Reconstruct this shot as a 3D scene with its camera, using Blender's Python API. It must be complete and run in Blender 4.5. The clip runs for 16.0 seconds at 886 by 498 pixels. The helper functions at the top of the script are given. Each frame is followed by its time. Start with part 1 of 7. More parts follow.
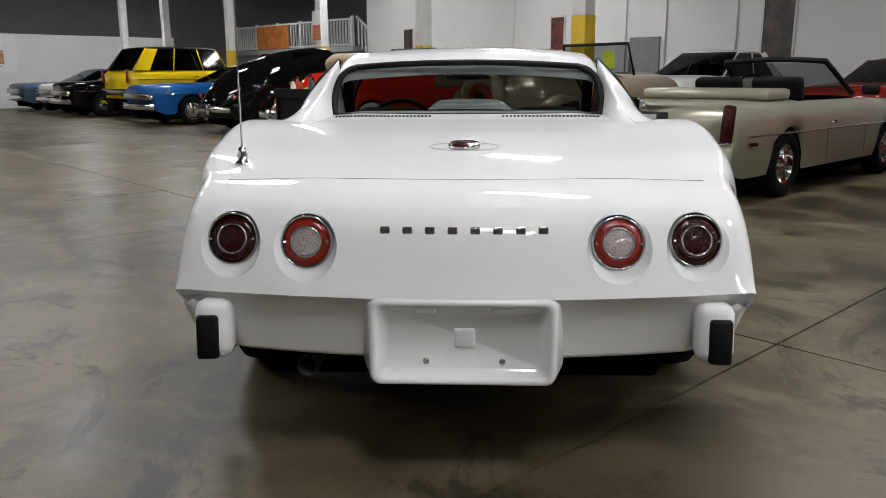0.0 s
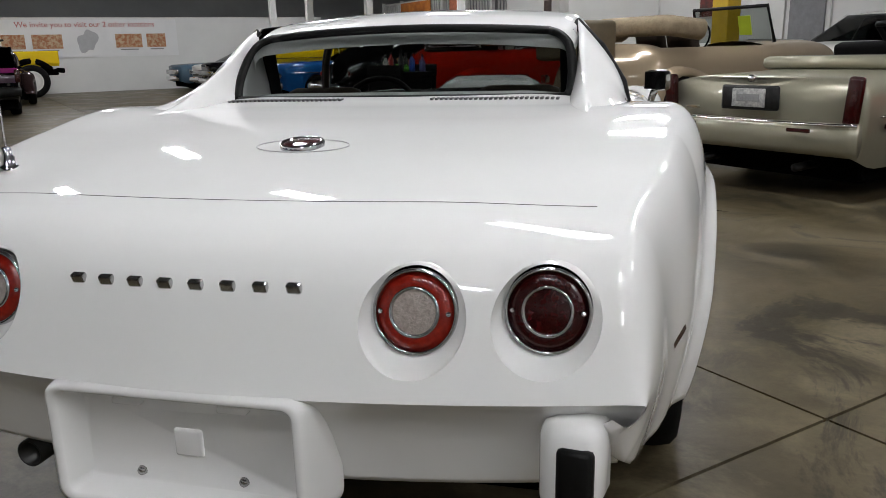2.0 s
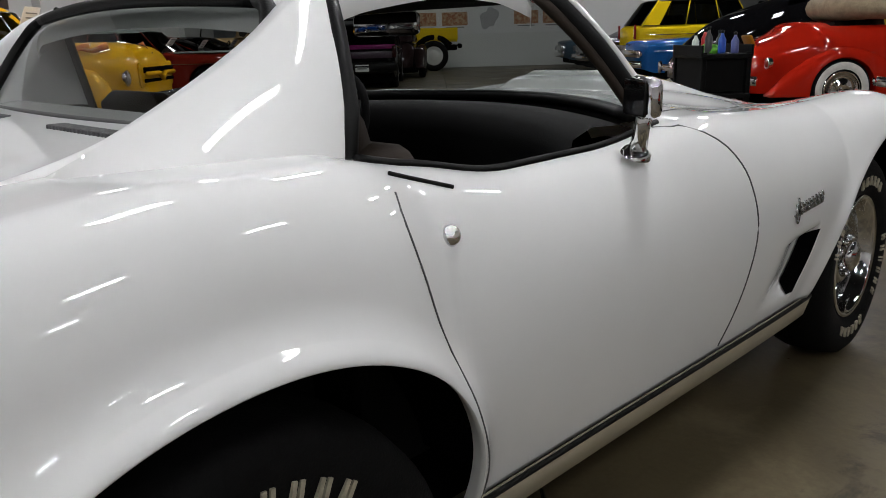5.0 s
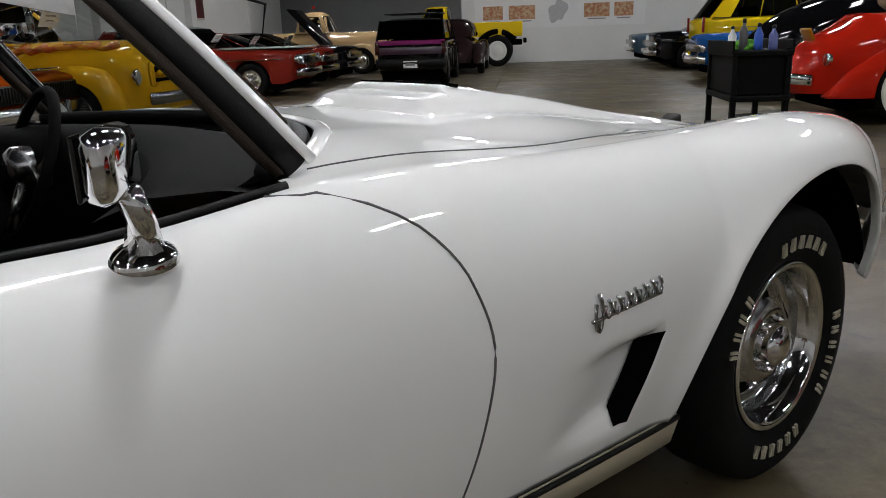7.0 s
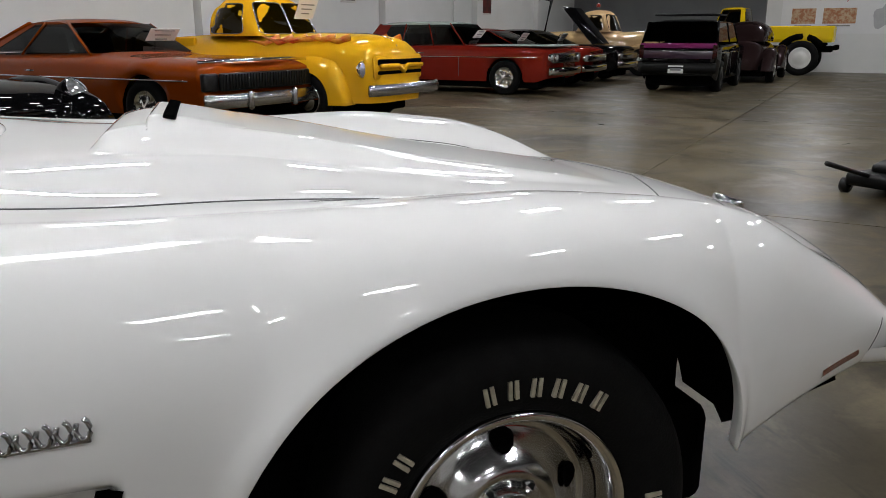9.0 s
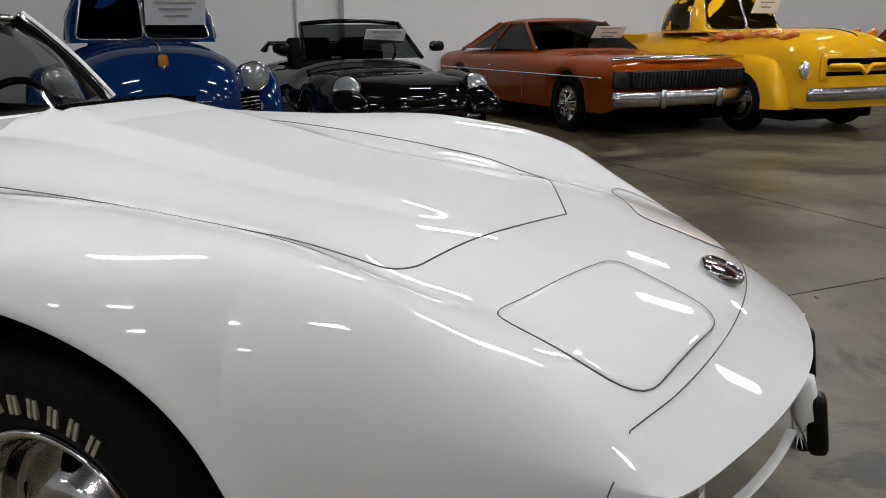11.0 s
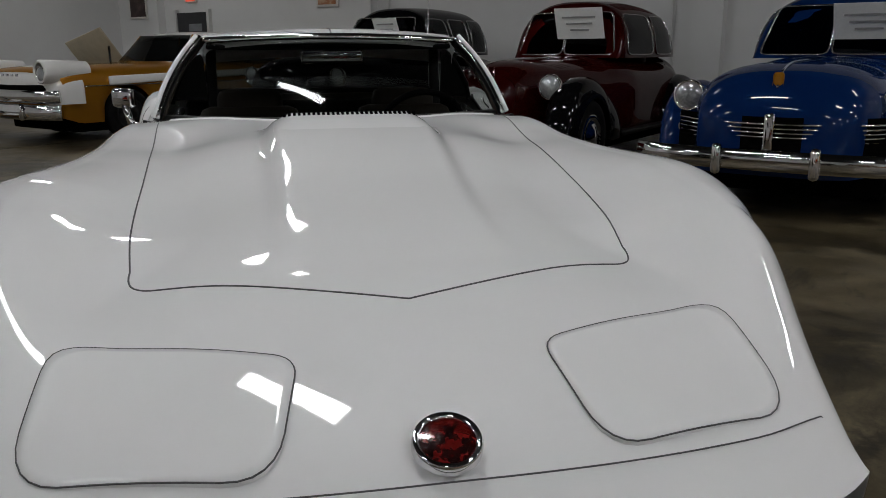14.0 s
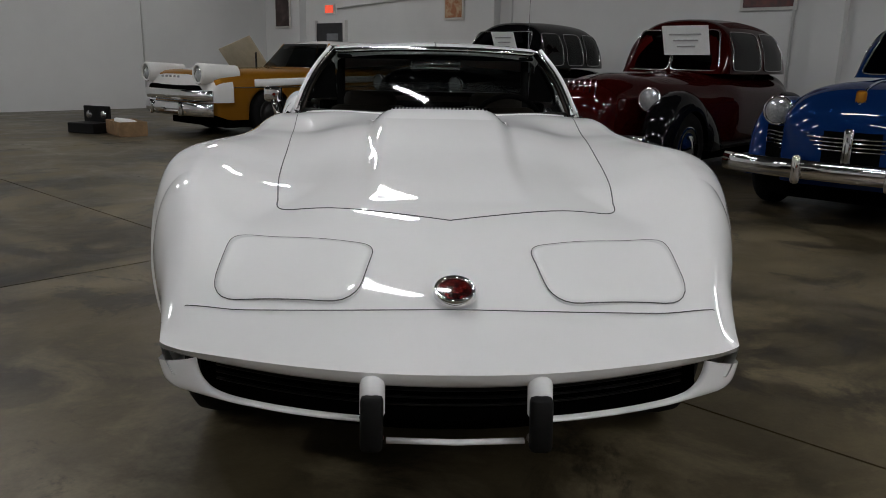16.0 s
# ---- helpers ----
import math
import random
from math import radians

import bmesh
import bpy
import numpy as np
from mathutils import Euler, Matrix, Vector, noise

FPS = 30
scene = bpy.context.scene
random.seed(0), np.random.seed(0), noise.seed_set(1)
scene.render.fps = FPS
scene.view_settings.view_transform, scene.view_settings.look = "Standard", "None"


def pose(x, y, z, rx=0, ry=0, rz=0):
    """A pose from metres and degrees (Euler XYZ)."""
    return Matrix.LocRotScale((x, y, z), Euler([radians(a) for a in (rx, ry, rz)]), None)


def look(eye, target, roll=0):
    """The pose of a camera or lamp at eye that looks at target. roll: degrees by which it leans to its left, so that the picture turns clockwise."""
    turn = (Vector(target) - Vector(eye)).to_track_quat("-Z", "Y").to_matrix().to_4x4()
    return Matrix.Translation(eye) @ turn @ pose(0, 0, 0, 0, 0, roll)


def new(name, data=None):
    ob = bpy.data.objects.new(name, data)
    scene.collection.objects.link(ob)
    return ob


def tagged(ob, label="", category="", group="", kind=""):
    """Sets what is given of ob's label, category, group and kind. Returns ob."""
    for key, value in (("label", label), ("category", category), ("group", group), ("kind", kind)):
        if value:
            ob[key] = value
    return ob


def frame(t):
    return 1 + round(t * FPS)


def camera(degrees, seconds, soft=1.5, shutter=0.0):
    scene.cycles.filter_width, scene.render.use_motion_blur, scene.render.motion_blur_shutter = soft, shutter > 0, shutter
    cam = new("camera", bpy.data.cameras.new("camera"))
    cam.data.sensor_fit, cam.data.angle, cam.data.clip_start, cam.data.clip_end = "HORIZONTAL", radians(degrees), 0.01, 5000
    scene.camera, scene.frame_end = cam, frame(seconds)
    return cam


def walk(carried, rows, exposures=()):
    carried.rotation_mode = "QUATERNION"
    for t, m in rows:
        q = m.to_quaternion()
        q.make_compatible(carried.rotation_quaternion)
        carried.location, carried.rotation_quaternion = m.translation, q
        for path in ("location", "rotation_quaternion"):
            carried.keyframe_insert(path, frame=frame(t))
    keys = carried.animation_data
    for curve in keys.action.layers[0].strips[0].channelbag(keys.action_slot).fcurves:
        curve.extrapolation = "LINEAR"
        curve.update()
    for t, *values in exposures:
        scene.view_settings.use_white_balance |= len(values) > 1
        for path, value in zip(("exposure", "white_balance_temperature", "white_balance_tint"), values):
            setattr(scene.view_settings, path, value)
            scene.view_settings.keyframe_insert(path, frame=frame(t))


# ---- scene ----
cam = camera(59.6, 16.0, soft=0.7)

PATH = [
    (0, (0.035, -4.291, 1.159), (-0.046, -2.341, 0.72), -0.2),
    (0.5, (0.067, -4.179, 1.15), (-0.105, -2.246, 0.668), -0.8),
    (1, (0.277, -3.949, 1.144), (0.086, -2.021, 0.649), -1.2),
    (1.5, (0.514, -3.698, 1.139), (0.222, -1.782, 0.646), -1.4),
    (2, (0.769, -3.421, 1.135), (0.288, -1.544, 0.641), -1.5),
    (2.5, (1.018, -3.14, 1.147), (0.395, -1.312, 0.637), -1.8),
    (3, (1.306, -2.838, 1.16), (0.483, -1.092, 0.636), -1.3),
    (3.2, (1.38, -2.68, 1.137), (0.483, -0.968, 0.618), -1.7),
    (5.3, (1.601, -1.427, 1.125), (0.221, -0.079, 0.598), -1.5),
    (5.5, (1.599, -1.316, 1.124), (0.216, 0.03, 0.597), -1.5),
    (6, (1.587, -1.018, 1.117), (0.175, 0.294, 0.584), -1.7),
    (6.5, (1.607, -0.758, 1.117), (0.126, 0.476, 0.588), -1.9),
    (7, (1.654, -0.496, 1.122), (0.152, 0.712, 0.589), -2.0),
    (7.5, (1.698, -0.193, 1.119), (0.155, 0.962, 0.585), -1.6),
    (8, (1.773, 0.119, 1.134), (0.142, 1.148, 0.603), -1.4),
    (8.2, (1.798, 0.243, 1.135), (0.115, 1.186, 0.607), -0.9),
    (10.3, (1.867, 1.801, 1.205), (-0.048, 1.592, 0.669), -0.5),
    (10.5, (1.801, 1.946, 1.198), (-0.094, 1.596, 0.662), -0.5),
    (11, (1.573, 2.244, 1.161), (-0.218, 1.533, 0.628), -0.5),
    (11.5, (1.314, 2.472, 1.147), (-0.325, 1.458, 0.611), -0.4),
    (12, (1.058, 2.67, 1.142), (-0.377, 1.387, 0.6), -0.2),
    (12.5, (0.801, 2.813, 1.145), (-0.384, 1.298, 0.597), 0.7),
    (13, (0.552, 2.928, 1.168), (-0.338, 1.219, 0.628), 0.2),
    (13.5, (0.339, 3.007, 1.178), (-0.288, 1.178, 0.667), 0.0),
    (14, (0.172, 3.084, 1.183), (-0.195, 1.181, 0.689), -0.2),
    (14.5, (0.108, 3.224, 1.182), (-0.069, 1.289, 0.705), 0.5),
    (15, (0.122, 3.431, 1.179), (-0.034, 1.499, 0.682), 0.7),
    (15.5, (0.112, 3.639, 1.181), (0.011, 1.704, 0.685), 0.6),
    (16, (0.082, 3.808, 1.182), (0.015, 1.865, 0.713), 1.1),
]
EXPOSURES = [(0.0, 0.70), (1.0, 0.78), (2.5, 0.42), (3.2, 0.36), (5.5, 0.22), (8.0, 0.24), (10.5, 0.38), (11.0, 0.26), (12.0, -0.10), (14.0, -0.5), (15.0, -0.5), (15.5, -0.45), (16.0, -0.22)]
walk(cam, [(t, look(eye, target, roll)) for t, eye, target, roll in PATH], EXPOSURES)


# ---- world and light ----
R2 = math.sqrt(0.5)
HALL_TURN = 45.0


def hall(u, v, z=0.0):
    """A place from the hall's own axes: u along the aisle, v across it."""
    return ((v - u) * R2, (u + v) * R2, z)


world = bpy.data.worlds.new("world")
scene.world = world
world.use_nodes = True
world.node_tree.nodes["Background"].inputs[0].default_value = (0.6, 0.65, 0.7, 1)
world.node_tree.nodes["Background"].inputs[1].default_value = 0.004


# ---- materials ----
def mat(name, color, rough=0.5, metal=0.0, vary=0.0, scale=6.0, bump=0.0, bump_scale=60.0, coat=0.0, alt=None, spread=(0.35, 0.65), rough_vary=0.0, spec=0.5):
    """A node material: a base colour mottled at two scales, with relief and a roughness that wanders."""
    m = bpy.data.materials.new(name)
    m.use_nodes = True
    nt = m.node_tree
    b = nt.nodes["Principled BSDF"]
    b.inputs["Base Color"].default_value = (*color, 1)
    b.inputs["Roughness"].default_value = rough
    b.inputs["Metallic"].default_value = metal
    b.inputs["Specular IOR Level"].default_value = spec
    b.inputs["Coat Weight"].default_value = coat
    b.inputs["Coat Roughness"].default_value = 0.03
    tc = nt.nodes.new("ShaderNodeTexCoord")
    if vary or alt:
        n1 = nt.nodes.new("ShaderNodeTexNoise")
        n1.inputs["Scale"].default_value = scale
        n1.inputs["Detail"].default_value = 6
        n1.inputs["Roughness"].default_value = 0.62
        nt.links.new(tc.outputs["Object"], n1.inputs["Vector"])
        ramp = nt.nodes.new("ShaderNodeMapRange")
        ramp.inputs["From Min"].default_value, ramp.inputs["From Max"].default_value = spread
        nt.links.new(n1.outputs["Fac"], ramp.inputs["Value"])
        mix = nt.nodes.new("ShaderNodeMix")
        mix.data_type = "RGBA"
        other = alt or tuple(c * (1 - vary) for c in color)
        mix.inputs["A"].default_value = (*color, 1)
        mix.inputs["B"].default_value = (*other, 1)
        nt.links.new(ramp.outputs["Result"], mix.inputs["Factor"])
        nt.links.new(mix.outputs["Result"], b.inputs["Base Color"])
        if rough_vary:
            rr = nt.nodes.new("ShaderNodeMapRange")
            rr.inputs["To Min"].default_value, rr.inputs["To Max"].default_value = max(0.02, rough - rough_vary), rough + rough_vary
            nt.links.new(n1.outputs["Fac"], rr.inputs["Value"])
            nt.links.new(rr.outputs["Result"], b.inputs["Roughness"])
    if bump:
        n2 = nt.nodes.new("ShaderNodeTexNoise")
        n2.inputs["Scale"].default_value = bump_scale
        n2.inputs["Detail"].default_value = 4
        nt.links.new(tc.outputs["Object"], n2.inputs["Vector"])
        bp = nt.nodes.new("ShaderNodeBump")
        bp.inputs["Strength"].default_value = bump
        bp.inputs["Distance"].default_value = 0.01
        nt.links.new(n2.outputs["Fac"], bp.inputs["Height"])
        nt.links.new(bp.outputs["Normal"], b.inputs["Normal"])
    return m


def glass(name, tint, gloss=0.05):
    """A thin pane: it lets tinted light through and mirrors by Fresnel."""
    m = bpy.data.materials.new(name)
    m.use_nodes = True
    nt = m.node_tree
    nt.nodes.remove(nt.nodes["Principled BSDF"])
    out = nt.nodes["Material Output"]
    clear = nt.nodes.new("ShaderNodeBsdfTransparent")
    clear.inputs[0].default_value = (*tint, 1)
    shine = nt.nodes.new("ShaderNodeBsdfGlossy")
    shine.inputs["Roughness"].default_value = gloss
    shine.inputs["Color"].default_value = (0.9, 0.9, 0.9, 1)
    edge = nt.nodes.new("ShaderNodeLayerWeight")
    edge.inputs["Blend"].default_value = 0.5
    rise = nt.nodes.new("ShaderNodeMath")
    rise.operation = "POWER"
    rise.inputs[1].default_value = 5.0
    nt.links.new(edge.outputs["Facing"], rise.inputs[0])
    fr = nt.nodes.new("ShaderNodeMath")
    fr.operation = "MULTIPLY_ADD"
    fr.inputs[1].default_value, fr.inputs[2].default_value = 0.6, 0.035
    nt.links.new(rise.outputs[0], fr.inputs[0])
    mix = nt.nodes.new("ShaderNodeMixShader")
    nt.links.new(fr.outputs[0], mix.inputs[0])
    nt.links.new(clear.outputs[0], mix.inputs[1])
    nt.links.new(shine.outputs[0], mix.inputs[2])
    nt.links.new(mix.outputs[0], out.inputs[0])
    return m


def glow(name, color, strength):
    m = bpy.data.materials.new(name)
    m.use_nodes = True
    b = m.node_tree.nodes["Principled BSDF"]
    b.inputs["Base Color"].default_value = (*color, 1)
    b.inputs["Emission Color"].default_value = (*color, 1)
    b.inputs["Emission Strength"].default_value = strength
    return m


def paint(name, color, metallic=0.0, vary=0.04):
    return mat(name, color, rough=0.35, metal=metallic, vary=vary, scale=2.5, coat=0.6, bump=0.012, bump_scale=3.0, spec=0.0)


WHITE_PAINT = mat("white_paint", (0.80, 0.80, 0.79), rough=0.6, vary=0.03, scale=3.0, coat=1.0, bump=0.02, bump_scale=2.5, spec=0.1)
SEAM = mat("panel_gap", (0.10, 0.10, 0.10), rough=0.8, vary=0.3, scale=40)
RUBBER = mat("tyre_rubber", (0.004, 0.004, 0.004), rough=0.8, vary=0.5, scale=30, bump=0.2, bump_scale=200, spec=0.15)
BLACK_TRIM = mat("black_rubber_trim", (0.004, 0.004, 0.004), rough=0.5, vary=0.3, scale=50, bump=0.1, bump_scale=300, spec=0.2)
UNDER = mat("black_underbody", (0.003, 0.003, 0.003), rough=0.9, vary=0.4, scale=15, spec=0.0)
CHROME = mat("chrome", (0.78, 0.78, 0.78), rough=0.07, metal=1.0, vary=0.1, scale=25)
DULL_CHROME = mat("aged_chrome", (0.5, 0.5, 0.5), rough=0.22, metal=1.0, vary=0.25, scale=20)
ALLOY = mat("polished_alloy", (0.6, 0.6, 0.6), rough=0.16, metal=1.0, vary=0.2, scale=18)
# satin metal, its cream tint painting in the reflection of the floor
SILL_METAL = mat("satin_sill_floor_tint", (0.62, 0.57, 0.44), rough=0.38, metal=0.55, vary=0.15, scale=6)
DARK_STEEL = mat("dark_steel", (0.04, 0.04, 0.04), rough=0.4, metal=0.8, vary=0.4, scale=12)
RED_LENS = mat("red_lens", (0.26, 0.012, 0.005), rough=0.18, vary=0.35, scale=90, coat=0.4, bump=0.15, bump_scale=250)
RED_MARKER = mat("dull_red_marker_lens", (0.16, 0.010, 0.006), rough=0.15, vary=0.35, scale=90, coat=0.6, bump=0.15, bump_scale=250)
DARK_LENS = mat("dark_red_lens", (0.030, 0.002, 0.002), rough=0.22, vary=0.3, scale=90, coat=0.25, spec=0.25, bump=0.1, bump_scale=250)
CLEAR_LENS = mat("ribbed_clear_lens", (0.42, 0.36, 0.33), rough=0.18, vary=0.3, scale=120, coat=1.0, bump=0.4, bump_scale=180)
LAMP_GLASS = mat("headlamp_glass", (0.55, 0.57, 0.58), rough=0.08, metal=0.6, vary=0.4, scale=60, coat=1.0)
CAR_GLASS = glass("dark_car_glass", (0.10, 0.11, 0.11))
BACK_GLASS = glass("tinted_back_glass", (0.42, 0.44, 0.43))
CLEAR_GLASS = glass("clear_car_glass", (0.36, 0.38, 0.37))
SADDLE = mat("saddle_brown_vinyl", (0.022, 0.012, 0.005), rough=0.7, vary=0.25, scale=30, bump=0.25, bump_scale=400)
BLACK_VINYL = mat("black_vinyl", (0.004, 0.004, 0.004), rough=0.8, vary=0.3, scale=30, bump=0.25, bump_scale=400, spec=0.1)
TAN_CLOTH = mat("tan_canvas", (0.32, 0.25, 0.16), rough=0.9, vary=0.3, scale=9, bump=0.5, bump_scale=40)
PAPER = mat("white_paper", (0.8, 0.8, 0.78), rough=0.7, vary=0.06, scale=30)
INK = mat("grey_print", (0.25, 0.25, 0.25), rough=0.8, vary=0.2, scale=60)
WALL = mat("white_block_wall_paint", (0.66, 0.66, 0.645), rough=0.55, vary=0.10, scale=0.7, bump=0.12, bump_scale=25, spread=(0.3, 0.75))
GREY_WALL = mat("grey_wall_paint", (0.34, 0.35, 0.35), rough=0.6, vary=0.12, scale=0.8, bump=0.1, bump_scale=25)
DARK_ROOF = mat("black_roof_deck", (0.012, 0.012, 0.013), rough=0.85, vary=0.4, scale=1.5, bump=0.3, bump_scale=12)
STEEL_PAINT = mat("white_column_paint", (0.62, 0.62, 0.60), rough=0.5, vary=0.12, scale=4)
YELLOW_SAFE = mat("yellow_safety_paint", (0.62, 0.42, 0.02), rough=0.45, vary=0.15, scale=6)
CARDBOARD = mat("brown_cardboard", (0.34, 0.21, 0.11), rough=0.85, vary=0.2, scale=6, bump=0.2, bump_scale=50)
WOOD = mat("worn_wood", (0.25, 0.15, 0.07), rough=0.7, vary=0.35, scale=8, bump=0.3, bump_scale=30)
SAND = mat("joint_sand", (0.012, 0.011, 0.009), rough=0.95, vary=0.3, scale=30)


def concrete():
    """Old sealed concrete: broad cloudy stains, tyre scuffs, fine grain and a patchy sheen."""
    m = bpy.data.materials.new("sealed_concrete")
    m.use_nodes = True
    nt = m.node_tree
    b = nt.nodes["Principled BSDF"]
    tc = nt.nodes.new("ShaderNodeTexCoord")

    def noise_at(scale, detail, rough, distort=0.0):
        n = nt.nodes.new("ShaderNodeTexNoise")
        n.inputs["Scale"].default_value = scale
        n.inputs["Detail"].default_value = detail
        n.inputs["Roughness"].default_value = rough
        n.inputs["Distortion"].default_value = distort
        nt.links.new(tc.outputs["Object"], n.inputs["Vector"])
        return n

    def ramp(n, lo, hi, a, c):
        r = nt.nodes.new("ShaderNodeMapRange")
        for key, value in (("From Min", lo), ("From Max", hi), ("To Min", a), ("To Max", c)):
            r.inputs[key].default_value = value
        nt.links.new(n.outputs["Fac"], r.inputs["Value"])
        return r

    def mixed(kind, fac, a, c):
        x = nt.nodes.new("ShaderNodeMix")
        x.data_type, x.blend_type = "RGBA", kind
        nt.links.new(fac.outputs["Result"], x.inputs["Factor"])
        if hasattr(a, "outputs"):
            nt.links.new(a.outputs["Result"], x.inputs["A"])
        else:
            x.inputs["A"].default_value = (*a, 1)
        x.inputs["B"].default_value = (*c, 1)
        return x

    cloud, stain = noise_at(0.7, 9, 0.62, 0.4), noise_at(1.6, 10, 0.68, 0.5)
    scuff, grain = noise_at(1.1, 12, 0.72, 1.2), noise_at(45, 6, 0.7)
    c = mixed("MIX", ramp(cloud, 0.42, 0.60, 0, 1), (0.102, 0.081, 0.046), (0.030, 0.0238, 0.0135))
    c = mixed("MIX", ramp(stain, 0.50, 0.62, 0, 0.85), c, (0.155, 0.126, 0.076))
    c = mixed("MIX", ramp(scuff, 0.545, 0.60, 0, 0.7), c, (0.016, 0.014, 0.011))
    c = mixed("MULTIPLY", ramp(grain, 0.4, 0.65, 0.0, 0.35), c, (0.62, 0.6, 0.58))
    nt.links.new(c.outputs["Result"], b.inputs["Base Color"])
    b.inputs["Specular IOR Level"].default_value = 0.22
    r = ramp(stain, 0.3, 0.7, 0.26, 0.5)
    nt.links.new(r.outputs["Result"], b.inputs["Roughness"])
    bp = nt.nodes.new("ShaderNodeBump")
    bp.inputs["Strength"].default_value = 0.12
    bp.inputs["Distance"].default_value = 0.004
    nt.links.new(grain.outputs["Fac"], bp.inputs["Height"])
    nt.links.new(bp.outputs["Normal"], b.inputs["Normal"])
    return m


CONCRETE = concrete()
LIGHT_PANEL = glow("lit_diffuser", (0.96, 0.965, 0.99), 66.0)
EXIT_RED = glow("lit_exit_face", (0.9, 0.10, 0.05), 0.8)


# ---- building helpers ----
def part(name, bm, material, parent=None, label="", smooth=True):
    """Links a bmesh as one mesh object, under a thing or a part if given."""
    me = bpy.data.meshes.new(name)
    bmesh.ops.recalc_face_normals(bm, faces=bm.faces)
    bm.to_mesh(me)
    bm.free()
    me.materials.append(material)
    if smooth:
        me.shade_smooth()
    ob = new(name, me)
    if parent is not None:
        ob.parent = parent
    if label:
        ob["label"] = label
    return ob


def thing(name, label, category, m=None, group="", kind=""):
    ob = new(name)
    ob.empty_display_size = 0.1
    if m is not None:
        ob.matrix_basis = m
    return tagged(ob, label, category, group, kind)


def box(bm, size, at, turn=None, bevel=0.0):
    """Adds a box, with its edges rounded if bevel is given."""
    made = bmesh.ops.create_cube(bm, size=1.0)
    m = Matrix.Translation(at) @ (turn.to_4x4() if turn is not None else Matrix.Identity(4)) @ Matrix.Diagonal((*size, 1))
    bmesh.ops.transform(bm, matrix=m, verts=made["verts"])
    if bevel:
        edges = list({e for v in made["verts"] for e in v.link_edges})
        bmesh.ops.bevel(bm, geom=edges, offset=bevel, segments=2, affect="EDGES", profile=0.5)
    return bm


def boxes(*items, bevel=0.0):
    bm = bmesh.new()
    for size, at in items:
        box(bm, size, at, None, bevel)
    return bm


def grid(bm, rows, closed=False, keep=None):
    """A sheet of quads through rows of points; keep(i, j) says which quads stay."""
    vs = [[bm.verts.new(p) for p in row] for row in rows]
    n = len(vs[0])
    for i in range(len(vs) - 1):
        for j in range(n if closed else n - 1):
            if keep is None or keep(i, j):
                k = (j + 1) % n
                quad = [vs[i][j], vs[i][k], vs[i + 1][k], vs[i + 1][j]]
                if len(set(quad)) == 4:
                    bm.faces.new(quad)
    return vs


def sweep(bm, points, radius, sides=8, flat=1.0, ends=True, up=(0, 0, 1)):
    """A rod along points; flat scales it across up. radius may be a list."""
    pts = [Vector(p) for p in points]
    rows = []
    for i, p in enumerate(pts):
        way = (pts[min(i + 1, len(pts) - 1)] - pts[max(i - 1, 0)]).normalized()
        side = way.cross(Vector(up))
        side = side.normalized() if side.length > 1e-4 else Vector((1, 0, 0))
        top = side.cross(way).normalized()
        r = radius[i] if isinstance(radius, (list, tuple)) else radius
        rows.append([p + side * r * flat * math.cos(a) + top * r * math.sin(a) for a in (2 * math.pi * k / sides for k in range(sides))])
    vs = grid(bm, rows, closed=True)
    if ends:
        bm.faces.new(vs[0][::-1])
        bm.faces.new(vs[-1])
    return bm


def lathe(bm, profile, turn=None, at=(0, 0, 0), n=40):
    """Turns (radius, along) pairs about the local x axis."""
    m = Matrix.Translation(at) @ (turn.to_4x4() if turn is not None else Matrix.Identity(4))
    rows = [[m @ Vector((h, r * math.cos(a), r * math.sin(a))) for a in (2 * math.pi * k / n for k in range(n))] for r, h in profile]
    vs = grid(bm, rows, closed=True)
    if profile[0][0] < 0.02:
        bm.faces.new(vs[0])
    if profile[-1][0] < 0.02:
        bm.faces.new(vs[-1][::-1])
    return bm


def keyed(keys):
    """A smooth curve through (at, value) pairs, flat past its ends, with no overshoot."""
    keys = sorted(keys)
    keys = [k for i, k in enumerate(keys) if i == 0 or k[0] - keys[i - 1][0] > 1e-4]
    xs, ys = np.array([k[0] for k in keys], float), np.array([k[1] for k in keys], float)
    d = np.diff(ys) / np.diff(xs)
    m = np.zeros(len(xs))
    for i in range(1, len(xs) - 1):
        if d[i - 1] * d[i] > 0:
            m[i] = 2 * d[i - 1] * d[i] / (d[i - 1] + d[i])
    m[0], m[-1] = d[0], d[-1]

    def at(x):
        if x <= xs[0]:
            return float(ys[0])
        if x >= xs[-1]:
            return float(ys[-1])
        i = int(np.searchsorted(xs, x) - 1)
        h = xs[i + 1] - xs[i]
        t = (x - xs[i]) / h
        return float((2 * t**3 - 3 * t**2 + 1) * ys[i] + (t**3 - 2 * t**2 + t) * h * m[i] + (-2 * t**3 + 3 * t**2) * ys[i + 1] + (t**3 - t**2) * h * m[i + 1])

    return at


def step(t):
    t = min(1.0, max(0.0, t))
    return t * t * (3 - 2 * t)


# ---- the hall ----
TURN = Matrix.Rotation(radians(HALL_TURN), 3, "Z")  # local x runs across the aisle, local y along it
U0, U1, V0, V1 = -15.2, 29.4, -9.4, 15.0


def hall_box(name, u, v, z, su, sv, sz, material, parent=None, label="", bevel=0.0):
    bm = box(bmesh.new(), (sv, su, sz), hall(u, v, z), TURN, bevel)
    return part(name, bm, material, parent, label, smooth=False)


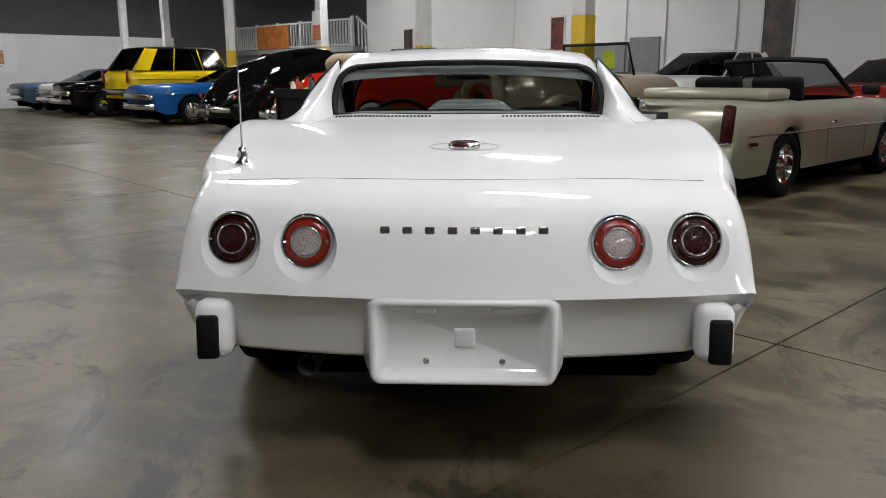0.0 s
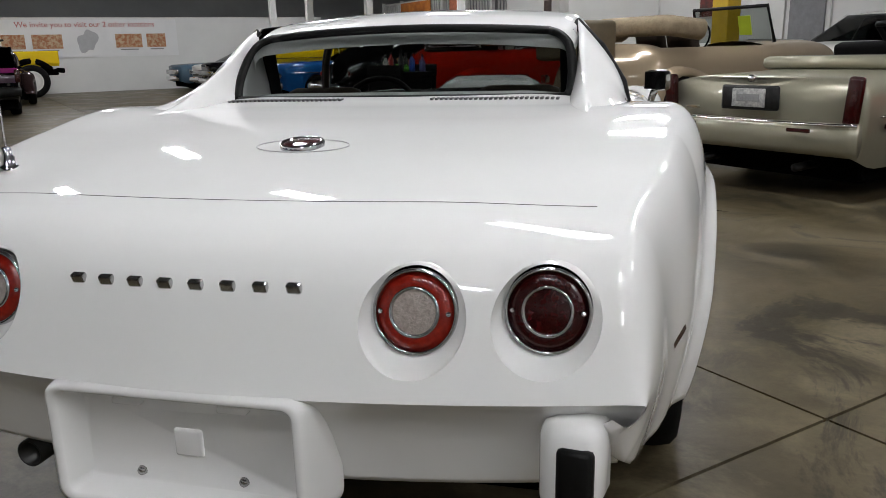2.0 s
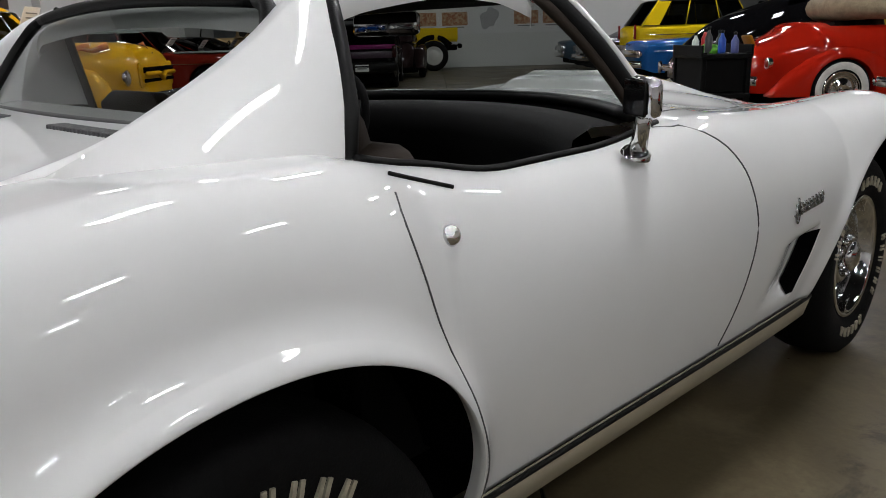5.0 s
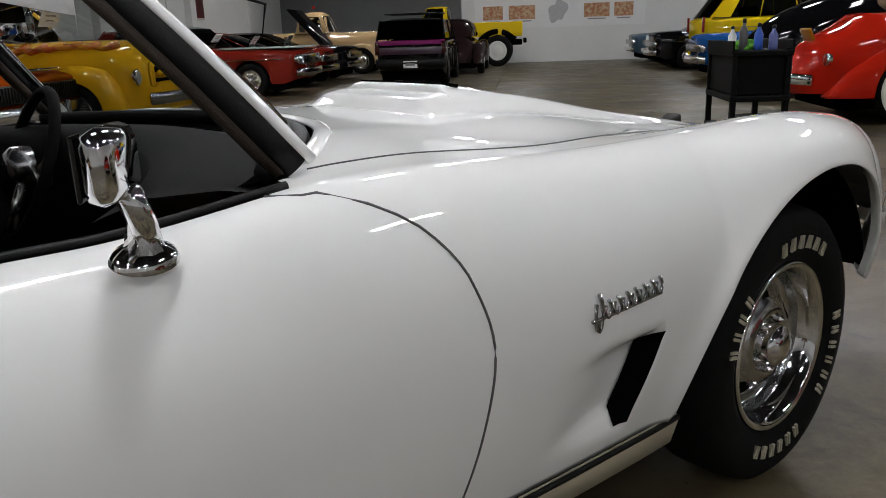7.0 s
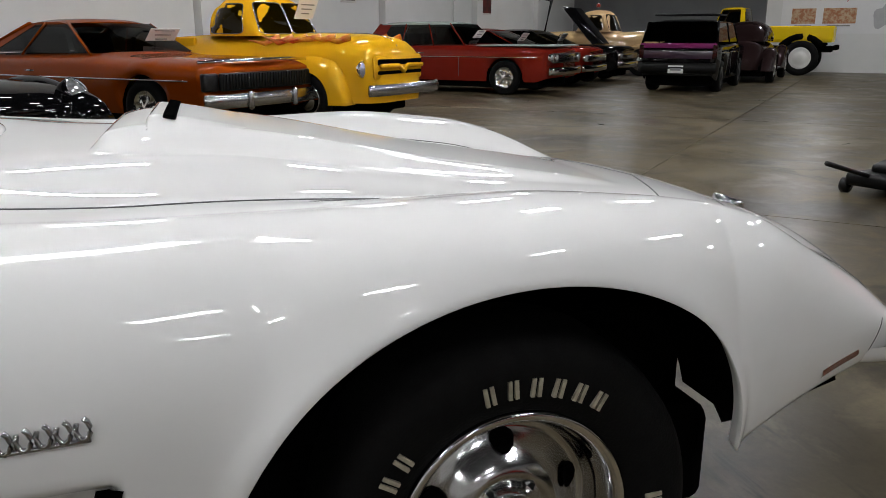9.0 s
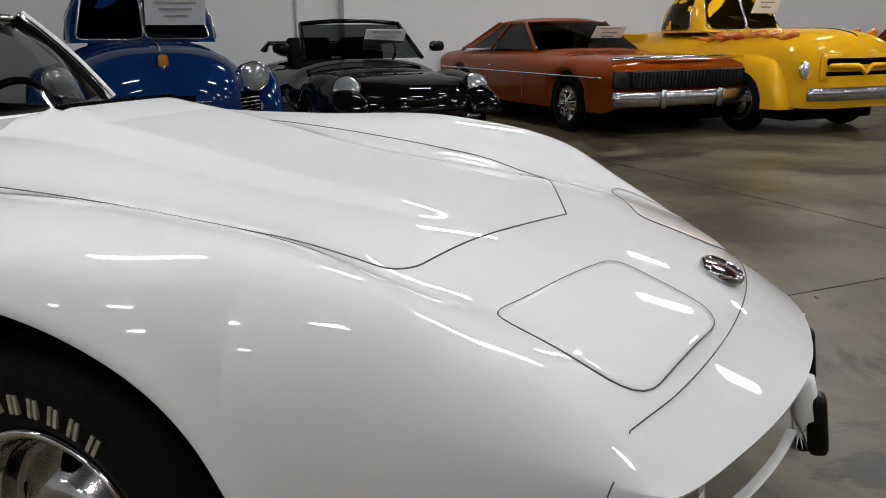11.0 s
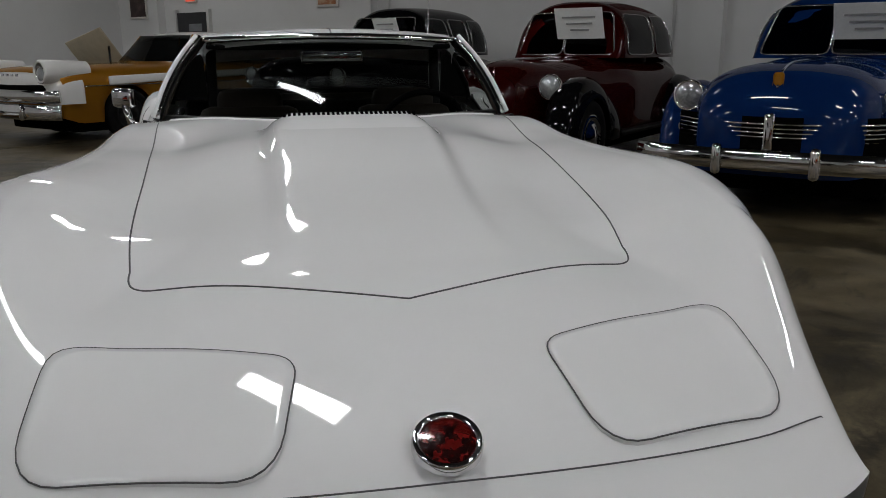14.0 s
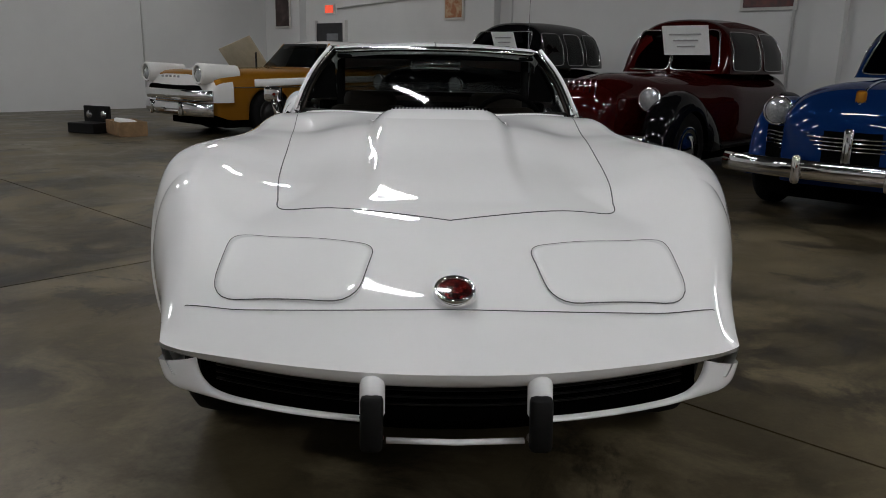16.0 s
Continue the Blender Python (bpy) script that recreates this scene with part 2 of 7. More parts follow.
floor = tagged(hall_box("floor", 9.0, 4.0, -0.06, 56, 36, 0.08, SAND), "sealed grey-brown concrete floor with sawn joints", "floor", kind="structure")
JU = [-1.68 + 6.45 * k for k in range(-3, 7)]
JV = [0.25 + 6.45 * k for k in range(-3, 5)]
for ua, ub in zip(JU, JU[1:]):
    for va, vb in zip(JV, JV[1:]):
        hall_box("slab", (ua + ub) / 2, (va + vb) / 2, -0.008, ub - ua - 0.012, vb - va - 0.012, 0.016, CONCRETE, floor)

ceiling = tagged(hall_box("ceiling", 9.0, 4.0, 5.65, 56, 36, 0.1, DARK_ROOF), "dark unlit roof deck high over the hall", "ceiling", kind="structure")
wall_west = tagged(hall_box("wall_west", 8.0, V0 - 0.1, 2.8, 48, 0.2, 5.6, WALL), "white painted block wall behind the parked row", "wall", kind="structure")
wall_south = tagged(hall_box("wall_south", U0 - 0.1, 4.0, 2.8, 0.2, 28.0, 5.6, WALL), "plain white painted end wall", "wall", kind="structure")
wall_east = tagged(hall_box("wall_east", 2.6, V1 + 0.1, 2.8, 36.0, 0.2, 5.6, WALL), "white painted wall behind the second row", "wall", kind="structure")
wall_sign = tagged(hall_box("wall_north_low", U1 + 0.1, 5.0, 1.35, 0.2, 13.0, 2.7, WALL), "low white partition that carries the banner", "wall", kind="structure")
wall_north = tagged(hall_box("wall_north", 35.5, 4.0, 2.8, 0.2, 36.0, 5.6, GREY_WALL), "grey far wall of the hall", "wall", kind="structure")
wall_far = tagged(hall_box("wall_far_east", 28.0, 22.0, 2.8, 16.0, 0.2, 5.6, GREY_WALL), "grey wall behind the mezzanine", "wall", kind="structure")


def ceiling_light(u, v, along=True):
    m = pose(*hall(u, v, 5.0), 0, 0, HALL_TURN + (0 if along else 90))
    t = thing("ceiling_light", "long white fluorescent strip lamp hung under the roof", "ceiling light", m, "strip lamps under the roof")
    bm = bmesh.new()
    box(bm, (0.36, 1.5, 0.08), (0, 0, 0.05), None, 0.01)
    box(bm, (0.02, 0.02, 0.6), (0, 0.6, 0.36))
    box(bm, (0.02, 0.02, 0.6), (0, -0.6, 0.36))
    part("housing", bm, STEEL_PAINT, t, smooth=False)
    part("diffuser", box(bmesh.new(), (0.29, 1.4, 0.03), (0, 0, -0.01), None, 0.008), LIGHT_PANEL, t, "glowing diffuser", smooth=False)


for v in (-5.5, 0.6, 6.2, 11.8):
    for u in (-11.5, -6.0, -0.5, 5.0, 10.5, 17.5, 25.0):
        if (u, v) not in ((-0.5, -5.5), (-6.0, -5.5), (-6.0, 11.8), (-0.5, 11.8), (5.0, 11.8)):
            ceiling_light(u, v)


# two unseen lamps off the grid, added to brighten the far floor and the coupe's tail
ceiling_light(8.0, -2.0)
ceiling_light(-4.4, -3.4)


def pilaster(u, v, w=0.4, name="pilaster"):
    tagged(hall_box(name, u, v, 2.8, w, 0.2, 5.6, WALL), "white painted wall pier", "pier", kind="structure")


for u in (-7.5, -1.2, 4.2, 10.6, 17.0, 22.4, 27.6):
    pilaster(u, V0 + 0.1)
pilaster(-13.6, V0 + 0.1, 0.25)


def conduit(u, v, z0, z1):
    bm = sweep(bmesh.new(), [hall(u, v, z0), hall(u, v, z1)], 0.02)
    tagged(part("conduit", bm, STEEL_PAINT), "thin white conduit pipe clipped to the wall", "pipe", "wall pipes", "structure")


for u in (-7.0, -1.75, 3.3, 12.9, 20.9):
    conduit(u, V0 + 0.03, 0.3, 5.5)
conduit(U0 + 0.03, -6.0, 0.4, 5.5)

DARK_PRINT = mat("dark_poster_print", (0.03, 0.015, 0.012), rough=0.4, alt=(0.12, 0.08, 0.07), scale=3, spread=(0.45, 0.8))
RED_PRINT = mat("deep_red_poster_print", (0.14, 0.02, 0.015), rough=0.4, alt=(0.02, 0.01, 0.01), scale=4)
SEPIA_PRINT = mat("sepia_photo_print", (0.35, 0.13, 0.05), rough=0.4, alt=(0.5, 0.36, 0.22), scale=9, spread=(0.42, 0.6))
FRAME_WHITE = mat("pale_frame", (0.6, 0.58, 0.54), rough=0.5, vary=0.1)


def poster(u, v, z, w, h, print_mat, label, across="u", border=0.05):
    """A framed print on a wall that runs along u (or v)."""
    s = (w, 0.03, h) if across == "u" else (0.03, w, h)
    t = thing("poster", label, "poster")
    hall_box("frame", u, v, z, s[0] + (2 * border if across == "u" else 0), s[1] + (2 * border if across == "v" else 0), h + 2 * border, FRAME_WHITE, t, "", 0.006)
    off = 0.012
    sign = (1 if v < 0 else -1) if across == "u" else (-1 if u > 0 else 1)
    hall_box("print", u + (off * sign if across == "v" else 0), v + (off * sign if across == "u" else 0), z, *s, print_mat, t, "printed picture", 0.004)


poster(-2.13, V0 + 0.03, 2.6, 0.75, 1.05, RED_PRINT, "tall framed poster with a deep red print on the white wall")
poster(-8.5, V0 + 0.03, 2.35, 0.45, 0.55, SEPIA_PRINT, "small framed brown picture on the white wall")
poster(-14.4, V0 + 0.03, 2.75, 0.55, 1.5, DARK_PRINT, "tall dark framed poster on the white wall")
poster(15.4, V0 + 0.03, 2.45, 0.5, 0.9, DARK_PRINT, "narrow dark poster hung high on the white wall")
poster(23.2, V0 + 0.03, 2.4, 0.7, 1.0, RED_PRINT, "dark red framed poster high on the white wall")
poster(18.2, V1 - 0.03, 2.2, 0.45, 1.0, DARK_PRINT, "small blue and dark poster on the white wall")
poster(11.6, V1 - 0.03, 2.3, 0.45, 0.9, RED_PRINT, "small red and dark poster on the white wall")
poster(5.2, V1 - 0.03, 2.45, 0.7, 1.9, DARK_PRINT, "tall dark poster between white wall piers")

# exit door and its lit sign
exit_door = tagged(hall_box("door_1", -12.48, V0 + 0.03, 1.02, 1.0, 0.06, 2.04, mat("dark_door", (0.025, 0.025, 0.027), rough=0.5, vary=0.3, scale=8)), "dark steel exit door in the white wall", "door", kind="structure")
hall_box("window_panel", -12.38, V0 + 0.065, 1.72, 0.42, 0.012, 0.16, mat("frosted_panel", (0.2, 0.21, 0.22), rough=0.3, vary=0.2), exit_door, "small glazed panel")
hall_box("door_frame", -13.03, V0 + 0.04, 1.05, 0.08, 0.1, 2.1, STEEL_PAINT, exit_door)
hall_box("door_frame", -11.93, V0 + 0.04, 1.05, 0.08, 0.1, 2.1, STEEL_PAINT, exit_door)
exit_sign = thing("exit_sign", "small lit red exit sign on the white wall", "sign")
hall_box("case", -12.48, V0 + 0.04, 2.36, 0.34, 0.06, 0.22, FRAME_WHITE, exit_sign, "", 0.008)
hall_box("face", -12.48, V0 + 0.075, 2.36, 0.29, 0.012, 0.17, EXIT_RED, exit_sign, "lit red face")
bm = sweep(bmesh.new(), [hall(-12.18, V0 + 0.05, 2.37), hall(-9.9, V0 + 0.05, 2.5), hall(-9.0, V0 + 0.05, 2.5)], 0.018)
tagged(part("sign_conduit", bm, STEEL_PAINT), "thin conduit run from the exit sign", "pipe", kind="structure")

# steel columns with yellow feet
def column(u, v, w=0.28, yellow=1.9, all_yellow=False):
    t = thing("column", "white steel roof column with a yellow painted foot", "column", kind="structure")
    hall_box("post", u, v, (5.6 + yellow) / 2, w, w, 5.6 - yellow, STEEL_PAINT, t, "", 0.015)
    hall_box("foot_guard", u, v, yellow / 2, w + 0.02, w + 0.02, yellow, YELLOW_SAFE, t, "yellow painted foot", 0.015)


column(7.2, 10.4, 0.34, 2.35)
column(14.6, 12.5, 0.34, 2.0)
column(27.2, 8.6, 0.24, 2.0)
column(24.4, 9.0, 0.24, 2.0)
column(22.0, 10.2, 0.24, 2.0)
column(19.4, 12.2, 0.3, 2.1)

# mezzanine with a white railing and an orange banner
mezz = thing("mezzanine", "raised office floor with a white timber railing", "mezzanine", kind="structure")
hall_box("deck", 26.0, 17.5, 2.15, 9.0, 5.0, 0.2, GREY_WALL, mezz)
hall_box("back_wall", 26.0, 19.8, 1.05, 9.0, 0.2, 2.1, WALL, mezz)
for k in range(46):
    hall_box("baluster", 21.6 + 0.195 * k, 15.05, 2.75, 0.05, 0.05, 0.95, STEEL_PAINT, mezz)
hall_box("hand_rail", 26.0, 15.05, 3.25, 9.0, 0.09, 0.07, STEEL_PAINT, mezz)
hall_box("bottom_rail", 26.0, 15.05, 2.32, 9.0, 0.07, 0.06, STEEL_PAINT, mezz)
for k in range(6):
    hall_box("newel", 21.6 + 1.76 * k, 15.05, 2.8, 0.12, 0.12, 1.1, STEEL_PAINT, mezz)
bm = sweep(bmesh.new(), [hall(21.3, 15.05, 3.3), hall(18.6, 15.05, 1.5)], 0.05)
part("stair_rail", bm, STEEL_PAINT, mezz)
for k in range(12):
    hall_box("stair_baluster", 21.2 - 0.21 * k, 15.05, 2.72 - 0.142 * k, 0.045, 0.045, 0.9, STEEL_PAINT, mezz)
banner = tagged(hall_box("banner", 27.3, 14.98, 2.75, 2.6, 0.02, 0.95, mat("orange_banner_cloth", (0.55, 0.19, 0.03), rough=0.8, alt=(0.35, 0.10, 0.02), scale=3)), "orange cloth banner tied on the white railing", "banner")
notice = thing("notice_board", "white and orange notice hung on a column", "sign")
hall_box("sheet", 19.4, 12.0, 2.75, 0.5, 0.02, 1.0, PAPER, notice)
hall_box("print", 19.4, 11.985, 2.55, 0.44, 0.01, 0.5, mat("orange_print", (0.6, 0.2, 0.1), rough=0.7, vary=0.3, scale=12), notice)

# roll-up door frame with a header pipe on the east wall
rollup = tagged(hall_box("door_2", 0.6, V1 - 0.02, 1.3, 3.4, 0.08, 2.6, mat("white_sectional_door", (0.6, 0.6, 0.58), rough=0.5, vary=0.1, scale=2)), "white sectional overhead door", "door", kind="structure")
for k in range(4):
    hall_box("panel_joint", 0.6, V1 - 0.065, 0.52 + 0.52 * k, 3.4, 0.012, 0.02, INK, rollup)
bm = sweep(bmesh.new(), [hall(4.4, V1 - 0.6, 3.3), hall(2.5, V1 - 0.15, 2.75), hall(-2.0, V1 - 0.15, 2.75)], 0.03)
sweep(bm, [hall(2.45, V1 - 0.12, 2.75), hall(2.45, V1 - 0.12, 0.0)], 0.05)
sweep(bm, [hall(4.4, V1 - 0.6, 3.3), hall(4.4, V1 - 0.6, 5.6)], 0.025)
tagged(part("door_track", bm, DULL_CHROME), "grey steel track of the overhead door", "door track", kind="structure")
for u in (6.2, 8.1, 9.3, 13.3):
    conduit(u, V1 - 0.03, 0.2, 5.5)
door3 = tagged(hall_box("door_3", 8.7, V1 - 0.02, 1.05, 0.9, 0.06, 2.1, mat("grey_door", (0.2, 0.2, 0.21), rough=0.5, vary=0.2)), "grey service door in the white wall", "door", kind="structure")

# banner on the low partition: a printed sheet with words, four photographs and a map shape
sign = thing("wall_banner", "wide white banner with photographs, a map and red words", "banner")
hall_box("sheet", U1 - 0.02, 2.2, 1.95, 0.02, 6.4, 1.35, mat("banner_vinyl", (0.70, 0.70, 0.70), rough=0.5, vary=0.05, scale=2), sign)
for v, w in ((-0.3, 0.75), (0.8, 1.0), (3.6, 0.95), (4.6, 0.7)):
    hall_box("photograph", U1 - 0.04, v, 1.85, 0.02, w, 0.5, SEPIA_PRINT, sign, "printed sepia photograph")
    hall_box("caption", U1 - 0.04, v, 1.53, 0.012, w * 0.7, 0.04, INK, sign)
bm = bmesh.new()
ring = []
for k in range(28):
    a = 2 * math.pi * k / 28
    r = 0.42 * (1 + 0.22 * math.sin(2 * a + 0.6) + 0.12 * math.sin(5 * a))
    ring.append(bm.verts.new(hall(U1 - 0.034, 2.15 + 0.75 * r * math.cos(a), 1.85 + r * math.sin(a))))
bm.faces.new(ring)
part("map_shape", bm, mat("map_grey_print", (0.42, 0.42, 0.43), rough=0.6, vary=0.1), sign, "pale grey map shape", smooth=False)


def words(text, size, m, material, name, parent):
    cu = bpy.data.curves.new(name, "FONT")
    cu.body, cu.size, cu.extrude, cu.align_x = text, size, 0.002, "CENTER"
    cu.materials.append(material)
    ob = new(name, cu)
    ob.parent = parent
    ob.matrix_basis = m
    return ob


RED_INK = mat("red_print", (0.45, 0.05, 0.04), rough=0.6, vary=0.2)
words("We invite you to visit our 2 other locations", 0.27, pose(*hall(U1 - 0.036, 2.2, 2.36), 90, 0, 45), RED_INK, "lettering", sign)


# ---- the white sports coupe (nose to +y) ----
coupe = thing("sports_coupe", "white two-door fibreglass sports coupe with four round tail lamps", "car")
AF, AR, HUB = 1.25, -1.205, 0.355  # axles and hub height
ARCHES = {AF: (0.478, 0.458), AR: (0.445, 0.432)}  # half length and height of each wheel opening
deck_mid = keyed([(-2.36, 0.585), (-2.335, 0.65), (-2.31, 0.72), (-2.278, 0.785), (-2.23, 0.84), (-2.15, 0.884), (-2.0, 0.92), (-1.7, 0.968), (-1.4, 1.005), (-1.0, 1.035), (-0.2, 0.98), (0.35, 0.955), (0.75, 0.945), (1.3, 0.868), (1.9, 0.795), (2.22, 0.70), (2.34, 0.635), (2.42, 0.585)])
crest_z = keyed([(-2.36, 0.583), (-2.335, 0.648), (-2.31, 0.717), (-2.278, 0.78), (-2.23, 0.832), (-2.15, 0.872), (-2.0, 0.905), (-1.6, 0.985), (-1.25, 1.035), (-1.0, 1.005), (-0.8, 0.945), (-0.55, 0.902), (-0.3, 0.902), (0.1, 0.935), (0.5, 0.925), (0.9, 0.925), (1.25, 0.933), (1.5, 0.913), (1.8, 0.864), (2.1, 0.764), (2.3, 0.668), (2.42, 0.583)])
crest_x = keyed([(-2.36, 0.78), (-2.05, 0.82), (-1.7, 0.855), (-1.2, 0.86), (-0.95, 0.79), (-0.85, 0.757), (-0.5, 0.738), (0.1, 0.725), (0.6, 0.70), (1.2, 0.705), (1.7, 0.686), (2.1, 0.64), (2.42, 0.585)])
half_w = keyed([(-2.36, 0.86), (-2.2, 0.89), (-1.95, 0.92), (-1.6, 0.95), (-1.25, 0.962), (-1.0, 0.938), (-0.8, 0.88), (-0.6, 0.862), (-0.2, 0.856), (0.3, 0.866), (0.8, 0.872), (1.25, 0.874), (1.7, 0.826), (2.0, 0.772), (2.25, 0.70), (2.42, 0.643)])
crease_z = keyed([(-2.36, 0.578), (-2.2, 0.58), (-1.7, 0.60), (-0.8, 0.64), (0.2, 0.645), (0.8, 0.64), (1.8, 0.62), (2.2, 0.59), (2.42, 0.578)])
sill_z = keyed([(-2.36, 0.545), (-2.28, 0.44), (-2.1, 0.36), (-1.7, 0.33), (-0.8, 0.355), (0.7, 0.335), (1.6, 0.42), (1.8, 0.452), (2.0, 0.472), (2.3, 0.492), (2.42, 0.508)])
bulge = keyed([(0.58, 0.0), (0.615, 0.033), (0.69, 0.044), (1.0, 0.039), (1.4, 0.022), (1.75, 0.0)])


def rear(y):
    """How fully the tail's own measure holds at a station: 1 behind the back window, 0 at the doors."""
    return 1 - step((y + 1.2) / 0.5)


def narrowed(curve):
    """The tail draws in behind the rear wheels."""
    return lambda y: curve(y) * (1 - 0.05 * (1 - step((y + 2.15) / 0.7)) - 0.025 * rear(y))


def lowered(curve):
    return lambda y: curve(y) + rear(y) * (0.063 - 0.104 * curve(y))


deck_mid, crest_z, crease_z, crest_x, half_w = lowered(deck_mid), lowered(crest_z), lowered(crease_z), narrowed(crest_x), narrowed(half_w)


def arch(y):
    """The wheel opening's edge over y, or None outside it."""
    for axle, (long, high) in ARCHES.items():
        q = (y - axle) / long
        if abs(q) <= 1.0:
            return HUB + high * math.sqrt(1 - q * q)
    return None


def bow(y):
    """How far the outer ends of a station sweep back at the nose and forward at the tail."""
    return 0.225 * step((y - 1.5) / 0.9) - 0.125 * step((-1.75 - y) / 0.4)


def swept(x, y):
    """The bow's share of a station at a distance from the middle."""
    if y > 0:
        q = min(1.25, x / 0.64)
        return bow(y) * q**1.8
    return bow(y) * min(1.0, x / 0.86) ** 2


def skin(y, s):
    """A point of the right-hand body skin: s 0..1 crown to crest, 1..2 crest to waist crease, 2..3 crease to sill."""
    zc, zf, xc, w, zk = deck_mid(y), crest_z(y), crest_x(y), half_w(y), crease_z(y)
    edge = arch(y)
    zb = max(sill_z(y), edge or 0.0)
    zk = max(zk, zb + 0.03)
    zf = max(zf, zk + 0.004)
    if s <= 1:
        x = xc * s
        front = step((y - 0.2) / 0.5)
        lag = 0.24 * step((y - 1.5) / 0.4)
        g = step((s - 0.52 - lag) / (0.48 - lag))
        z = zc + (zf - zc) * g
        z -= 0.028 * front * step((2.3 - y) / 0.6) * math.exp(-(((s - 0.72) / 0.2) ** 2))
        z -= 0.012 * s * s * front
        z += bulge(y) * (1 - step((x / (0.245 - 0.03 * step((y - 0.7) / 1.0)) - 0.84) / 0.3))
    elif s <= 2:
        a = (s - 1) * math.pi / 2
        x = xc + (w - xc) * math.sin(a) ** 0.92
        z = zk + (zf - 0.012 * step((y - 0.2) / 0.5) - zk) * math.cos(a) ** 0.92
    else:
        t = s - 2
        z = zk + (zb - zk) * t
        drop = max(0.0, (zk - z) / max(0.05, zk - sill_z(y)))
        low = min(0.80, w - 0.03)
        x = w - (w - low - (w - 0.045 - low) * rear(y)) * drop**1.7
    if edge is not None or any(abs(y - a) < long + 0.12 for a, (long, _) in ARCHES.items()):
        near = min(abs(math.hypot((y - a) / long, (z - HUB) / high) - 1) for a, (long, high) in ARCHES.items()) * 0.43
        if s > 1.3:
            x += (0.03 if y < 0 else 0.016) * math.exp(-((near / 0.035) ** 2)) * step((s - 1.3) / 0.5)
    # scooped side vent behind the front wheel
    if s > 1.6 and 0.30 < y < 0.70:
        edge_y = 0.655 - 0.27 * (0.575 - z)
        run = step((y - edge_y + 0.27) / 0.25) * (1 - step((y - edge_y + 0.012) / 0.018))
        x -= 0.042 * run * step((0.592 - z) / 0.03) * step((z - 0.385) / 0.05)
    y -= swept(x, y) + 0.028 * step((y - 1.95) / 0.45) * max(0.0, 1 - x / 0.6)
    return Vector((x, y, z))


def normal_at(y, s):
    e = 0.004
    a = skin(y + e, s) - skin(y - e, s)
    c = skin(y, min(3.0, s + 0.01)) - skin(y, max(0.0, s - 0.01))
    n = c.cross(a)
    return n.normalized() if n.length > 1e-9 else Vector((0, 0, 1))


def top_at(x, y):
    """The body's top surface over a place on the hood or deck."""
    st = y
    for _ in range(6):
        st = y + swept(abs(x), st)
    p = skin(st, min(1.0, abs(x) / crest_x(st))) if abs(x) <= crest_x(st) else min((skin(st, 1 + k / 90) for k in range(91)), key=lambda q: abs(q.x - abs(x)))
    return Vector((x, y, p.z))


def grid_of(rows):
    bm = bmesh.new()
    grid(bm, rows)
    return bm


def mirrored(p, side):
    return Vector((p.x * side, p.y, p.z))


stations = set(np.round(np.arange(-2.36, 2.421, 0.02), 4)) | set(np.round(np.arange(0.56, 0.68, 0.006), 4)) | set(np.round(np.arange(-2.36, -2.15, 0.004), 4))
for axle, (long, _) in ARCHES.items():
    stations |= {round(axle + long * math.sin(a), 4) for a in np.linspace(-math.pi / 2, math.pi / 2, 49)}
stations = sorted(stations)
S_ROWS = [k / 52 for k in range(53)] + [1 + k / 16 for k in range(1, 17)] + [2 + k / 20 for k in range(1, 21)]


def screen_line(x):
    """Where the windscreen's foot lies over x."""
    return 0.355 - 0.33 * (x / 0.655) ** 2


body_bm = bmesh.new()
for side in (1, -1):
    rows = []
    for y in stations:
        row = [mirrored(skin(y, s), side) for s in S_ROWS]
        lip = row[-1]
        row.append(Vector((lip.x - 0.012 * side, lip.y, lip.z + 0.003)))
        row.append(Vector((lip.x - 0.026 * side, lip.y, lip.z + 0.012)))
        rows.append(row)

    def keep(i, j):
        y = (stations[i] + stations[i + 1]) / 2
        if j >= 52:
            return True
        x = crest_x(y) * (S_ROWS[j] + S_ROWS[j + 1]) / 2
        return not (-0.97 < y < screen_line(x)) or (y < -0.88 and x > 0.74)

    grid(body_bm, rows, keep=keep)
bmesh.ops.remove_doubles(body_bm, verts=body_bm.verts, dist=0.0004)


def tail_face(x, z):
    """The tail panel's y at a place."""
    lo, hi = -2.36, -2.0
    for _ in range(26):
        m = (lo + hi) / 2
        if skin(m, min(0.98, abs(x) / crest_x(m))).z < z:
            lo = m
        else:
            hi = m
    return skin(lo, min(0.98, abs(x) / crest_x(lo))).y


# openings for the tail lamps, with their rims drawn to a true round
LAMPS, LAMP_R, SCOOP_R, LAMP_Z, SCOOP_Z = (-0.635, -0.420, 0.420, 0.635), 0.0715, 0.088, 0.720, 0.709
for lx in LAMPS:
    gone = [f for f in body_bm.faces if f.calc_center_median().y < -2.0 and math.hypot(f.calc_center_median().x - lx, f.calc_center_median().z - SCOOP_Z) < SCOOP_R]
    marked = set(gone)
    rim = [v for v in {v for f in gone for v in f.verts} if any(g not in marked for g in v.link_faces)]
    for v in rim:
        a = math.atan2(v.co.z - SCOOP_Z, v.co.x - lx)
        x, z = lx + SCOOP_R * math.cos(a), SCOOP_Z + SCOOP_R * math.sin(a)
        v.co = Vector((x, tail_face(x, z), z))
    bmesh.ops.delete(body_bm, geom=gone, context="FACES")
part("body", body_bm, WHITE_PAINT, coupe, "glossy white fibreglass body")


def seam_line(points, r=0.0028, name="panel_gap"):
    return part(name, sweep(bmesh.new(), points, r, 6), SEAM, coupe)


def on_top(x, y, lift=0.0):
    p = top_at(x, y)
    return Vector((p.x, p.y, p.z + lift))


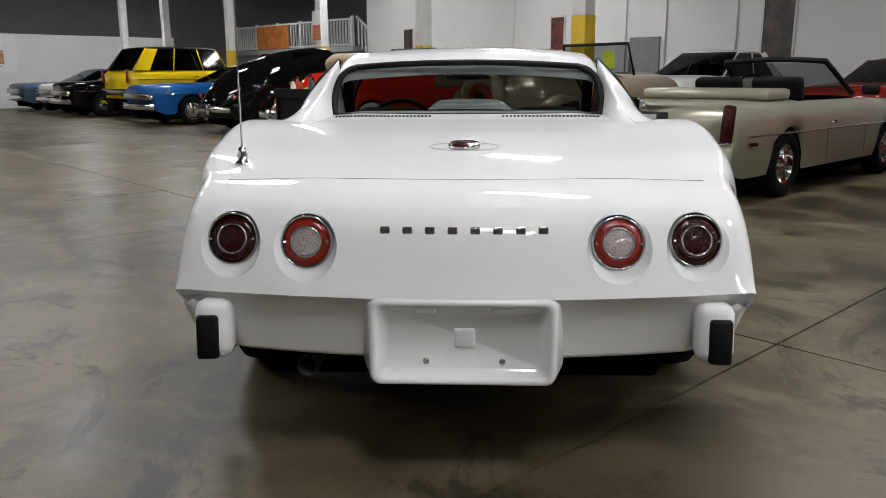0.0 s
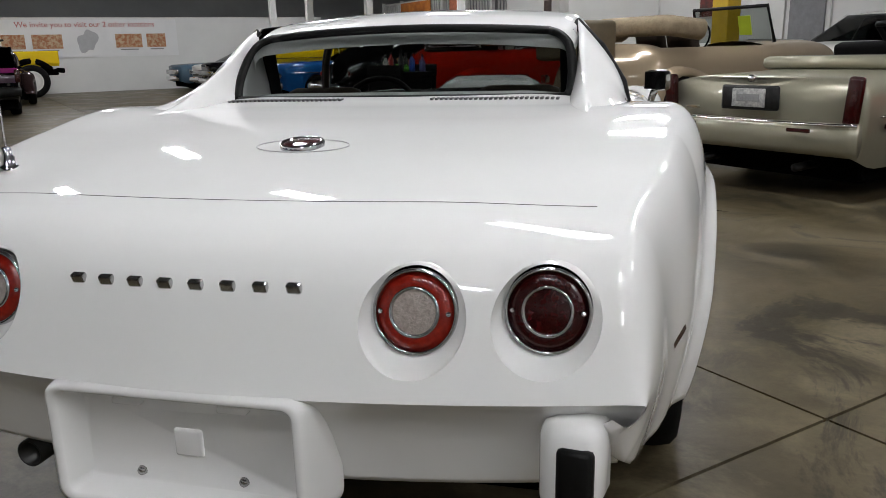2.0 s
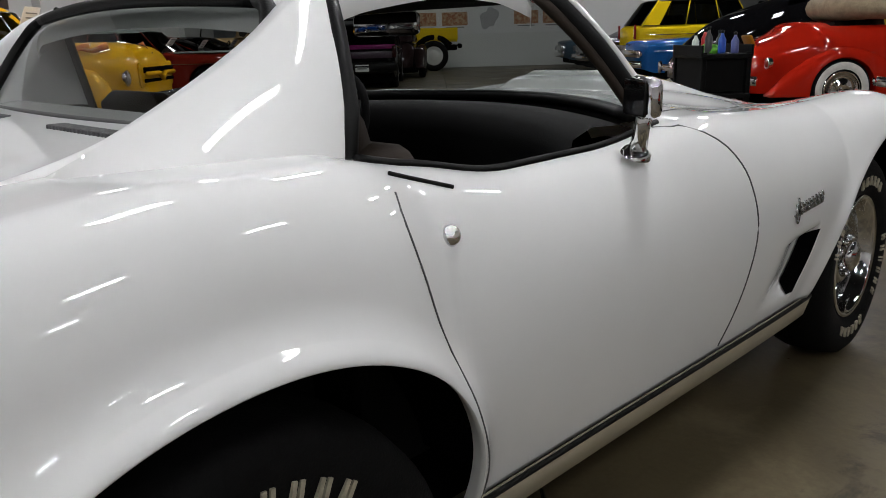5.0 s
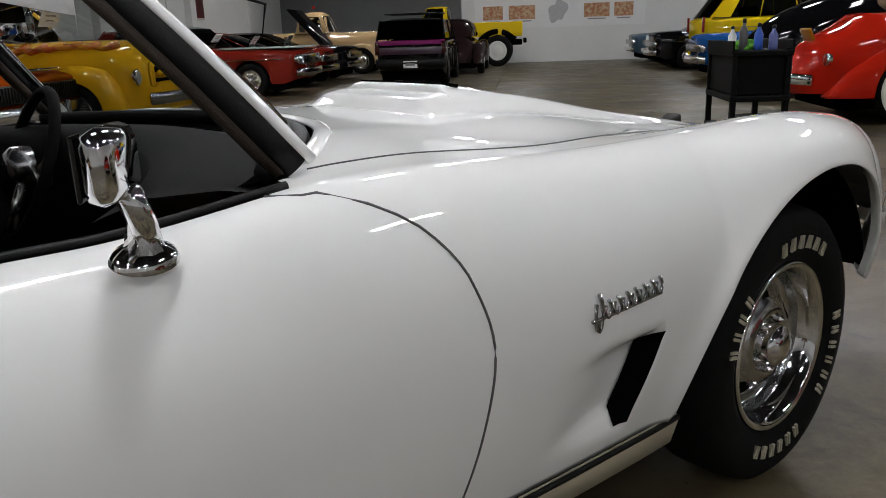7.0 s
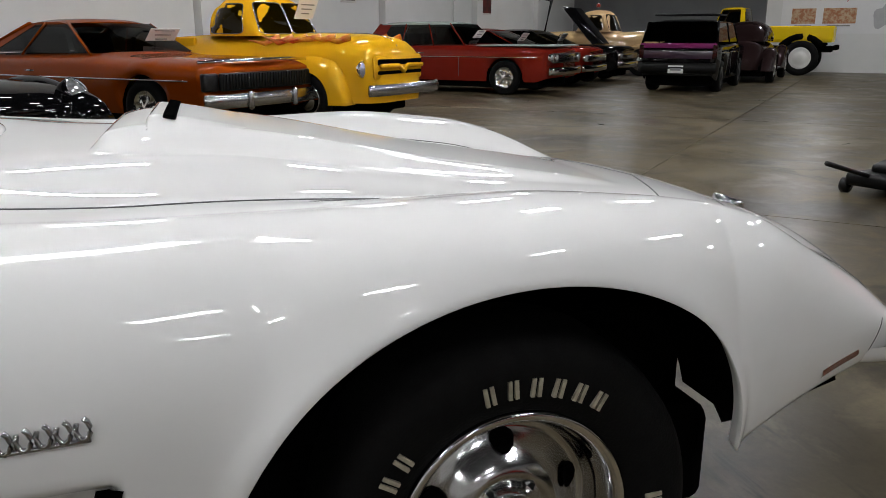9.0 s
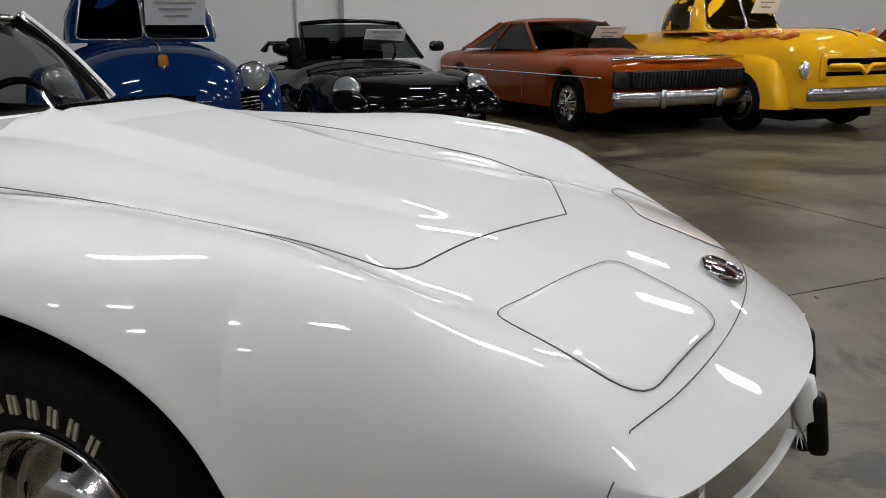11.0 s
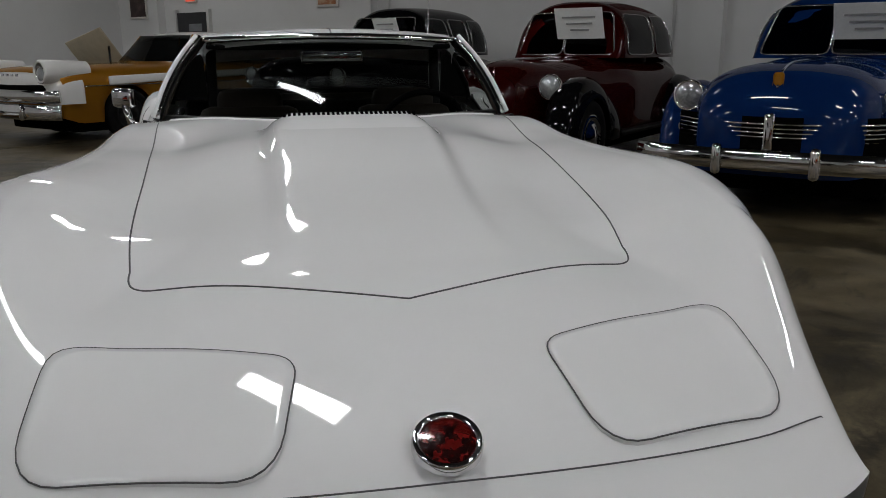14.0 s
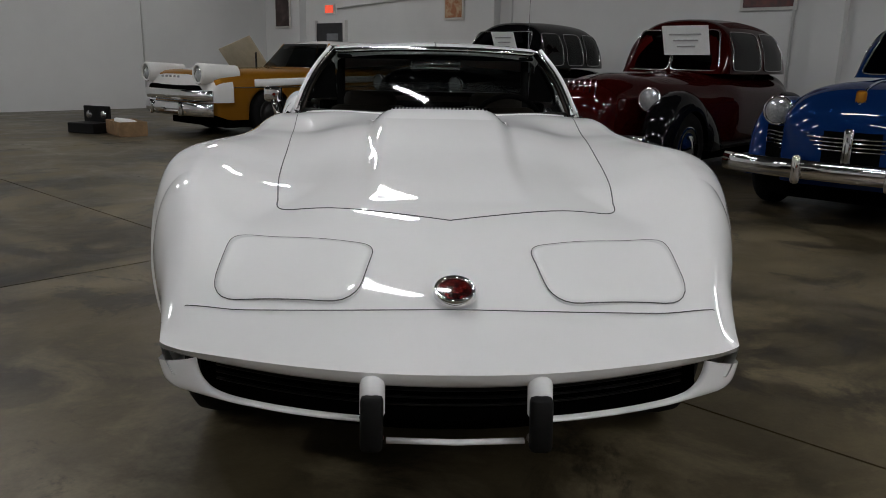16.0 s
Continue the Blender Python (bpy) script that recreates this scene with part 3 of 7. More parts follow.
def rounded(corners, radius, n=6, per=10):
    """A closed outline through corners, with rounded turns, cut into short steps."""
    out = []
    c = [Vector(p) for p in corners]
    for i in range(len(c)):
        a, b, d = c[i - 1], c[i], c[(i + 1) % len(c)]
        r = radius[i] if isinstance(radius, (list, tuple)) else radius
        p, q = b + (a - b).normalized() * r, b + (d - b).normalized() * r
        for k in range(n + 1):
            t = k / n
            out.append(p * (1 - t) ** 2 + b * 2 * t * (1 - t) + q * t * t)
        nxt = d + (b - d).normalized() * (radius[(i + 1) % len(c)] if isinstance(radius, (list, tuple)) else radius)
        out += [q.lerp(nxt, k / per) for k in range(1, per)]
    return out


def panel(name, outline, lift, label):
    """A thin closed lid draped on the body top inside an outline, with a dark gap round it."""
    pts = [on_top(p.x, p.y, lift) for p in outline]
    mid = sum(outline, Vector((0, 0))) / len(outline)
    rows = []
    for k in range(13):
        t = 1 - k / 12
        rows.append([on_top(mid.x + (p.x - mid.x) * t, mid.y + (p.y - mid.y) * t, lift) for p in outline])
    bm = bmesh.new()
    skirt = [[p - Vector((0, 0, 0.008)) for p in pts]]
    grid(bm, skirt + rows, closed=True)
    bmesh.ops.remove_doubles(bm, verts=bm.verts, dist=0.0004)
    ob = part(name, bm, WHITE_PAINT, coupe, label)
    gap = [on_top(p.x, p.y, 0.0005) for p in outline]
    part("panel_gap", sweep(bmesh.new(), gap + gap[:1], 0.0013, 6, ends=False), SEAM, ob)
    return ob


for side in (1, -1):
    flip = [(0.18, 2.03), (0.541, 1.893), (0.548, 2.135), (0.212, 2.232)]
    panel("headlamp_cover", rounded([(x * side, y) for x, y in flip], [0.04, 0.07, 0.07, 0.07]), 0.0012, "closed white pop-up headlamp cover")
# hood outline
hood = [(0, 1.90), (0.447, 1.742)]
line = [on_top(x, y, 0.0006) for x, y in [(k * 0.0447, 1.90 - 0.158 * k / 10) for k in range(11)]]
edge_r = keyed([(0.02, 0.655), (0.2, 0.635), (0.6, 0.59), (1.1, 0.535), (1.5, 0.497), (1.70, 0.466)])
side_line = [(edge_r(y), y) for y in np.linspace(1.70, 0.06, 44)]
front_x = [k * 0.039 for k in range(11)]
side_line = [p for p in side_line if p[1] <= 1.672]
P0, P1, P2 = (0.41, 1.90 - 0.355 * 0.41), (0.474, 1.90 - 0.355 * 0.46), side_line[0]
corner = [tuple(a * (1 - t) ** 2 + b * 2 * t * (1 - t) + c * t * t for a, b, c in zip(P0, P1, P2)) for t in np.linspace(0.1, 0.9, 8)]
for side in (1, -1):
    pts = [(x, 1.90 - 0.355 * x) for x in front_x] + corner + side_line
    seam_line([on_top(x * side, y, 0.0006) for x, y in pts], 0.0017)
# front bumper line, rear deck line
def station_at(y, q):
    """The station whose point q lies at a place along the car."""
    lo, hi = 1.5, 2.42
    for _ in range(24):
        m = (lo + hi) / 2
        if skin(m, q).y < y:
            lo = m
        else:
            hi = m
    return lo


for side in (1, -1):
    down = [mirrored(skin(station_at(2.135 - 0.02 * (q - 1), q), q), side) for q in np.linspace(1.8, 2.7, 9)]
    seam_line([on_top(side * x, 2.265 - 0.145 * (x / 0.62) ** 2, 0.0003) for x in np.linspace(0.0, 0.60, 22)] + down, 0.0012)
    seam_line([on_top(side * x, -2.098 + 0.10 * (x / 0.80) ** 2, 0.0003) for x in np.linspace(0.0, 0.70, 16)], 0.0008)


def side_point(y, z, side, out=0.0):
    """The body side at a height."""
    lo, hi = 1.0, 3.0
    for _ in range(26):
        m = (lo + hi) / 2
        if skin(y, m).z > z:
            lo = m
        else:
            hi = m
    return mirrored(skin(y, lo) + normal_at(y, lo) * out, side)


# doors: the gap round them, handle and lock
front_gap = keyed([(0.35, 0.18), (0.42, 0.197), (0.52, 0.216), (0.66, 0.232), (0.78, 0.20), (0.86, 0.142), (0.91, 0.06), (0.928, 0.0)])
rear_gap = keyed([(0.36, -0.72), (0.5, -0.775), (0.65, -0.845), (0.8, -0.905), (0.90, -0.925), (0.955, -0.90)])
for side in (1, -1):
    a = [side_point(front_gap(z), z, side, 0.0004) for z in np.linspace(0.36, 0.925, 30)] + [mirrored(skin(-0.01, 1.12), side), mirrored(skin(-0.05, 1.0), side)]
    seam_line(a, 0.0022)
    b = [side_point(rear_gap(z), z, side, 0.0004) for z in np.linspace(0.37, 0.93, 30)]
    seam_line(b, 0.0017)
    h = side_point(-0.815, 0.852, side)
    n = mirrored(normal_at(-0.815, 1.45), side)
    bm = lathe(bmesh.new(), [(0.003, 0.012), (0.010, 0.012), (0.014, 0.008), (0.017, 0.0), (0.017, -0.008)], n.to_track_quat("X", "Z").to_matrix(), h, 20)
    part("door_lock", bm, CHROME, coupe, "round chrome door lock")
    pull = [side_point(y, 0.905 - 0.30 * (y + 0.75), side, 0.002) for y in np.linspace(-0.895, -0.765, 10)]
    part("door_pull", sweep(bmesh.new(), pull, 0.0032, 8, 0.7), BLACK_TRIM, coupe, "flush dark door pull")
    # vent slot in the scoop
    rows = []
    for k in range(13):
        z = 0.58 - 0.185 * k / 12
        y = 0.655 - 0.27 * (0.575 - z)
        rows.append([side_point(y - 0.034, z, side, 0.004), side_point(y - 0.016, z, side, 0.004), side_point(y + 0.004, z, side, 0.002)])
    bm = bmesh.new()
    grid(bm, rows)
    part("side_vent", bm, UNDER, coupe, "black slanted vent slot behind the front wheel")
    # script badge: plain chrome strokes
    badge = part("script_badge", sweep(bmesh.new(), [side_point(y, 0.655 + 0.05 * (y - 0.45), side, 0.004) for y in np.linspace(0.445, 0.63, 8)], 0.0035, 6), DULL_CHROME, coupe, "small chrome script badge")
    for k in range(8):
        y, z = 0.458 + 0.023 * k, 0.668 + 0.0018 * k
        h2 = 0.015 if k else 0.034
        stroke = [side_point(y + 0.010 * math.sin(a * 1.0) + 0.003 * a / 3, z + h2 * math.cos(a), side, 0.005) for a in np.linspace(0.4, 5.2, 10)]
        part("stroke", sweep(bmesh.new(), stroke, 0.0036, 6), DULL_CHROME, badge)
    # sill moulding
    bm = bmesh.new()
    ys = np.linspace(-0.79, 0.80, 20)
    grid(bm, [[mirrored(Vector((0.806, y, sill_z(y) + 0.004)), side) for y in ys], [mirrored(Vector((0.812, y, sill_z(y) - 0.012)), side) for y in ys], [mirrored(Vector((0.795, y, sill_z(y) - 0.07)), side) for y in ys], [mirrored(Vector((0.74, y, sill_z(y) - 0.10)), side) for y in ys]])
    part("sill_moulding", bm, SILL_METAL, coupe, "metal sill moulding with the floor's cream reflection in its colour")
    part("sill_strip", sweep(bmesh.new(), [(0.811 * side, y, sill_z(y) - 0.004) for y in ys], 0.006), BLACK_TRIM, coupe)
    # side marker lamps
    for y0, z0, lens in ((2.225, 0.52, RED_MARKER), (-1.93, 0.56, DARK_LENS)):
        bm = bmesh.new()
        rows = [[side_point(y0 + dy, z0 + dz + 0.12 * dy, side, 0.003 if abs(dz) < 0.02 else -0.004) for dy in np.linspace(-0.068, 0.068, 8)] for dz in (-0.03, -0.024, 0, 0.024, 0.03)]
        grid(bm, rows)
        part("marker_lamp", bm, lens, coupe, "oblong red side marker lamp")

# crossed-flag badges as plain discs
for y, r, tilt in ((2.215, 0.046, 0), (-1.727, 0.053, 0)):
    p = on_top(0.0, y)
    q = (on_top(0, y + 0.02) - on_top(0, y - 0.02)).normalized()
    turn = Vector((1, 0, 0)).cross(q).normalized().to_track_quat("X", "Y").to_matrix()
    disc = part("round_badge", lathe(bmesh.new(), [(r, -0.004), (r, 0.008), (r * 0.93, 0.014), (r * 0.84, 0.012), (r * 0.8, 0.010)], turn, p, 40), CHROME, coupe, "chrome-rimmed round badge")
    part("badge_face", lathe(bmesh.new(), [(0.001, 0.014), (r * 0.5, 0.0125), (r * 0.81, 0.0095)], turn, p, 40), mat("badge_enamel", (0.012, 0.003, 0.003), rough=0.15, alt=(0.10, 0.006, 0.005), scale=55, coat=1.0, spread=(0.47, 0.55)), disc, "dark red enamel face")
# fuel lid ring round the rear badge
lid = [on_top(0.115 * math.cos(a), -1.727 + 0.060 * math.sin(a), 0.002) for a in np.linspace(0, 2 * math.pi, 49)]
part("fuel_lid", sweep(bmesh.new(), lid, 0.0016, 6, ends=False), mat("soft_gap", (0.45, 0.45, 0.45), rough=0.6), coupe)

# rear louvre slots under the back window
for side in (1, -1):
    for k in range(26):
        x = side * (0.150 + 0.0153 * k)
        p = on_top(x, -1.085)
        bm = box(bmesh.new(), (0.009, 0.035, 0.008), (x, -1.085, p.z + 0.001), None, 0.002)
        part("louvre_slot", bm, SEAM, coupe, smooth=False)
# raised cowl grille at the back of the bulge, with its slots
rows = [[Vector((x, y, top_at(x, max(y, 0.70)).z + (h * (1 - step((abs(x) - 0.17) / 0.05)) if h > 0 else h))) for x in np.linspace(-0.225, 0.225, 31)] for y, h in ((0.90, -0.002), (0.86, 0.002), (0.80, 0.008), (0.75, 0.0135), (0.715, 0.0165), (0.70, 0.017), (0.69, 0.015), (0.685, 0.009), (0.685, -0.02))]
cowl = part("cowl_grille", grid_of(rows), WHITE_PAINT, coupe, "white raised cowl grille at the bonnet's rear")
for k in range(28):
    x = -0.1923 + 0.01425 * k
    bm = box(bmesh.new(), (0.0085, 0.026, 0.008), (x, 0.730, top_at(x, 0.730).z + 0.0152), Matrix.Rotation(math.atan2(top_at(x, 0.75).z - 0.004 - top_at(x, 0.72).z, 0.03), 3, "X"), 0.002)
    part("cowl_slot", bm, UNDER, cowl, smooth=False)


# ---- tail: lamps, letters, lower panel, plate box, guards ----
for x in LAMPS:
    kind = 1 if abs(x) < 0.5 else 0
    z = LAMP_Z
    face = Vector((0.10 * x, -1, 0.25)).normalized().to_track_quat("X", "Z").to_matrix()
    at = Vector((x, tail_face(x, z) + 0.014, z))
    around = np.linspace(0, 2 * math.pi, 64, endpoint=False)
    outer_rim, inner_rim = [], []
    for a in around:
        ox, oz = x + SCOOP_R * math.cos(a), SCOOP_Z + SCOOP_R * math.sin(a)
        outer_rim.append(Vector((ox, tail_face(ox, oz), oz)))
        ix, iz = x + (LAMP_R + 0.001) * math.cos(a), z + (LAMP_R + 0.001) * math.sin(a)
        inner_rim.append(Vector((ix, at.y + 0.25 * (iz - z) + 0.012, iz)))
    rows = []
    for t in (0, 0.06, 0.16, 0.3, 0.5, 0.75, 1.0):
        q = t ** 0.75
        rows.append([Vector((o.x + (n.x - o.x) * t, o.y + (n.y - o.y) * min(1.0, q), o.z + (n.z - o.z) * t)) for o, n in zip(outer_rim, inner_rim)])
    bm = bmesh.new()
    grid(bm, rows, closed=True)
    lamp = part("tail_lamp", bm, WHITE_PAINT, coupe, "round tail lamp in a white scooped surround")
    part("bezel", lathe(bmesh.new(), [(LAMP_R + 0.001, -0.025), (LAMP_R + 0.001, -0.004), (LAMP_R - 0.003, 0.0), (LAMP_R - 0.006, -0.004), (LAMP_R - 0.006, -0.02)], face, at, 48), DULL_CHROME, lamp, "thin chrome bezel")
    outer = RED_LENS if kind else DARK_LENS
    part("lens", lathe(bmesh.new(), [(0.038, -0.002), (0.045, 0.001), (LAMP_R - 0.012, -0.003), (LAMP_R - 0.006, -0.012)], face, at, 48), outer, lamp, "red outer lens" if kind else "dark red outer lens")
    part("inner_ring", lathe(bmesh.new(), [(0.043, -0.004), (0.043, 0.003), (0.040, 0.005), (0.037, 0.003), (0.037, -0.004)], face, at, 48), DULL_CHROME, lamp, "chrome inner ring")
    part("inner_lens", lathe(bmesh.new(), [(0.001, 0.004), (0.020, 0.003), (0.037, 0.0)], face, at, 40), CLEAR_LENS if kind else DARK_LENS, lamp, "ribbed clear reversing lens" if kind else "dark red inner lens")
    for sgn in (1, -1):
        part("screw", lathe(bmesh.new(), [(0.001, 0.004), (0.004, 0.002), (0.005, -0.004)], face, at + Vector((0.058 * sgn, -0.002, 0)), 10), CHROME, lamp)
# eight chrome letter blocks, kept as plain shapes
for k in range(8):
    x = -0.203 + 0.0600 * k
    z = 0.757
    y = tail_face(x, z)
    bm = box(bmesh.new(), (0.027, 0.014, 0.019), (x, y - 0.003, z), Matrix.Rotation(radians(20), 3, "X"), 0.004)
    part("letter_block", bm, DULL_CHROME, coupe, smooth=False)

tail_end = stations[0]
LOWER = keyed([(0.0, 0.0), (0.12, 0.022), (0.4, 0.05), (1.0, 0.085)])
bm = bmesh.new()
end_s = [k / 30 for k in range(31)] + [1 + k / 10 for k in range(1, 11)] + [2.35, 2.7, 3.0]
half_top = [skin(tail_end, q) for q in end_s]
top_row = [mirrored(p, -1) for p in half_top[:0:-1]] + half_top
rows = []
for t in (0, 0.03, 0.08, 0.15, 0.3, 0.5, 0.75, 0.95, 1.0):
    row = []
    for p in top_row:
        corner_in = 0.06 * step((abs(p.x) - 0.66) / 0.12) * t
        row.append(Vector((p.x * (1 - 0.055 * t), p.y + LOWER(t) + corner_in, p.z + (0.396 - p.z) * t)))
    rows.append(row)
rows.append([p + Vector((0, 0.06, 0.004)) for p in rows[-1]])
grid(bm, rows)
part("lower_tail_panel", bm, WHITE_PAINT, coupe, "white lower bumper panel")


def loop_box(cx, cz, w, h, r, n=6):
    """A rounded rectangle in x and z."""
    out = []
    for sx, sz, a0 in ((1, 1, 0), (-1, 1, 90), (-1, -1, 180), (1, -1, 270)):
        for k in range(n + 1):
            a = radians(a0 + 90 * k / n)
            out.append((cx + sx * (w / 2 - r) + r * math.cos(a), cz + sz * (h / 2 - r) + r * math.sin(a)))
    return out


def funnel(levels, material, name, parent, label="", close=True):
    """Nested outlines joined into one shell: levels of (outline, y)."""
    bm = bmesh.new()
    vs = grid(bm, [[Vector((x, y, z)) for x, z in o] for o, y in levels], closed=True)
    if close:
        bm.faces.new(vs[-1])
    return part(name, bm, material, parent, label)


plate_box = funnel([(loop_box(0.006, 0.473, 0.549, 0.257, 0.045), -2.27), (loop_box(0.006, 0.471, 0.499, 0.236, 0.032), -2.355), (loop_box(0.006, 0.471, 0.490, 0.230, 0.027), -2.366), (loop_box(0.006, 0.471, 0.471, 0.216, 0.023), -2.37), (loop_box(0.006, 0.471, 0.453, 0.200, 0.018), -2.362), (loop_box(0.006, 0.468, 0.412, 0.171, 0.013), -2.318)], WHITE_PAINT, "plate_recess", coupe, "empty white number plate recess")
part("plate_bracket", box(bmesh.new(), (0.057, 0.012, 0.054), (0.010, -2.318, 0.471), None, 0.006), WHITE_PAINT, plate_box)
for x in (-0.094, 0.112):
    part("plate_bolt", lathe(bmesh.new(), [(0.001, 0.008), (0.008, 0.006), (0.0095, 0)], Vector((0, -1, 0)).to_track_quat("X", "Z").to_matrix(), (x, -2.318, 0.404), 12), DULL_CHROME, plate_box)
    part("lamp_hood", box(bmesh.new(), (0.057, 0.03, 0.014), (x, -2.328, 0.551), None, 0.005), WHITE_PAINT, plate_box)
for side in (1, -1):
    g = part("bumper_guard", box(bmesh.new(), (0.103, 0.13, 0.160), (0.686 * side, -2.248, 0.477), Matrix.Rotation(radians(-6), 3, "X") @ Matrix.Rotation(radians(-9 * side), 3, "Z"), 0.028), WHITE_PAINT, coupe, "white bumper guard")
    part("guard_pad", box(bmesh.new(), (0.060, 0.03, 0.122), (0.690 * side, -2.312, 0.464), Matrix.Rotation(radians(-6), 3, "X") @ Matrix.Rotation(radians(-9 * side), 3, "Z"), 0.010), BLACK_TRIM, g, "black rubber pad")

# ---- nose: underside, mouth, lower lip, guards ----
nose_end = stations[-1]


def nose_y(x):
    return nose_end - swept(abs(x), nose_end) - 0.028 * max(0.0, 1 - abs(x) / 0.6)


bm = bmesh.new()
end_row = [skin(nose_end, q) for q in [k / 24 for k in range(25)] + [1 + k / 8 for k in range(1, 9)]]
end_row = [mirrored(p, -1) for p in end_row[:0:-1]] + end_row
rows = [end_row] + [[Vector((p.x * (1 - 0.03 * dy), p.y - dy, z)) for p in end_row] for dy, z in ((0.003, 0.572), (0.010, 0.559), (0.024, 0.549), (0.045, 0.544), (0.08, 0.543), (0.15, 0.55))]
grid(bm, rows)
part("nose_underside", bm, WHITE_PAINT, coupe)
bm = bmesh.new()
rows = []
for dy, z in ((0.16, 0.57), (0.155, 0.53), (0.15, 0.48), (0.13, 0.425), (0.30, 0.38)):
    rows.append([Vector((x, nose_y(x) - dy, z)) for x in np.linspace(-0.59, 0.59, 33)])
grid(bm, rows)
grille = part("grille", bm, UNDER, coupe, "black recessed grille mouth")
for k in range(5):
    part("grille_bar", sweep(bmesh.new(), [(x, nose_y(x) - 0.125, 0.465 + 0.017 * k) for x in np.linspace(-0.54, 0.54, 25)], 0.0035, 6), BLACK_TRIM, grille)
for side in (1, -1):
    inner_x = keyed([(0, 0.195), (0.3, 0.35), (0.5, 0.45), (0.66, 0.51), (0.8, 0.54), (0.9, 0.552), (1, 0.556)])
    inner_z = keyed([(0, 0.481), (0.3, 0.480), (0.5, 0.481), (0.66, 0.488), (0.8, 0.508), (0.9, 0.532), (1, 0.556)])
    outer_x = keyed([(0, 0.195), (0.3, 0.35), (0.5, 0.46), (0.66, 0.54), (0.8, 0.61), (0.9, 0.645), (1, 0.660)])
    outer_z = keyed([(0, 0.470), (0.3, 0.468), (0.5, 0.468), (0.66, 0.470), (0.8, 0.470), (0.9, 0.485), (1, 0.525)])
    rows = []
    for t in np.linspace(0, 1, 30):
        row = []
        back = step((t - 0.80) / 0.15)
        for w, d in ((0.0, 0.022), (0.0, 0.013), (0.12, 0.008), (0.3, 0.005), (0.6, 0.006), (0.85, 0.011), (0.97, 0.018), (1.0, 0.024), (0.98, 0.025 + 0.065 * back), (0.9, 0.026 + 0.114 * back)):
            x = inner_x(t) + (outer_x(t) - inner_x(t)) * w
            row.append(Vector((x * side, nose_y(x) - d, inner_z(t) + (outer_z(t) - inner_z(t)) * w)))
        rows.append(row)
    part("lower_lip", grid_of(rows), WHITE_PAINT, coupe, "white lower lip of the nose, curving up beside the grille")
    g = part("bumper_guard", sweep(bmesh.new(), [(0.168 * side, 2.30, 0.562), (0.168 * side, 2.372, 0.556), (0.168 * side, 2.384, 0.50), (0.168 * side, 2.372, 0.44)], [0.02, 0.027, 0.027, 0.025], 12, 0.95), WHITE_PAINT, coupe, "white front bumper guard")
    part("guard_pad", box(bmesh.new(), (0.046, 0.035, 0.115), (0.168 * side, 2.402, 0.487), Matrix.Rotation(radians(8), 3, "X"), 0.012), BLACK_TRIM, g, "black rubber pad")
# black sheet added below the lip in place of the shade there
shade_rows = [[Vector((x, nose_y(x) - d, z)) for x in np.linspace(-0.52, 0.52, 25)] for d, z in ((0.12, 0.47), (0.18, 0.41), (0.28, 0.33), (0.40, 0.32))]
part("nose_shade", grid_of(shade_rows), UNDER, coupe, "black sheet standing in for the shade under the nose")
part("plate_bar", sweep(bmesh.new(), [(-0.14, 2.375, 0.437), (0, 2.38, 0.435), (0.14, 2.375, 0.437)], 0.006, 8, 1.4), WHITE_PAINT, coupe)
# underbody boxes, kept low and near black to deepen the shade beneath as well
for size, at in (((1.26, 3.7, 0.22), (0, -0.10, 0.32)), ((1.1, 0.95, 0.24), (0, AF, 0.52)), ((1.1, 0.95, 0.3), (0, AR, 0.55)), ((1.30, 1.0, 0.14), (0, 0.0, 0.31))):
    part("underbody", box(bmesh.new(), size, at, None, 0.03), UNDER, coupe, "black underbody", smooth=False)
for axle in (AF, AR):
    for side in (1, -1):
        bm = bmesh.new()
        grid(bm, [[Vector((x * side, axle + (ARCHES[axle][0] + 0.004) * math.cos(a), HUB + (ARCHES[axle][1] + 0.012) * math.sin(a))) for a in np.linspace(0.22, math.pi - 0.12, 31)] for x in (0.78 if axle > 0 else 0.86, 0.70, 0.56)])
        part("wheel_housing", bm, UNDER, coupe)
part("exhaust_tip", lathe(bmesh.new(), [(0.03, -0.1), (0.03, 0.02), (0.026, 0.02), (0.026, -0.1)], Vector((0, -1, 0)).to_track_quat("X", "Z").to_matrix(), (-0.44, -2.2, 0.345), 20), DARK_STEEL, coupe)


# ---- wheels ----
CREAM = mat("cream_raised_lettering", (0.40, 0.36, 0.27), rough=0.8, vary=0.35, scale=60)


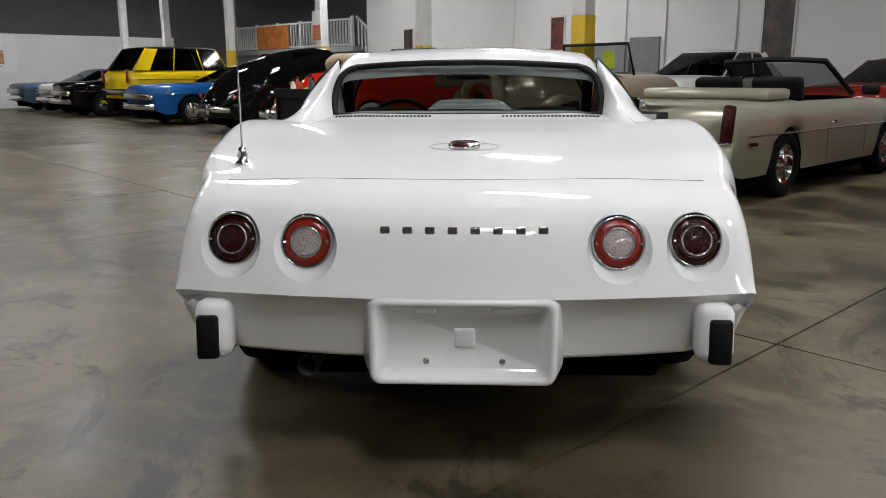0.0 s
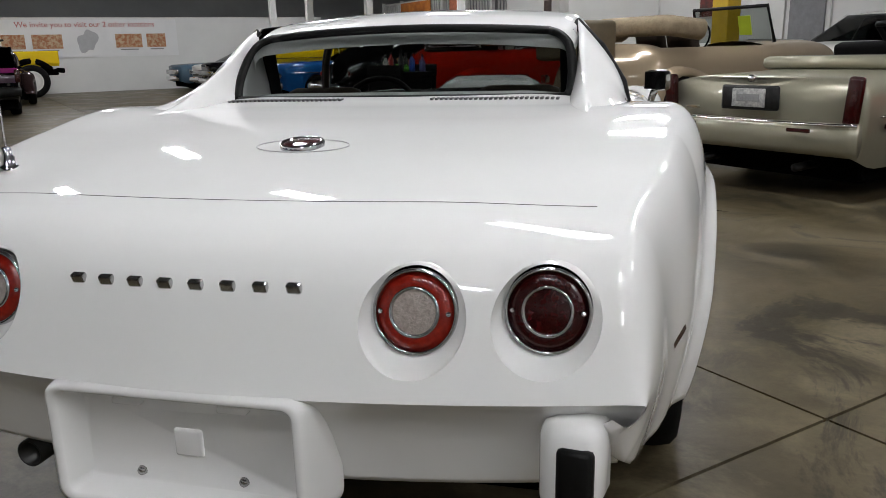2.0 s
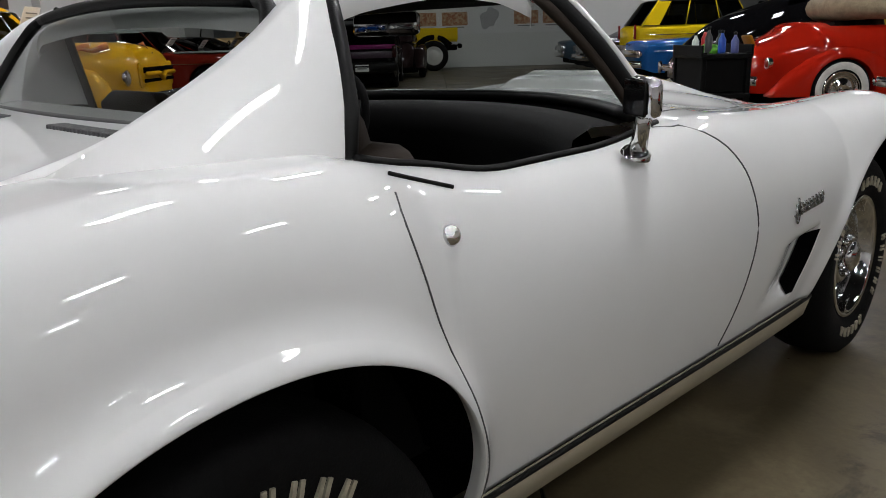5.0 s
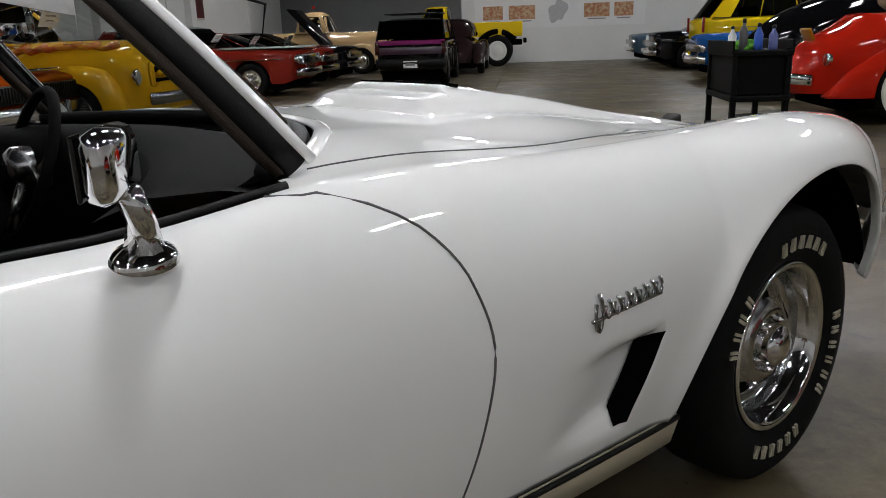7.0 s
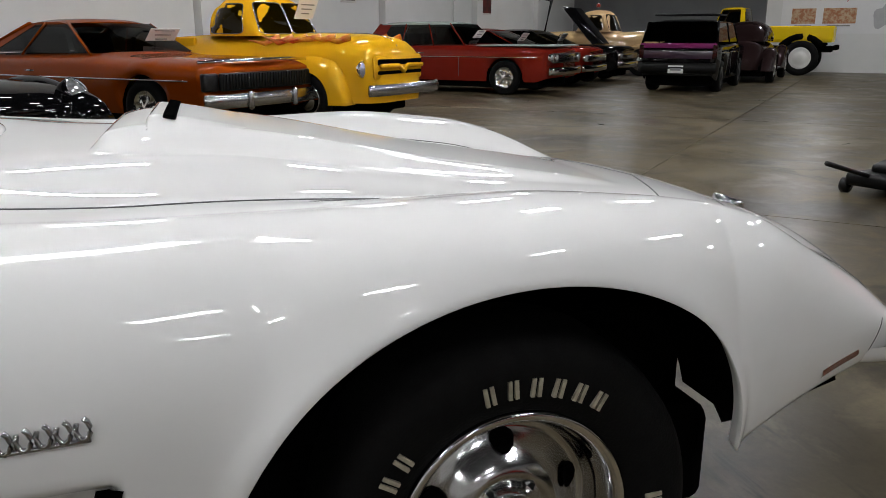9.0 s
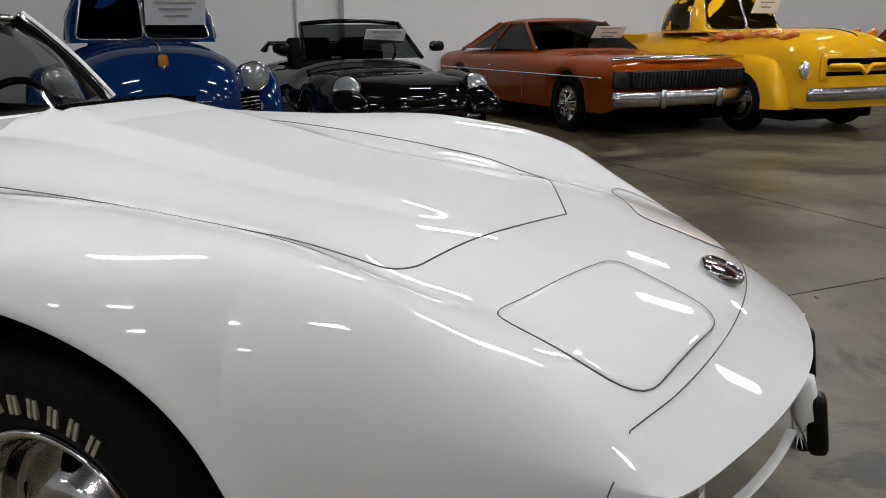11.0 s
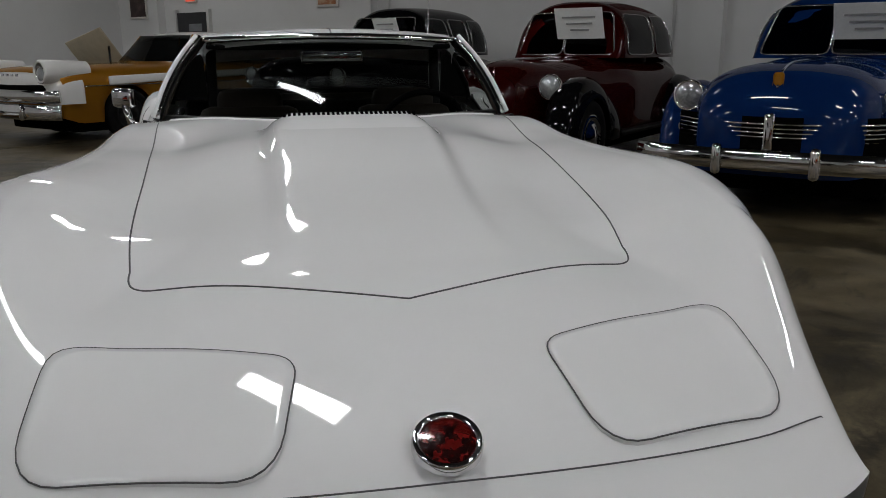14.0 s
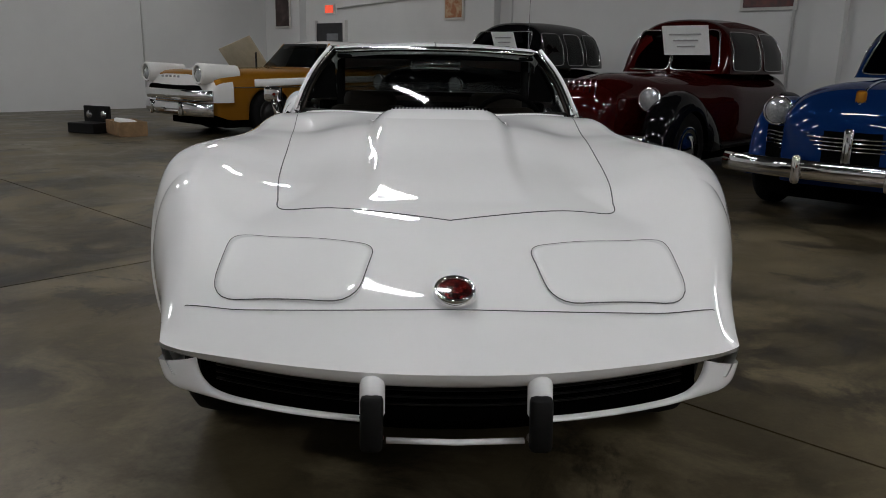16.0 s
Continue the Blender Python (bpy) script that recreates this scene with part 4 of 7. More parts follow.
def rally_wheel(x, y, side):
    """A tyre with raised pale blocks for its lettering, and a five-slot bright rim with a hub cap."""
    ry = 0.338 / 0.355
    squash = Matrix.Diagonal((1, ry, 1)).to_3x3()
    out = Matrix.Rotation(0 if side > 0 else math.pi, 3, "Z")
    at = Vector((x, y, HUB))

    def m(p):
        return at + out @ (squash @ Vector(p))

    def turned(profile, n=64):
        bm = bmesh.new()
        lathe(bm, profile, None, (0, 0, 0), n)
        for v in bm.verts:
            v.co = m(v.co)
        return bm

    tyre = part("wheel", turned([(0.215, -0.17), (0.30, -0.20), (0.338, -0.185), (0.354, -0.14), (0.354, -0.04), (0.345, 0.005), (0.325, 0.022), (0.29, 0.028), (0.25, 0.024), (0.222, 0.012), (0.214, 0.0), (0.205, -0.03)]), RUBBER, coupe, "wide black radial tyre on a bright five-slot rim")
    for start, count in ((76, 6), (150, 4), (338, 6), (262, 6)):
        for k in range(count):
            a0 = radians(start + (count / 2 - k) * 9.0)
            bm = bmesh.new()
            blocks = [(0.0, -0.006, 0.007, 0.032), (0.0, 0.006, 0.007, 0.032)]
            ca, sa = math.cos(a0), math.sin(a0)
            for n_b, (dr, du, wd, ht) in enumerate(blocks):
                r = 0.267 + dr
                corners = []
                for dx in (0.022, 0.0305 + 0.0002 * n_b):
                    for tw, th in ((-wd / 2, -ht / 2), (wd / 2, -ht / 2), (wd / 2, ht / 2), (-wd / 2, ht / 2)):
                        rr, tt = r + th, tw + du
                        corners.append(bm.verts.new(m((dx, rr * ca - tt * sa, rr * sa + tt * ca))))
                bm.faces.new(corners[4:])
                for q in range(4):
                    bm.faces.new([corners[q], corners[(q + 1) % 4], corners[4 + (q + 1) % 4], corners[4 + q]])
            part("raised_block", bm, CREAM, tyre, "worn cream raised block", smooth=False)
    part("trim_ring", turned([(0.206, -0.02), (0.216, 0.004), (0.218, 0.014), (0.210, 0.018), (0.198, 0.010), (0.190, -0.012), (0.184, -0.034), (0.179, -0.04)]), CHROME, tyre, "chrome trim ring")
    part("rim", turned([(0.180, -0.035), (0.174, -0.058), (0.166, -0.068), (0.15, -0.066), (0.128, -0.048), (0.108, -0.028), (0.092, -0.018), (0.08, -0.016), (0.066, -0.024), (0.05, -0.03)], 72), ALLOY, tyre, "bright dished rim")
    for k in range(5):
        a0 = 0.35 + 2 * math.pi * k / 5
        bm = bmesh.new()
        rows = []
        for r, h in ((0.120, -0.034), (0.128, -0.044), (0.140, -0.055), (0.150, -0.061), (0.157, -0.063)):
            half = 0.17 * math.sqrt(max(0.05, 1 - ((r - 0.1385) / 0.0195) ** 2))
            rows.append([m((h + 0.0035, r * math.cos(a0 + q * half), r * math.sin(a0 + q * half))) for q in np.linspace(-1, 1, 9)])
        grid(bm, rows)
        part("rim_slot", bm, UNDER, tyre, "dark slot in the rim")
    for k in range(5):
        a0 = 0.35 + 2 * math.pi * (k + 0.5) / 5
        part("lug_nut", lathe(bmesh.new(), [(0.011, -0.02), (0.011, 0.0), (0.001, 0.008)], out, m((-0.012, 0.068 * math.cos(a0), 0.068 * math.sin(a0))), 8), CHROME, tyre, smooth=False)
    part("hub_cap", turned([(0.055, -0.03), (0.055, 0.004), (0.05, 0.012), (0.04, 0.015), (0.036, 0.02), (0.02, 0.024), (0.001, 0.025)], 32), CHROME, tyre, "round chrome hub cap")
    part("brake_drum", turned([(0.175, -0.10), (0.001, -0.10)], 24), DARK_STEEL, tyre)


for side in (1, -1):
    rally_wheel(0.785 * side, AF, side)
    rally_wheel(0.878 * side, AR, side)

# ---- roof, sails, screens ----
roof_z = keyed([(-0.86, 1.192), (-0.83, 1.217), (-0.78, 1.240), (-0.70, 1.262), (-0.5, 1.284), (-0.3, 1.278), (-0.13, 1.252)])
roof_w = keyed([(-0.86, 0.556), (-0.80, 0.568), (-0.6, 0.570), (-0.35, 0.555), (-0.2, 0.527), (-0.13, 0.502)])
for side in (1, -1):
    bm = bmesh.new()
    rows = []
    for y in np.linspace(-0.86, -0.13, 28):
        row = []
        for q in np.linspace(0, 1, 20):
            x = roof_w(y) * math.sin(q * math.pi / 2) ** 0.9
            row.append(Vector((side * x, y - 0.07 * (x / 0.55) ** 2 * step((y + 0.5) / 0.3), roof_z(y) - 0.03 * (x / roof_w(y)) ** 2 - 0.028 * step((q - 0.72) / 0.28))))
        row.append(Vector((row[-1].x - 0.004 * side, row[-1].y, row[-1].z - 0.03)))
        rows.append(row)
    under = [[p - Vector((0, 0, 0.03)) for p in rows[-1]]]
    grid(bm, [[p - Vector((0, 0, 0.03)) for p in rows[0]]] + rows + under)
    part("roof_panel", bm, WHITE_PAINT, coupe, "white lift-off roof panel")
part("roof_gap", sweep(bmesh.new(), [(0, y, roof_z(y) + 0.0006) for y in np.linspace(-0.5, -0.13, 12)], 0.003, 6), SEAM, coupe)
part("headlining", boxes(((0.98, 0.58, 0.02), (0, -0.46, 1.205)), bevel=0.006), BLACK_VINYL, coupe, "dark headlining", smooth=False)

RIDGE = [keyed(k) for k in ([(0, 0.565), (0.3, 0.585), (0.6, 0.618), (0.85, 0.655), (1, 0.680)], [(0, -0.80), (0.3, -0.955), (0.6, -1.16), (0.85, -1.36), (1, -1.50)], [(0, 1.226), (0.15, 1.194), (0.3, 1.136), (0.6, 1.031), (0.85, 0.955), (1, 0.925)])]
FOOT = [keyed(k) for k in ([(0, 0.735), (0.3, 0.735), (0.6, 0.738), (0.85, 0.731), (1, 0.717)], [(0, -0.905), (0.3, -1.02), (0.6, -1.2), (0.85, -1.38), (1, -1.52)])]
INNER = [keyed(k) for k in ([(0, 0.553), (0.3, 0.559), (0.6, 0.572), (0.85, 0.615), (1, 0.661)], [(0, -0.74), (0.3, -0.97), (0.6, -1.16), (0.85, -1.36), (1, -1.50)])]
for side in (1, -1):
    bm = bmesh.new()
    rows = []
    for t in np.linspace(0, 1, 26):
        r = Vector((RIDGE[0](t), RIDGE[1](t), RIDGE[2](t)))
        fx, fy = FOOT[0](t), FOOT[1](t)
        f = Vector((fx, fy, skin(fy, min(1.0, fx / crest_x(fy))).z - 0.004))
        ix, iy = INNER[0](t), INNER[1](t)
        g = Vector((ix, iy, skin(iy, ix / crest_x(iy)).z - 0.004))
        row = []
        for q in np.linspace(0, 1, 12):
            c = f.lerp(r, q)
            c.x += 0.03 * math.sin(q * math.pi) * (1 - t) - 0.02 * (1 - q) * q * 4 * t
            row.append(c)
        for q in np.linspace(0, 1, 8)[1:]:
            c = r.lerp(g, q)
            c.z += 0.012 * math.sin(q * math.pi)
            c.x += 0.006 * math.sin(q * math.pi)
            row.append(c)
        rows.append([mirrored(p, side) for p in row])
    grid(bm, rows)
    sail = part("sail_panel", bm, WHITE_PAINT, coupe, "white sloping buttress beside the rear window")
    cap = bmesh.new()
    cap.faces.new([cap.verts.new(p + Vector((-0.004 * side, 0.006, -0.004))) for p in rows[0]])
    part("post_trim", cap, BLACK_VINYL, sail, "black inner post trim", smooth=False)
    # black edge of the door window
    bm = sweep(bmesh.new(), [mirrored(Vector(p), side) for p in ((0.735, -0.902, 0.945), (0.715, -0.875, 1.03), (0.645, -0.835, 1.14), (0.562, -0.79, 1.222))], 0.012, 8)
    part("window_seal", bm, BLACK_TRIM, coupe)
    part("sill_seal", sweep(bmesh.new(), [mirrored(skin(y, 1.0), side) + Vector((-0.012 * side, 0, 0.003)) for y in np.linspace(-0.9, -0.01, 30)], 0.007, 8), BLACK_TRIM, coupe, "black window seal along the door top")
    # windscreen pillar: bright trim outside, dark inside
    foot, head = Vector((0.662, 0.035, 0.945)), Vector((0.512, -0.19, 1.238))
    pts = [mirrored(foot.lerp(head, t) + Vector((0.018, -0.01, 0.012)) * math.sin(t * math.pi), side) for t in np.linspace(0, 1, 9)]
    pillar = part("windscreen_pillar", sweep(bmesh.new(), pts, 0.02, 10, 0.8), BLACK_TRIM, coupe, "dark windscreen pillar")
    part("pillar_trim", sweep(bmesh.new(), [p + Vector((-0.004 * side, 0.020, 0.006)) for p in pts], 0.009, 8), CHROME, pillar, "bright pillar trim")
    # white rod beside the trim paints in the chrome's bright reflection
    part("pillar_glint", sweep(bmesh.new(), [p + Vector((0.010 * side, 0.022, 0.010)) for p in pts], 0.009, 8), WHITE_PAINT, pillar, "white strip painted in for the pillar chrome's bright reflection")
    part("pillar_lining", sweep(bmesh.new(), [p + Vector((-0.012 * side, -0.018, -0.006)) for p in pts], 0.014, 8), SADDLE, pillar)

header = [Vector((x, -0.125 - 0.07 * (x / 0.52) ** 2, 1.252 - 0.018 * (x / 0.52) ** 2)) for x in np.linspace(-0.515, 0.515, 21)]
part("header_trim", sweep(bmesh.new(), [p + Vector((0, 0.012, -0.008)) for p in header], 0.013, 8), CHROME, coupe, "bright header trim over the windscreen")
foot_arc = [Vector((x, screen_line(x) - 0.045, 0.942 + 0.006 * (1 - (x / 0.645) ** 2))) for x in np.linspace(-0.645, 0.645, 21)]
bm = bmesh.new()
rows = []
for t in np.linspace(0, 1, 12):
    rows.append([foot_arc[k].lerp(header[k] + Vector((0, 0.006, -0.012)), t) + Vector((0, 0.035, 0.02)) * math.sin(t * math.pi) for k in range(21)])
grid(bm, rows)
screen = part("windscreen", bm, CLEAR_GLASS, coupe, "clear curved windscreen")
screen.visible_shadow = False
edge_line = [on_top(x, screen_line(x) + 0.004, -0.003) for x in np.linspace(-0.60, 0.60, 41)]
part("cowl_edge", sweep(bmesh.new(), edge_line, 0.008, 10, 2.2), WHITE_PAINT, coupe, "white rolled rear edge of the bonnet")
part("screen_seal", sweep(bmesh.new(), [p + Vector((0, 0.004, 0.0)) for p in foot_arc], 0.016, 8), BLACK_TRIM, coupe)
bm = bmesh.new()
grid(bm, [[Vector((x, screen_line(x) + d, 0.925 + 0.006 * k)) for x in np.linspace(-0.64, 0.64, 25)] for k, d in enumerate((-0.10, 0.0, 0.04))])
part("wiper_well", bm, UNDER, coupe)
# back window, upright between the sails
bw = [keyed(k) for k in ([(0, 0.548), (0.08, 0.560), (0.3, 0.564), (0.7, 0.552), (0.85, 0.535), (0.94, 0.514), (1, 0.478)], [(0, -1.0), (1, -0.862)], [(0, 0.993), (1, 1.193)])]
bm = bmesh.new()
rows = []
for t in (0, 0.04, 0.08, 0.2, 0.35, 0.5, 0.65, 0.78, 0.86, 0.92, 0.96, 1.0):
    w = bw[0](t)
    rows.append([Vector((w * s, bw[1](t) - 0.03 * (1 - s * s), bw[2](t) + 0.018 * (1 - s * s) * t)) for s in np.linspace(-1, 1, 21)])
grid(bm, rows)
back = part("back_window", bm, BACK_GLASS, coupe, "dark tinted upright back window")
back.visible_shadow = False
frame_pts = [r[0] for r in rows] + rows[-1] + [r[-1] for r in rows[::-1]]
part("window_frame", sweep(bmesh.new(), frame_pts + rows[0][::-1], 0.013, 8, 1.2), BLACK_TRIM, back, "black rubber window frame")

# ---- mirror, aerial, cabin ----
bm = bmesh.new()
lathe(bm, [(0.001, 0.010), (0.016, 0.009), (0.026, 0.003), (0.029, -0.006)], Vector((0.5, 0, 1)).normalized().to_track_quat("X", "Z").to_matrix(), (0.803, -0.235, 0.898), 24)
for v in bm.verts:
    v.co.y = -0.235 + (v.co.y + 0.235) * 1.35
mirror = part("door_mirror", bm, CHROME, coupe, "chrome door mirror on a slim stalk")
part("stalk", sweep(bmesh.new(), [(0.803, -0.235, 0.90), (0.812, -0.236, 0.94), (0.824, -0.252, 0.978)], [0.016, 0.011, 0.012], 10, 1.5), CHROME, mirror)
bm = box(bmesh.new(), (0.105, 0.036, 0.078), (0.832, -0.265, 1.008), Matrix.Rotation(radians(-34), 3, "Z"), 0.017)
head_m = part("mirror_head", bm, CHROME, mirror, "rounded chrome mirror head")
# mirror glass coloured near black, with its dark reflection painted in
part("mirror_glass", box(bmesh.new(), (0.092, 0.006, 0.066), (0.8212, -0.2812, 1.008), Matrix.Rotation(radians(-34), 3, "Z"), 0.002), mat("mirror_glass_dark_reflection", (0.03, 0.03, 0.03), rough=0.05, metal=0.7, vary=0.1), mirror, smooth=False)
aerial = part("aerial", lathe(bmesh.new(), [(0.026, 0.0), (0.024, 0.008), (0.016, 0.014), (0.017, 0.03), (0.012, 0.036), (0.012, 0.05), (0.006, 0.054), (0.001, 0.055)], Vector((0, 0, 1)).to_track_quat("X", "Z").to_matrix(), (-0.694, -1.884, top_at(-0.694, -1.884).z - 0.004), 20), CHROME, coupe, "slim radio aerial on a chrome foot")
part("mast", sweep(bmesh.new(), [(-0.694, -1.884, 0.91), (-0.695, -1.879, 1.27), (-0.696, -1.874, 1.66)], [0.0032, 0.0022, 0.0014], 6), DULL_CHROME, aerial)

bm = boxes(((1.36, 1.5, 0.04), (0, -0.2, 0.42)), ((0.05, 1.1, 0.46), (0.70, -0.35, 0.66)), ((0.05, 1.1, 0.46), (-0.70, -0.35, 0.66)), ((1.36, 0.05, 0.5), (0, -0.97, 0.70)), ((0.26, 1.0, 0.22), (0, -0.2, 0.55)), bevel=0.015)
part("cabin_lining", bm, BLACK_VINYL, coupe, "black cabin lining", smooth=False)
dash = bmesh.new()
rows = []
for y, z in ((0.26, 0.92), (0.17, 0.94), (0.07, 0.945), (0.0, 0.925), (-0.02, 0.87), (0.04, 0.62)):
    rows.append([Vector((x, y - 0.22 * (x / 0.62) ** 2, z - 0.01 * (x / 0.62) ** 2)) for x in np.linspace(-0.66, 0.66, 23)])
grid(dash, rows)
part("dashboard", dash, BLACK_VINYL, coupe, "black padded dashboard")
for side in (1, -1):
    bm = bmesh.new()
    box(bm, (0.46, 0.50, 0.14), (0.36 * side, -0.28, 0.50), None, 0.05)
    box(bm, (0.46, 0.14, 0.52), (0.36 * side, -0.60, 0.69), Matrix.Rotation(radians(18), 3, "X"), 0.055)
    box(bm, (0.30, 0.10, 0.14), (0.36 * side, -0.70, 0.95), Matrix.Rotation(radians(18), 3, "X"), 0.045)
    part("seat", bm, SADDLE, coupe, "dark saddle-brown bucket seat")
    part("door_cap", sweep(bmesh.new(), [(0.69 * side, y, 0.882 + 0.02 * ((y + 0.35) / 0.4) ** 2) for y in np.linspace(-0.85, 0.0, 12)], 0.018, 8), BLACK_VINYL, coupe, "black padded door cap")
    part("belt", box(bmesh.new(), (0.045, 0.006, 0.46), (0.53 * side, -0.75, 0.97), Matrix.Rotation(radians(12), 3, "X"), 0.002), BLACK_TRIM, coupe)
wheel_c, wheel_t = Vector((-0.36, -0.115, 0.862)), Matrix.Rotation(radians(-22), 3, "X")
ring = [wheel_c + wheel_t @ Vector((0.178 * math.cos(a), 0, 0.178 * math.sin(a))) for a in np.linspace(0, 2 * math.pi, 37)]
steer = part("steering_wheel", sweep(bmesh.new(), ring, 0.013, 8, ends=False, up=(0.2, 1, 0.3)), BLACK_VINYL, coupe, "black three-spoke steering wheel")
for a in (-10, 190, 270):
    d = wheel_t @ Vector((math.cos(radians(a)), 0, math.sin(radians(a))))
    part("spoke", sweep(bmesh.new(), [wheel_c + d * 0.03, wheel_c + d * 0.172], 0.014, 8, 0.35), DULL_CHROME, steer, "brushed spoke")
part("hub", lathe(bmesh.new(), [(0.001, -0.05), (0.03, -0.048), (0.045, -0.03), (0.045, 0.01)], Vector((0, 1, 0)).to_track_quat("X", "Z").to_matrix(), wheel_c, 24), DULL_CHROME, steer)
part("column", sweep(bmesh.new(), [wheel_c + Vector((0, 0.02, -0.01)), wheel_c + Vector((0, 0.24, -0.11))], 0.035, 12), SADDLE, steer, "brown steering column")
part("cabin_mirror", box(bmesh.new(), (0.25, 0.03, 0.06), (0.0, -0.17, 1.165), None, 0.014), CHROME, coupe, "rear-view mirror under the header")


# ---- the parked cars ----
TALL = 1.02


def loft(bm, ys, top, half, waist, bottom, power=3.0, x0=0.0, n=11, tuck=0.94, bow_front=0.0, bow_back=0.0, caps=True):
    """A closed-sided shell along y: superelliptic sections from a waist height up, straight below."""
    rows = []
    a0, a1 = ys[0], ys[-1]
    for y in ys:
        zt, w, zb = top(y), half(y), bottom(y)
        zw = min(waist(y) if callable(waist) else waist, zt - 0.01)
        zw = max(zw, zb + 0.01)
        zt = max(zt, zw + 0.01)
        side = []
        for k in range(n):
            a = math.pi / 2 * k / (n - 1)
            side.append((w * math.sin(a) ** (2 / power), zw + (zt - zw) * math.cos(a) ** (2 / power)))
        for t in (0.35, 0.7, 1.0):
            side.append((w * (1 - (1 - tuck) * t * t), zw + (zb - zw) * t))
        full = [(-x, z) for x, z in side[:0:-1]] + side
        row = []
        for x, z in full:
            f = step((y - (a1 - 0.55)) / 0.55) * bow_front - step(((a0 + 0.55) - y) / 0.55) * bow_back
            row.append(Vector((x0 + x, y - f * (x / max(w, 0.01)) ** 2, z * TALL)))
        rows.append(row)
    vs = grid(bm, rows)
    if caps:
        bm.faces.new(vs[0])
        bm.faces.new(vs[-1][::-1])
    return bm


def arched(axles, r, base, zc):
    """A lower edge that rises over the wheels."""
    def at(y):
        for a in axles:
            q = (y - a) / r
            if abs(q) < 1:
                return max(base, zc + r * math.sqrt(1 - q * q))
        return base
    return at


def stops(a, b, axles, r, n=46):
    ys = set(np.round(np.linspace(a, b, n), 4))
    for x in axles:
        ys |= {round(x + r * math.sin(q), 4) for q in np.linspace(-math.pi / 2, math.pi / 2, 17) if a < x + r * math.sin(q) < b}
    return sorted(ys)


WHITEWALL = mat("whitewall_rubber", (0.62, 0.60, 0.55), rough=0.7, vary=0.15, scale=20)


def road_wheel(root, x, y, r, width, rim_mat, style="disc", wall=None):
    side = 1 if x > 0 else -1
    out = Matrix.Rotation(0 if side > 0 else math.pi, 3, "Z")

    def turned(profile, n=36):
        bm = lathe(bmesh.new(), profile, None, (0, 0, 0), n)
        for v in bm.verts:
            v.co = Vector((x, y, r * TALL)) + out @ Vector((v.co.x, v.co.y, v.co.z * TALL))
        return bm

    k = r * 0.62
    tyre = part("wheel", turned([(k, -width), (r * 0.9, -width - 0.01), (r, -width * 0.8), (r, -0.03), (r * 0.93, 0.01), (r * 0.78, 0.016), (k, 0.004), (k * 0.95, -0.04)]), RUBBER, root)
    if wall:
        part("white_wall", turned([(r * 0.66, 0.010), (r * 0.72, 0.0185), (r * 0.88, 0.0165), (r * 0.9, 0.010)]), wall, tyre, "white sidewall band")
    if style == "spoke":
        n = 60
        rows = []
        for q, h in ((0.98, -0.01), (0.9, -0.02), (0.7, -0.035), (0.45, -0.02), (0.25, 0.0), (0.02, 0.01)):
            row = []
            for j in range(n):
                a = 2 * math.pi * j / n
                s = 0.5 + 0.5 * math.cos(5 * a)
                dip = 0.05 * (1 - step((s - 0.3) / 0.3)) if 0.3 < q < 0.92 else 0.0
                row.append(Vector((x, y, r * TALL)) + out @ Vector((h - dip, k * q * math.cos(a), k * q * math.sin(a) * TALL)))
            rows.append(row)
        part("rim", grid_mesh(rows), rim_mat, tyre, "bright spoked rim")
    else:
        part("rim", turned([(k, 0.0), (k * 0.92, 0.012), (k * 0.8, -0.01), (k * 0.55, 0.004), (k * 0.42, 0.02), (k * 0.2, 0.03), (0.001, 0.032)]), rim_mat, tyre, "bright wheel disc")
    return tyre


def grid_mesh(rows, closed=True):
    bm = bmesh.new()
    grid(bm, rows, closed=closed)
    return bm


def round_lamp(root, x, y, z, r, glass_mat, name="headlamp", ring=CHROME, face=1, deep=0.05):
    turn = Vector((0, face, 0)).to_track_quat("X", "Z").to_matrix()
    lamp = part(name, lathe(bmesh.new(), [(r * 1.02, -deep), (r * 1.18, -0.01), (r * 1.15, 0.012), (r, 0.014), (r * 0.97, 0.0)], turn, (x, y, z * TALL), 24), ring, root)
    part("lens", lathe(bmesh.new(), [(r * 0.99, 0.004), (r * 0.75, 0.02), (r * 0.4, 0.03), (0.001, 0.033)], turn, (x, y, z * TALL), 24), glass_mat, lamp)
    return lamp


def bumper_bar(root, y, z, half, depth=0.12, h=0.07, material=CHROME, name="bumper", guards=()):
    sgn = 1 if y > 0 else -1
    pts = [Vector((half * s, y - sgn * depth * abs(s) ** 3, z * TALL)) for s in np.linspace(-1, 1, 17)]
    b = part(name, sweep(bmesh.new(), pts, h, 10, 0.45), material, root)
    for g in guards:
        part("overrider", box(bmesh.new(), (0.07, 0.07, 0.22), (g, y + sgn * 0.03, z * TALL), None, 0.03), material, b)
    return b


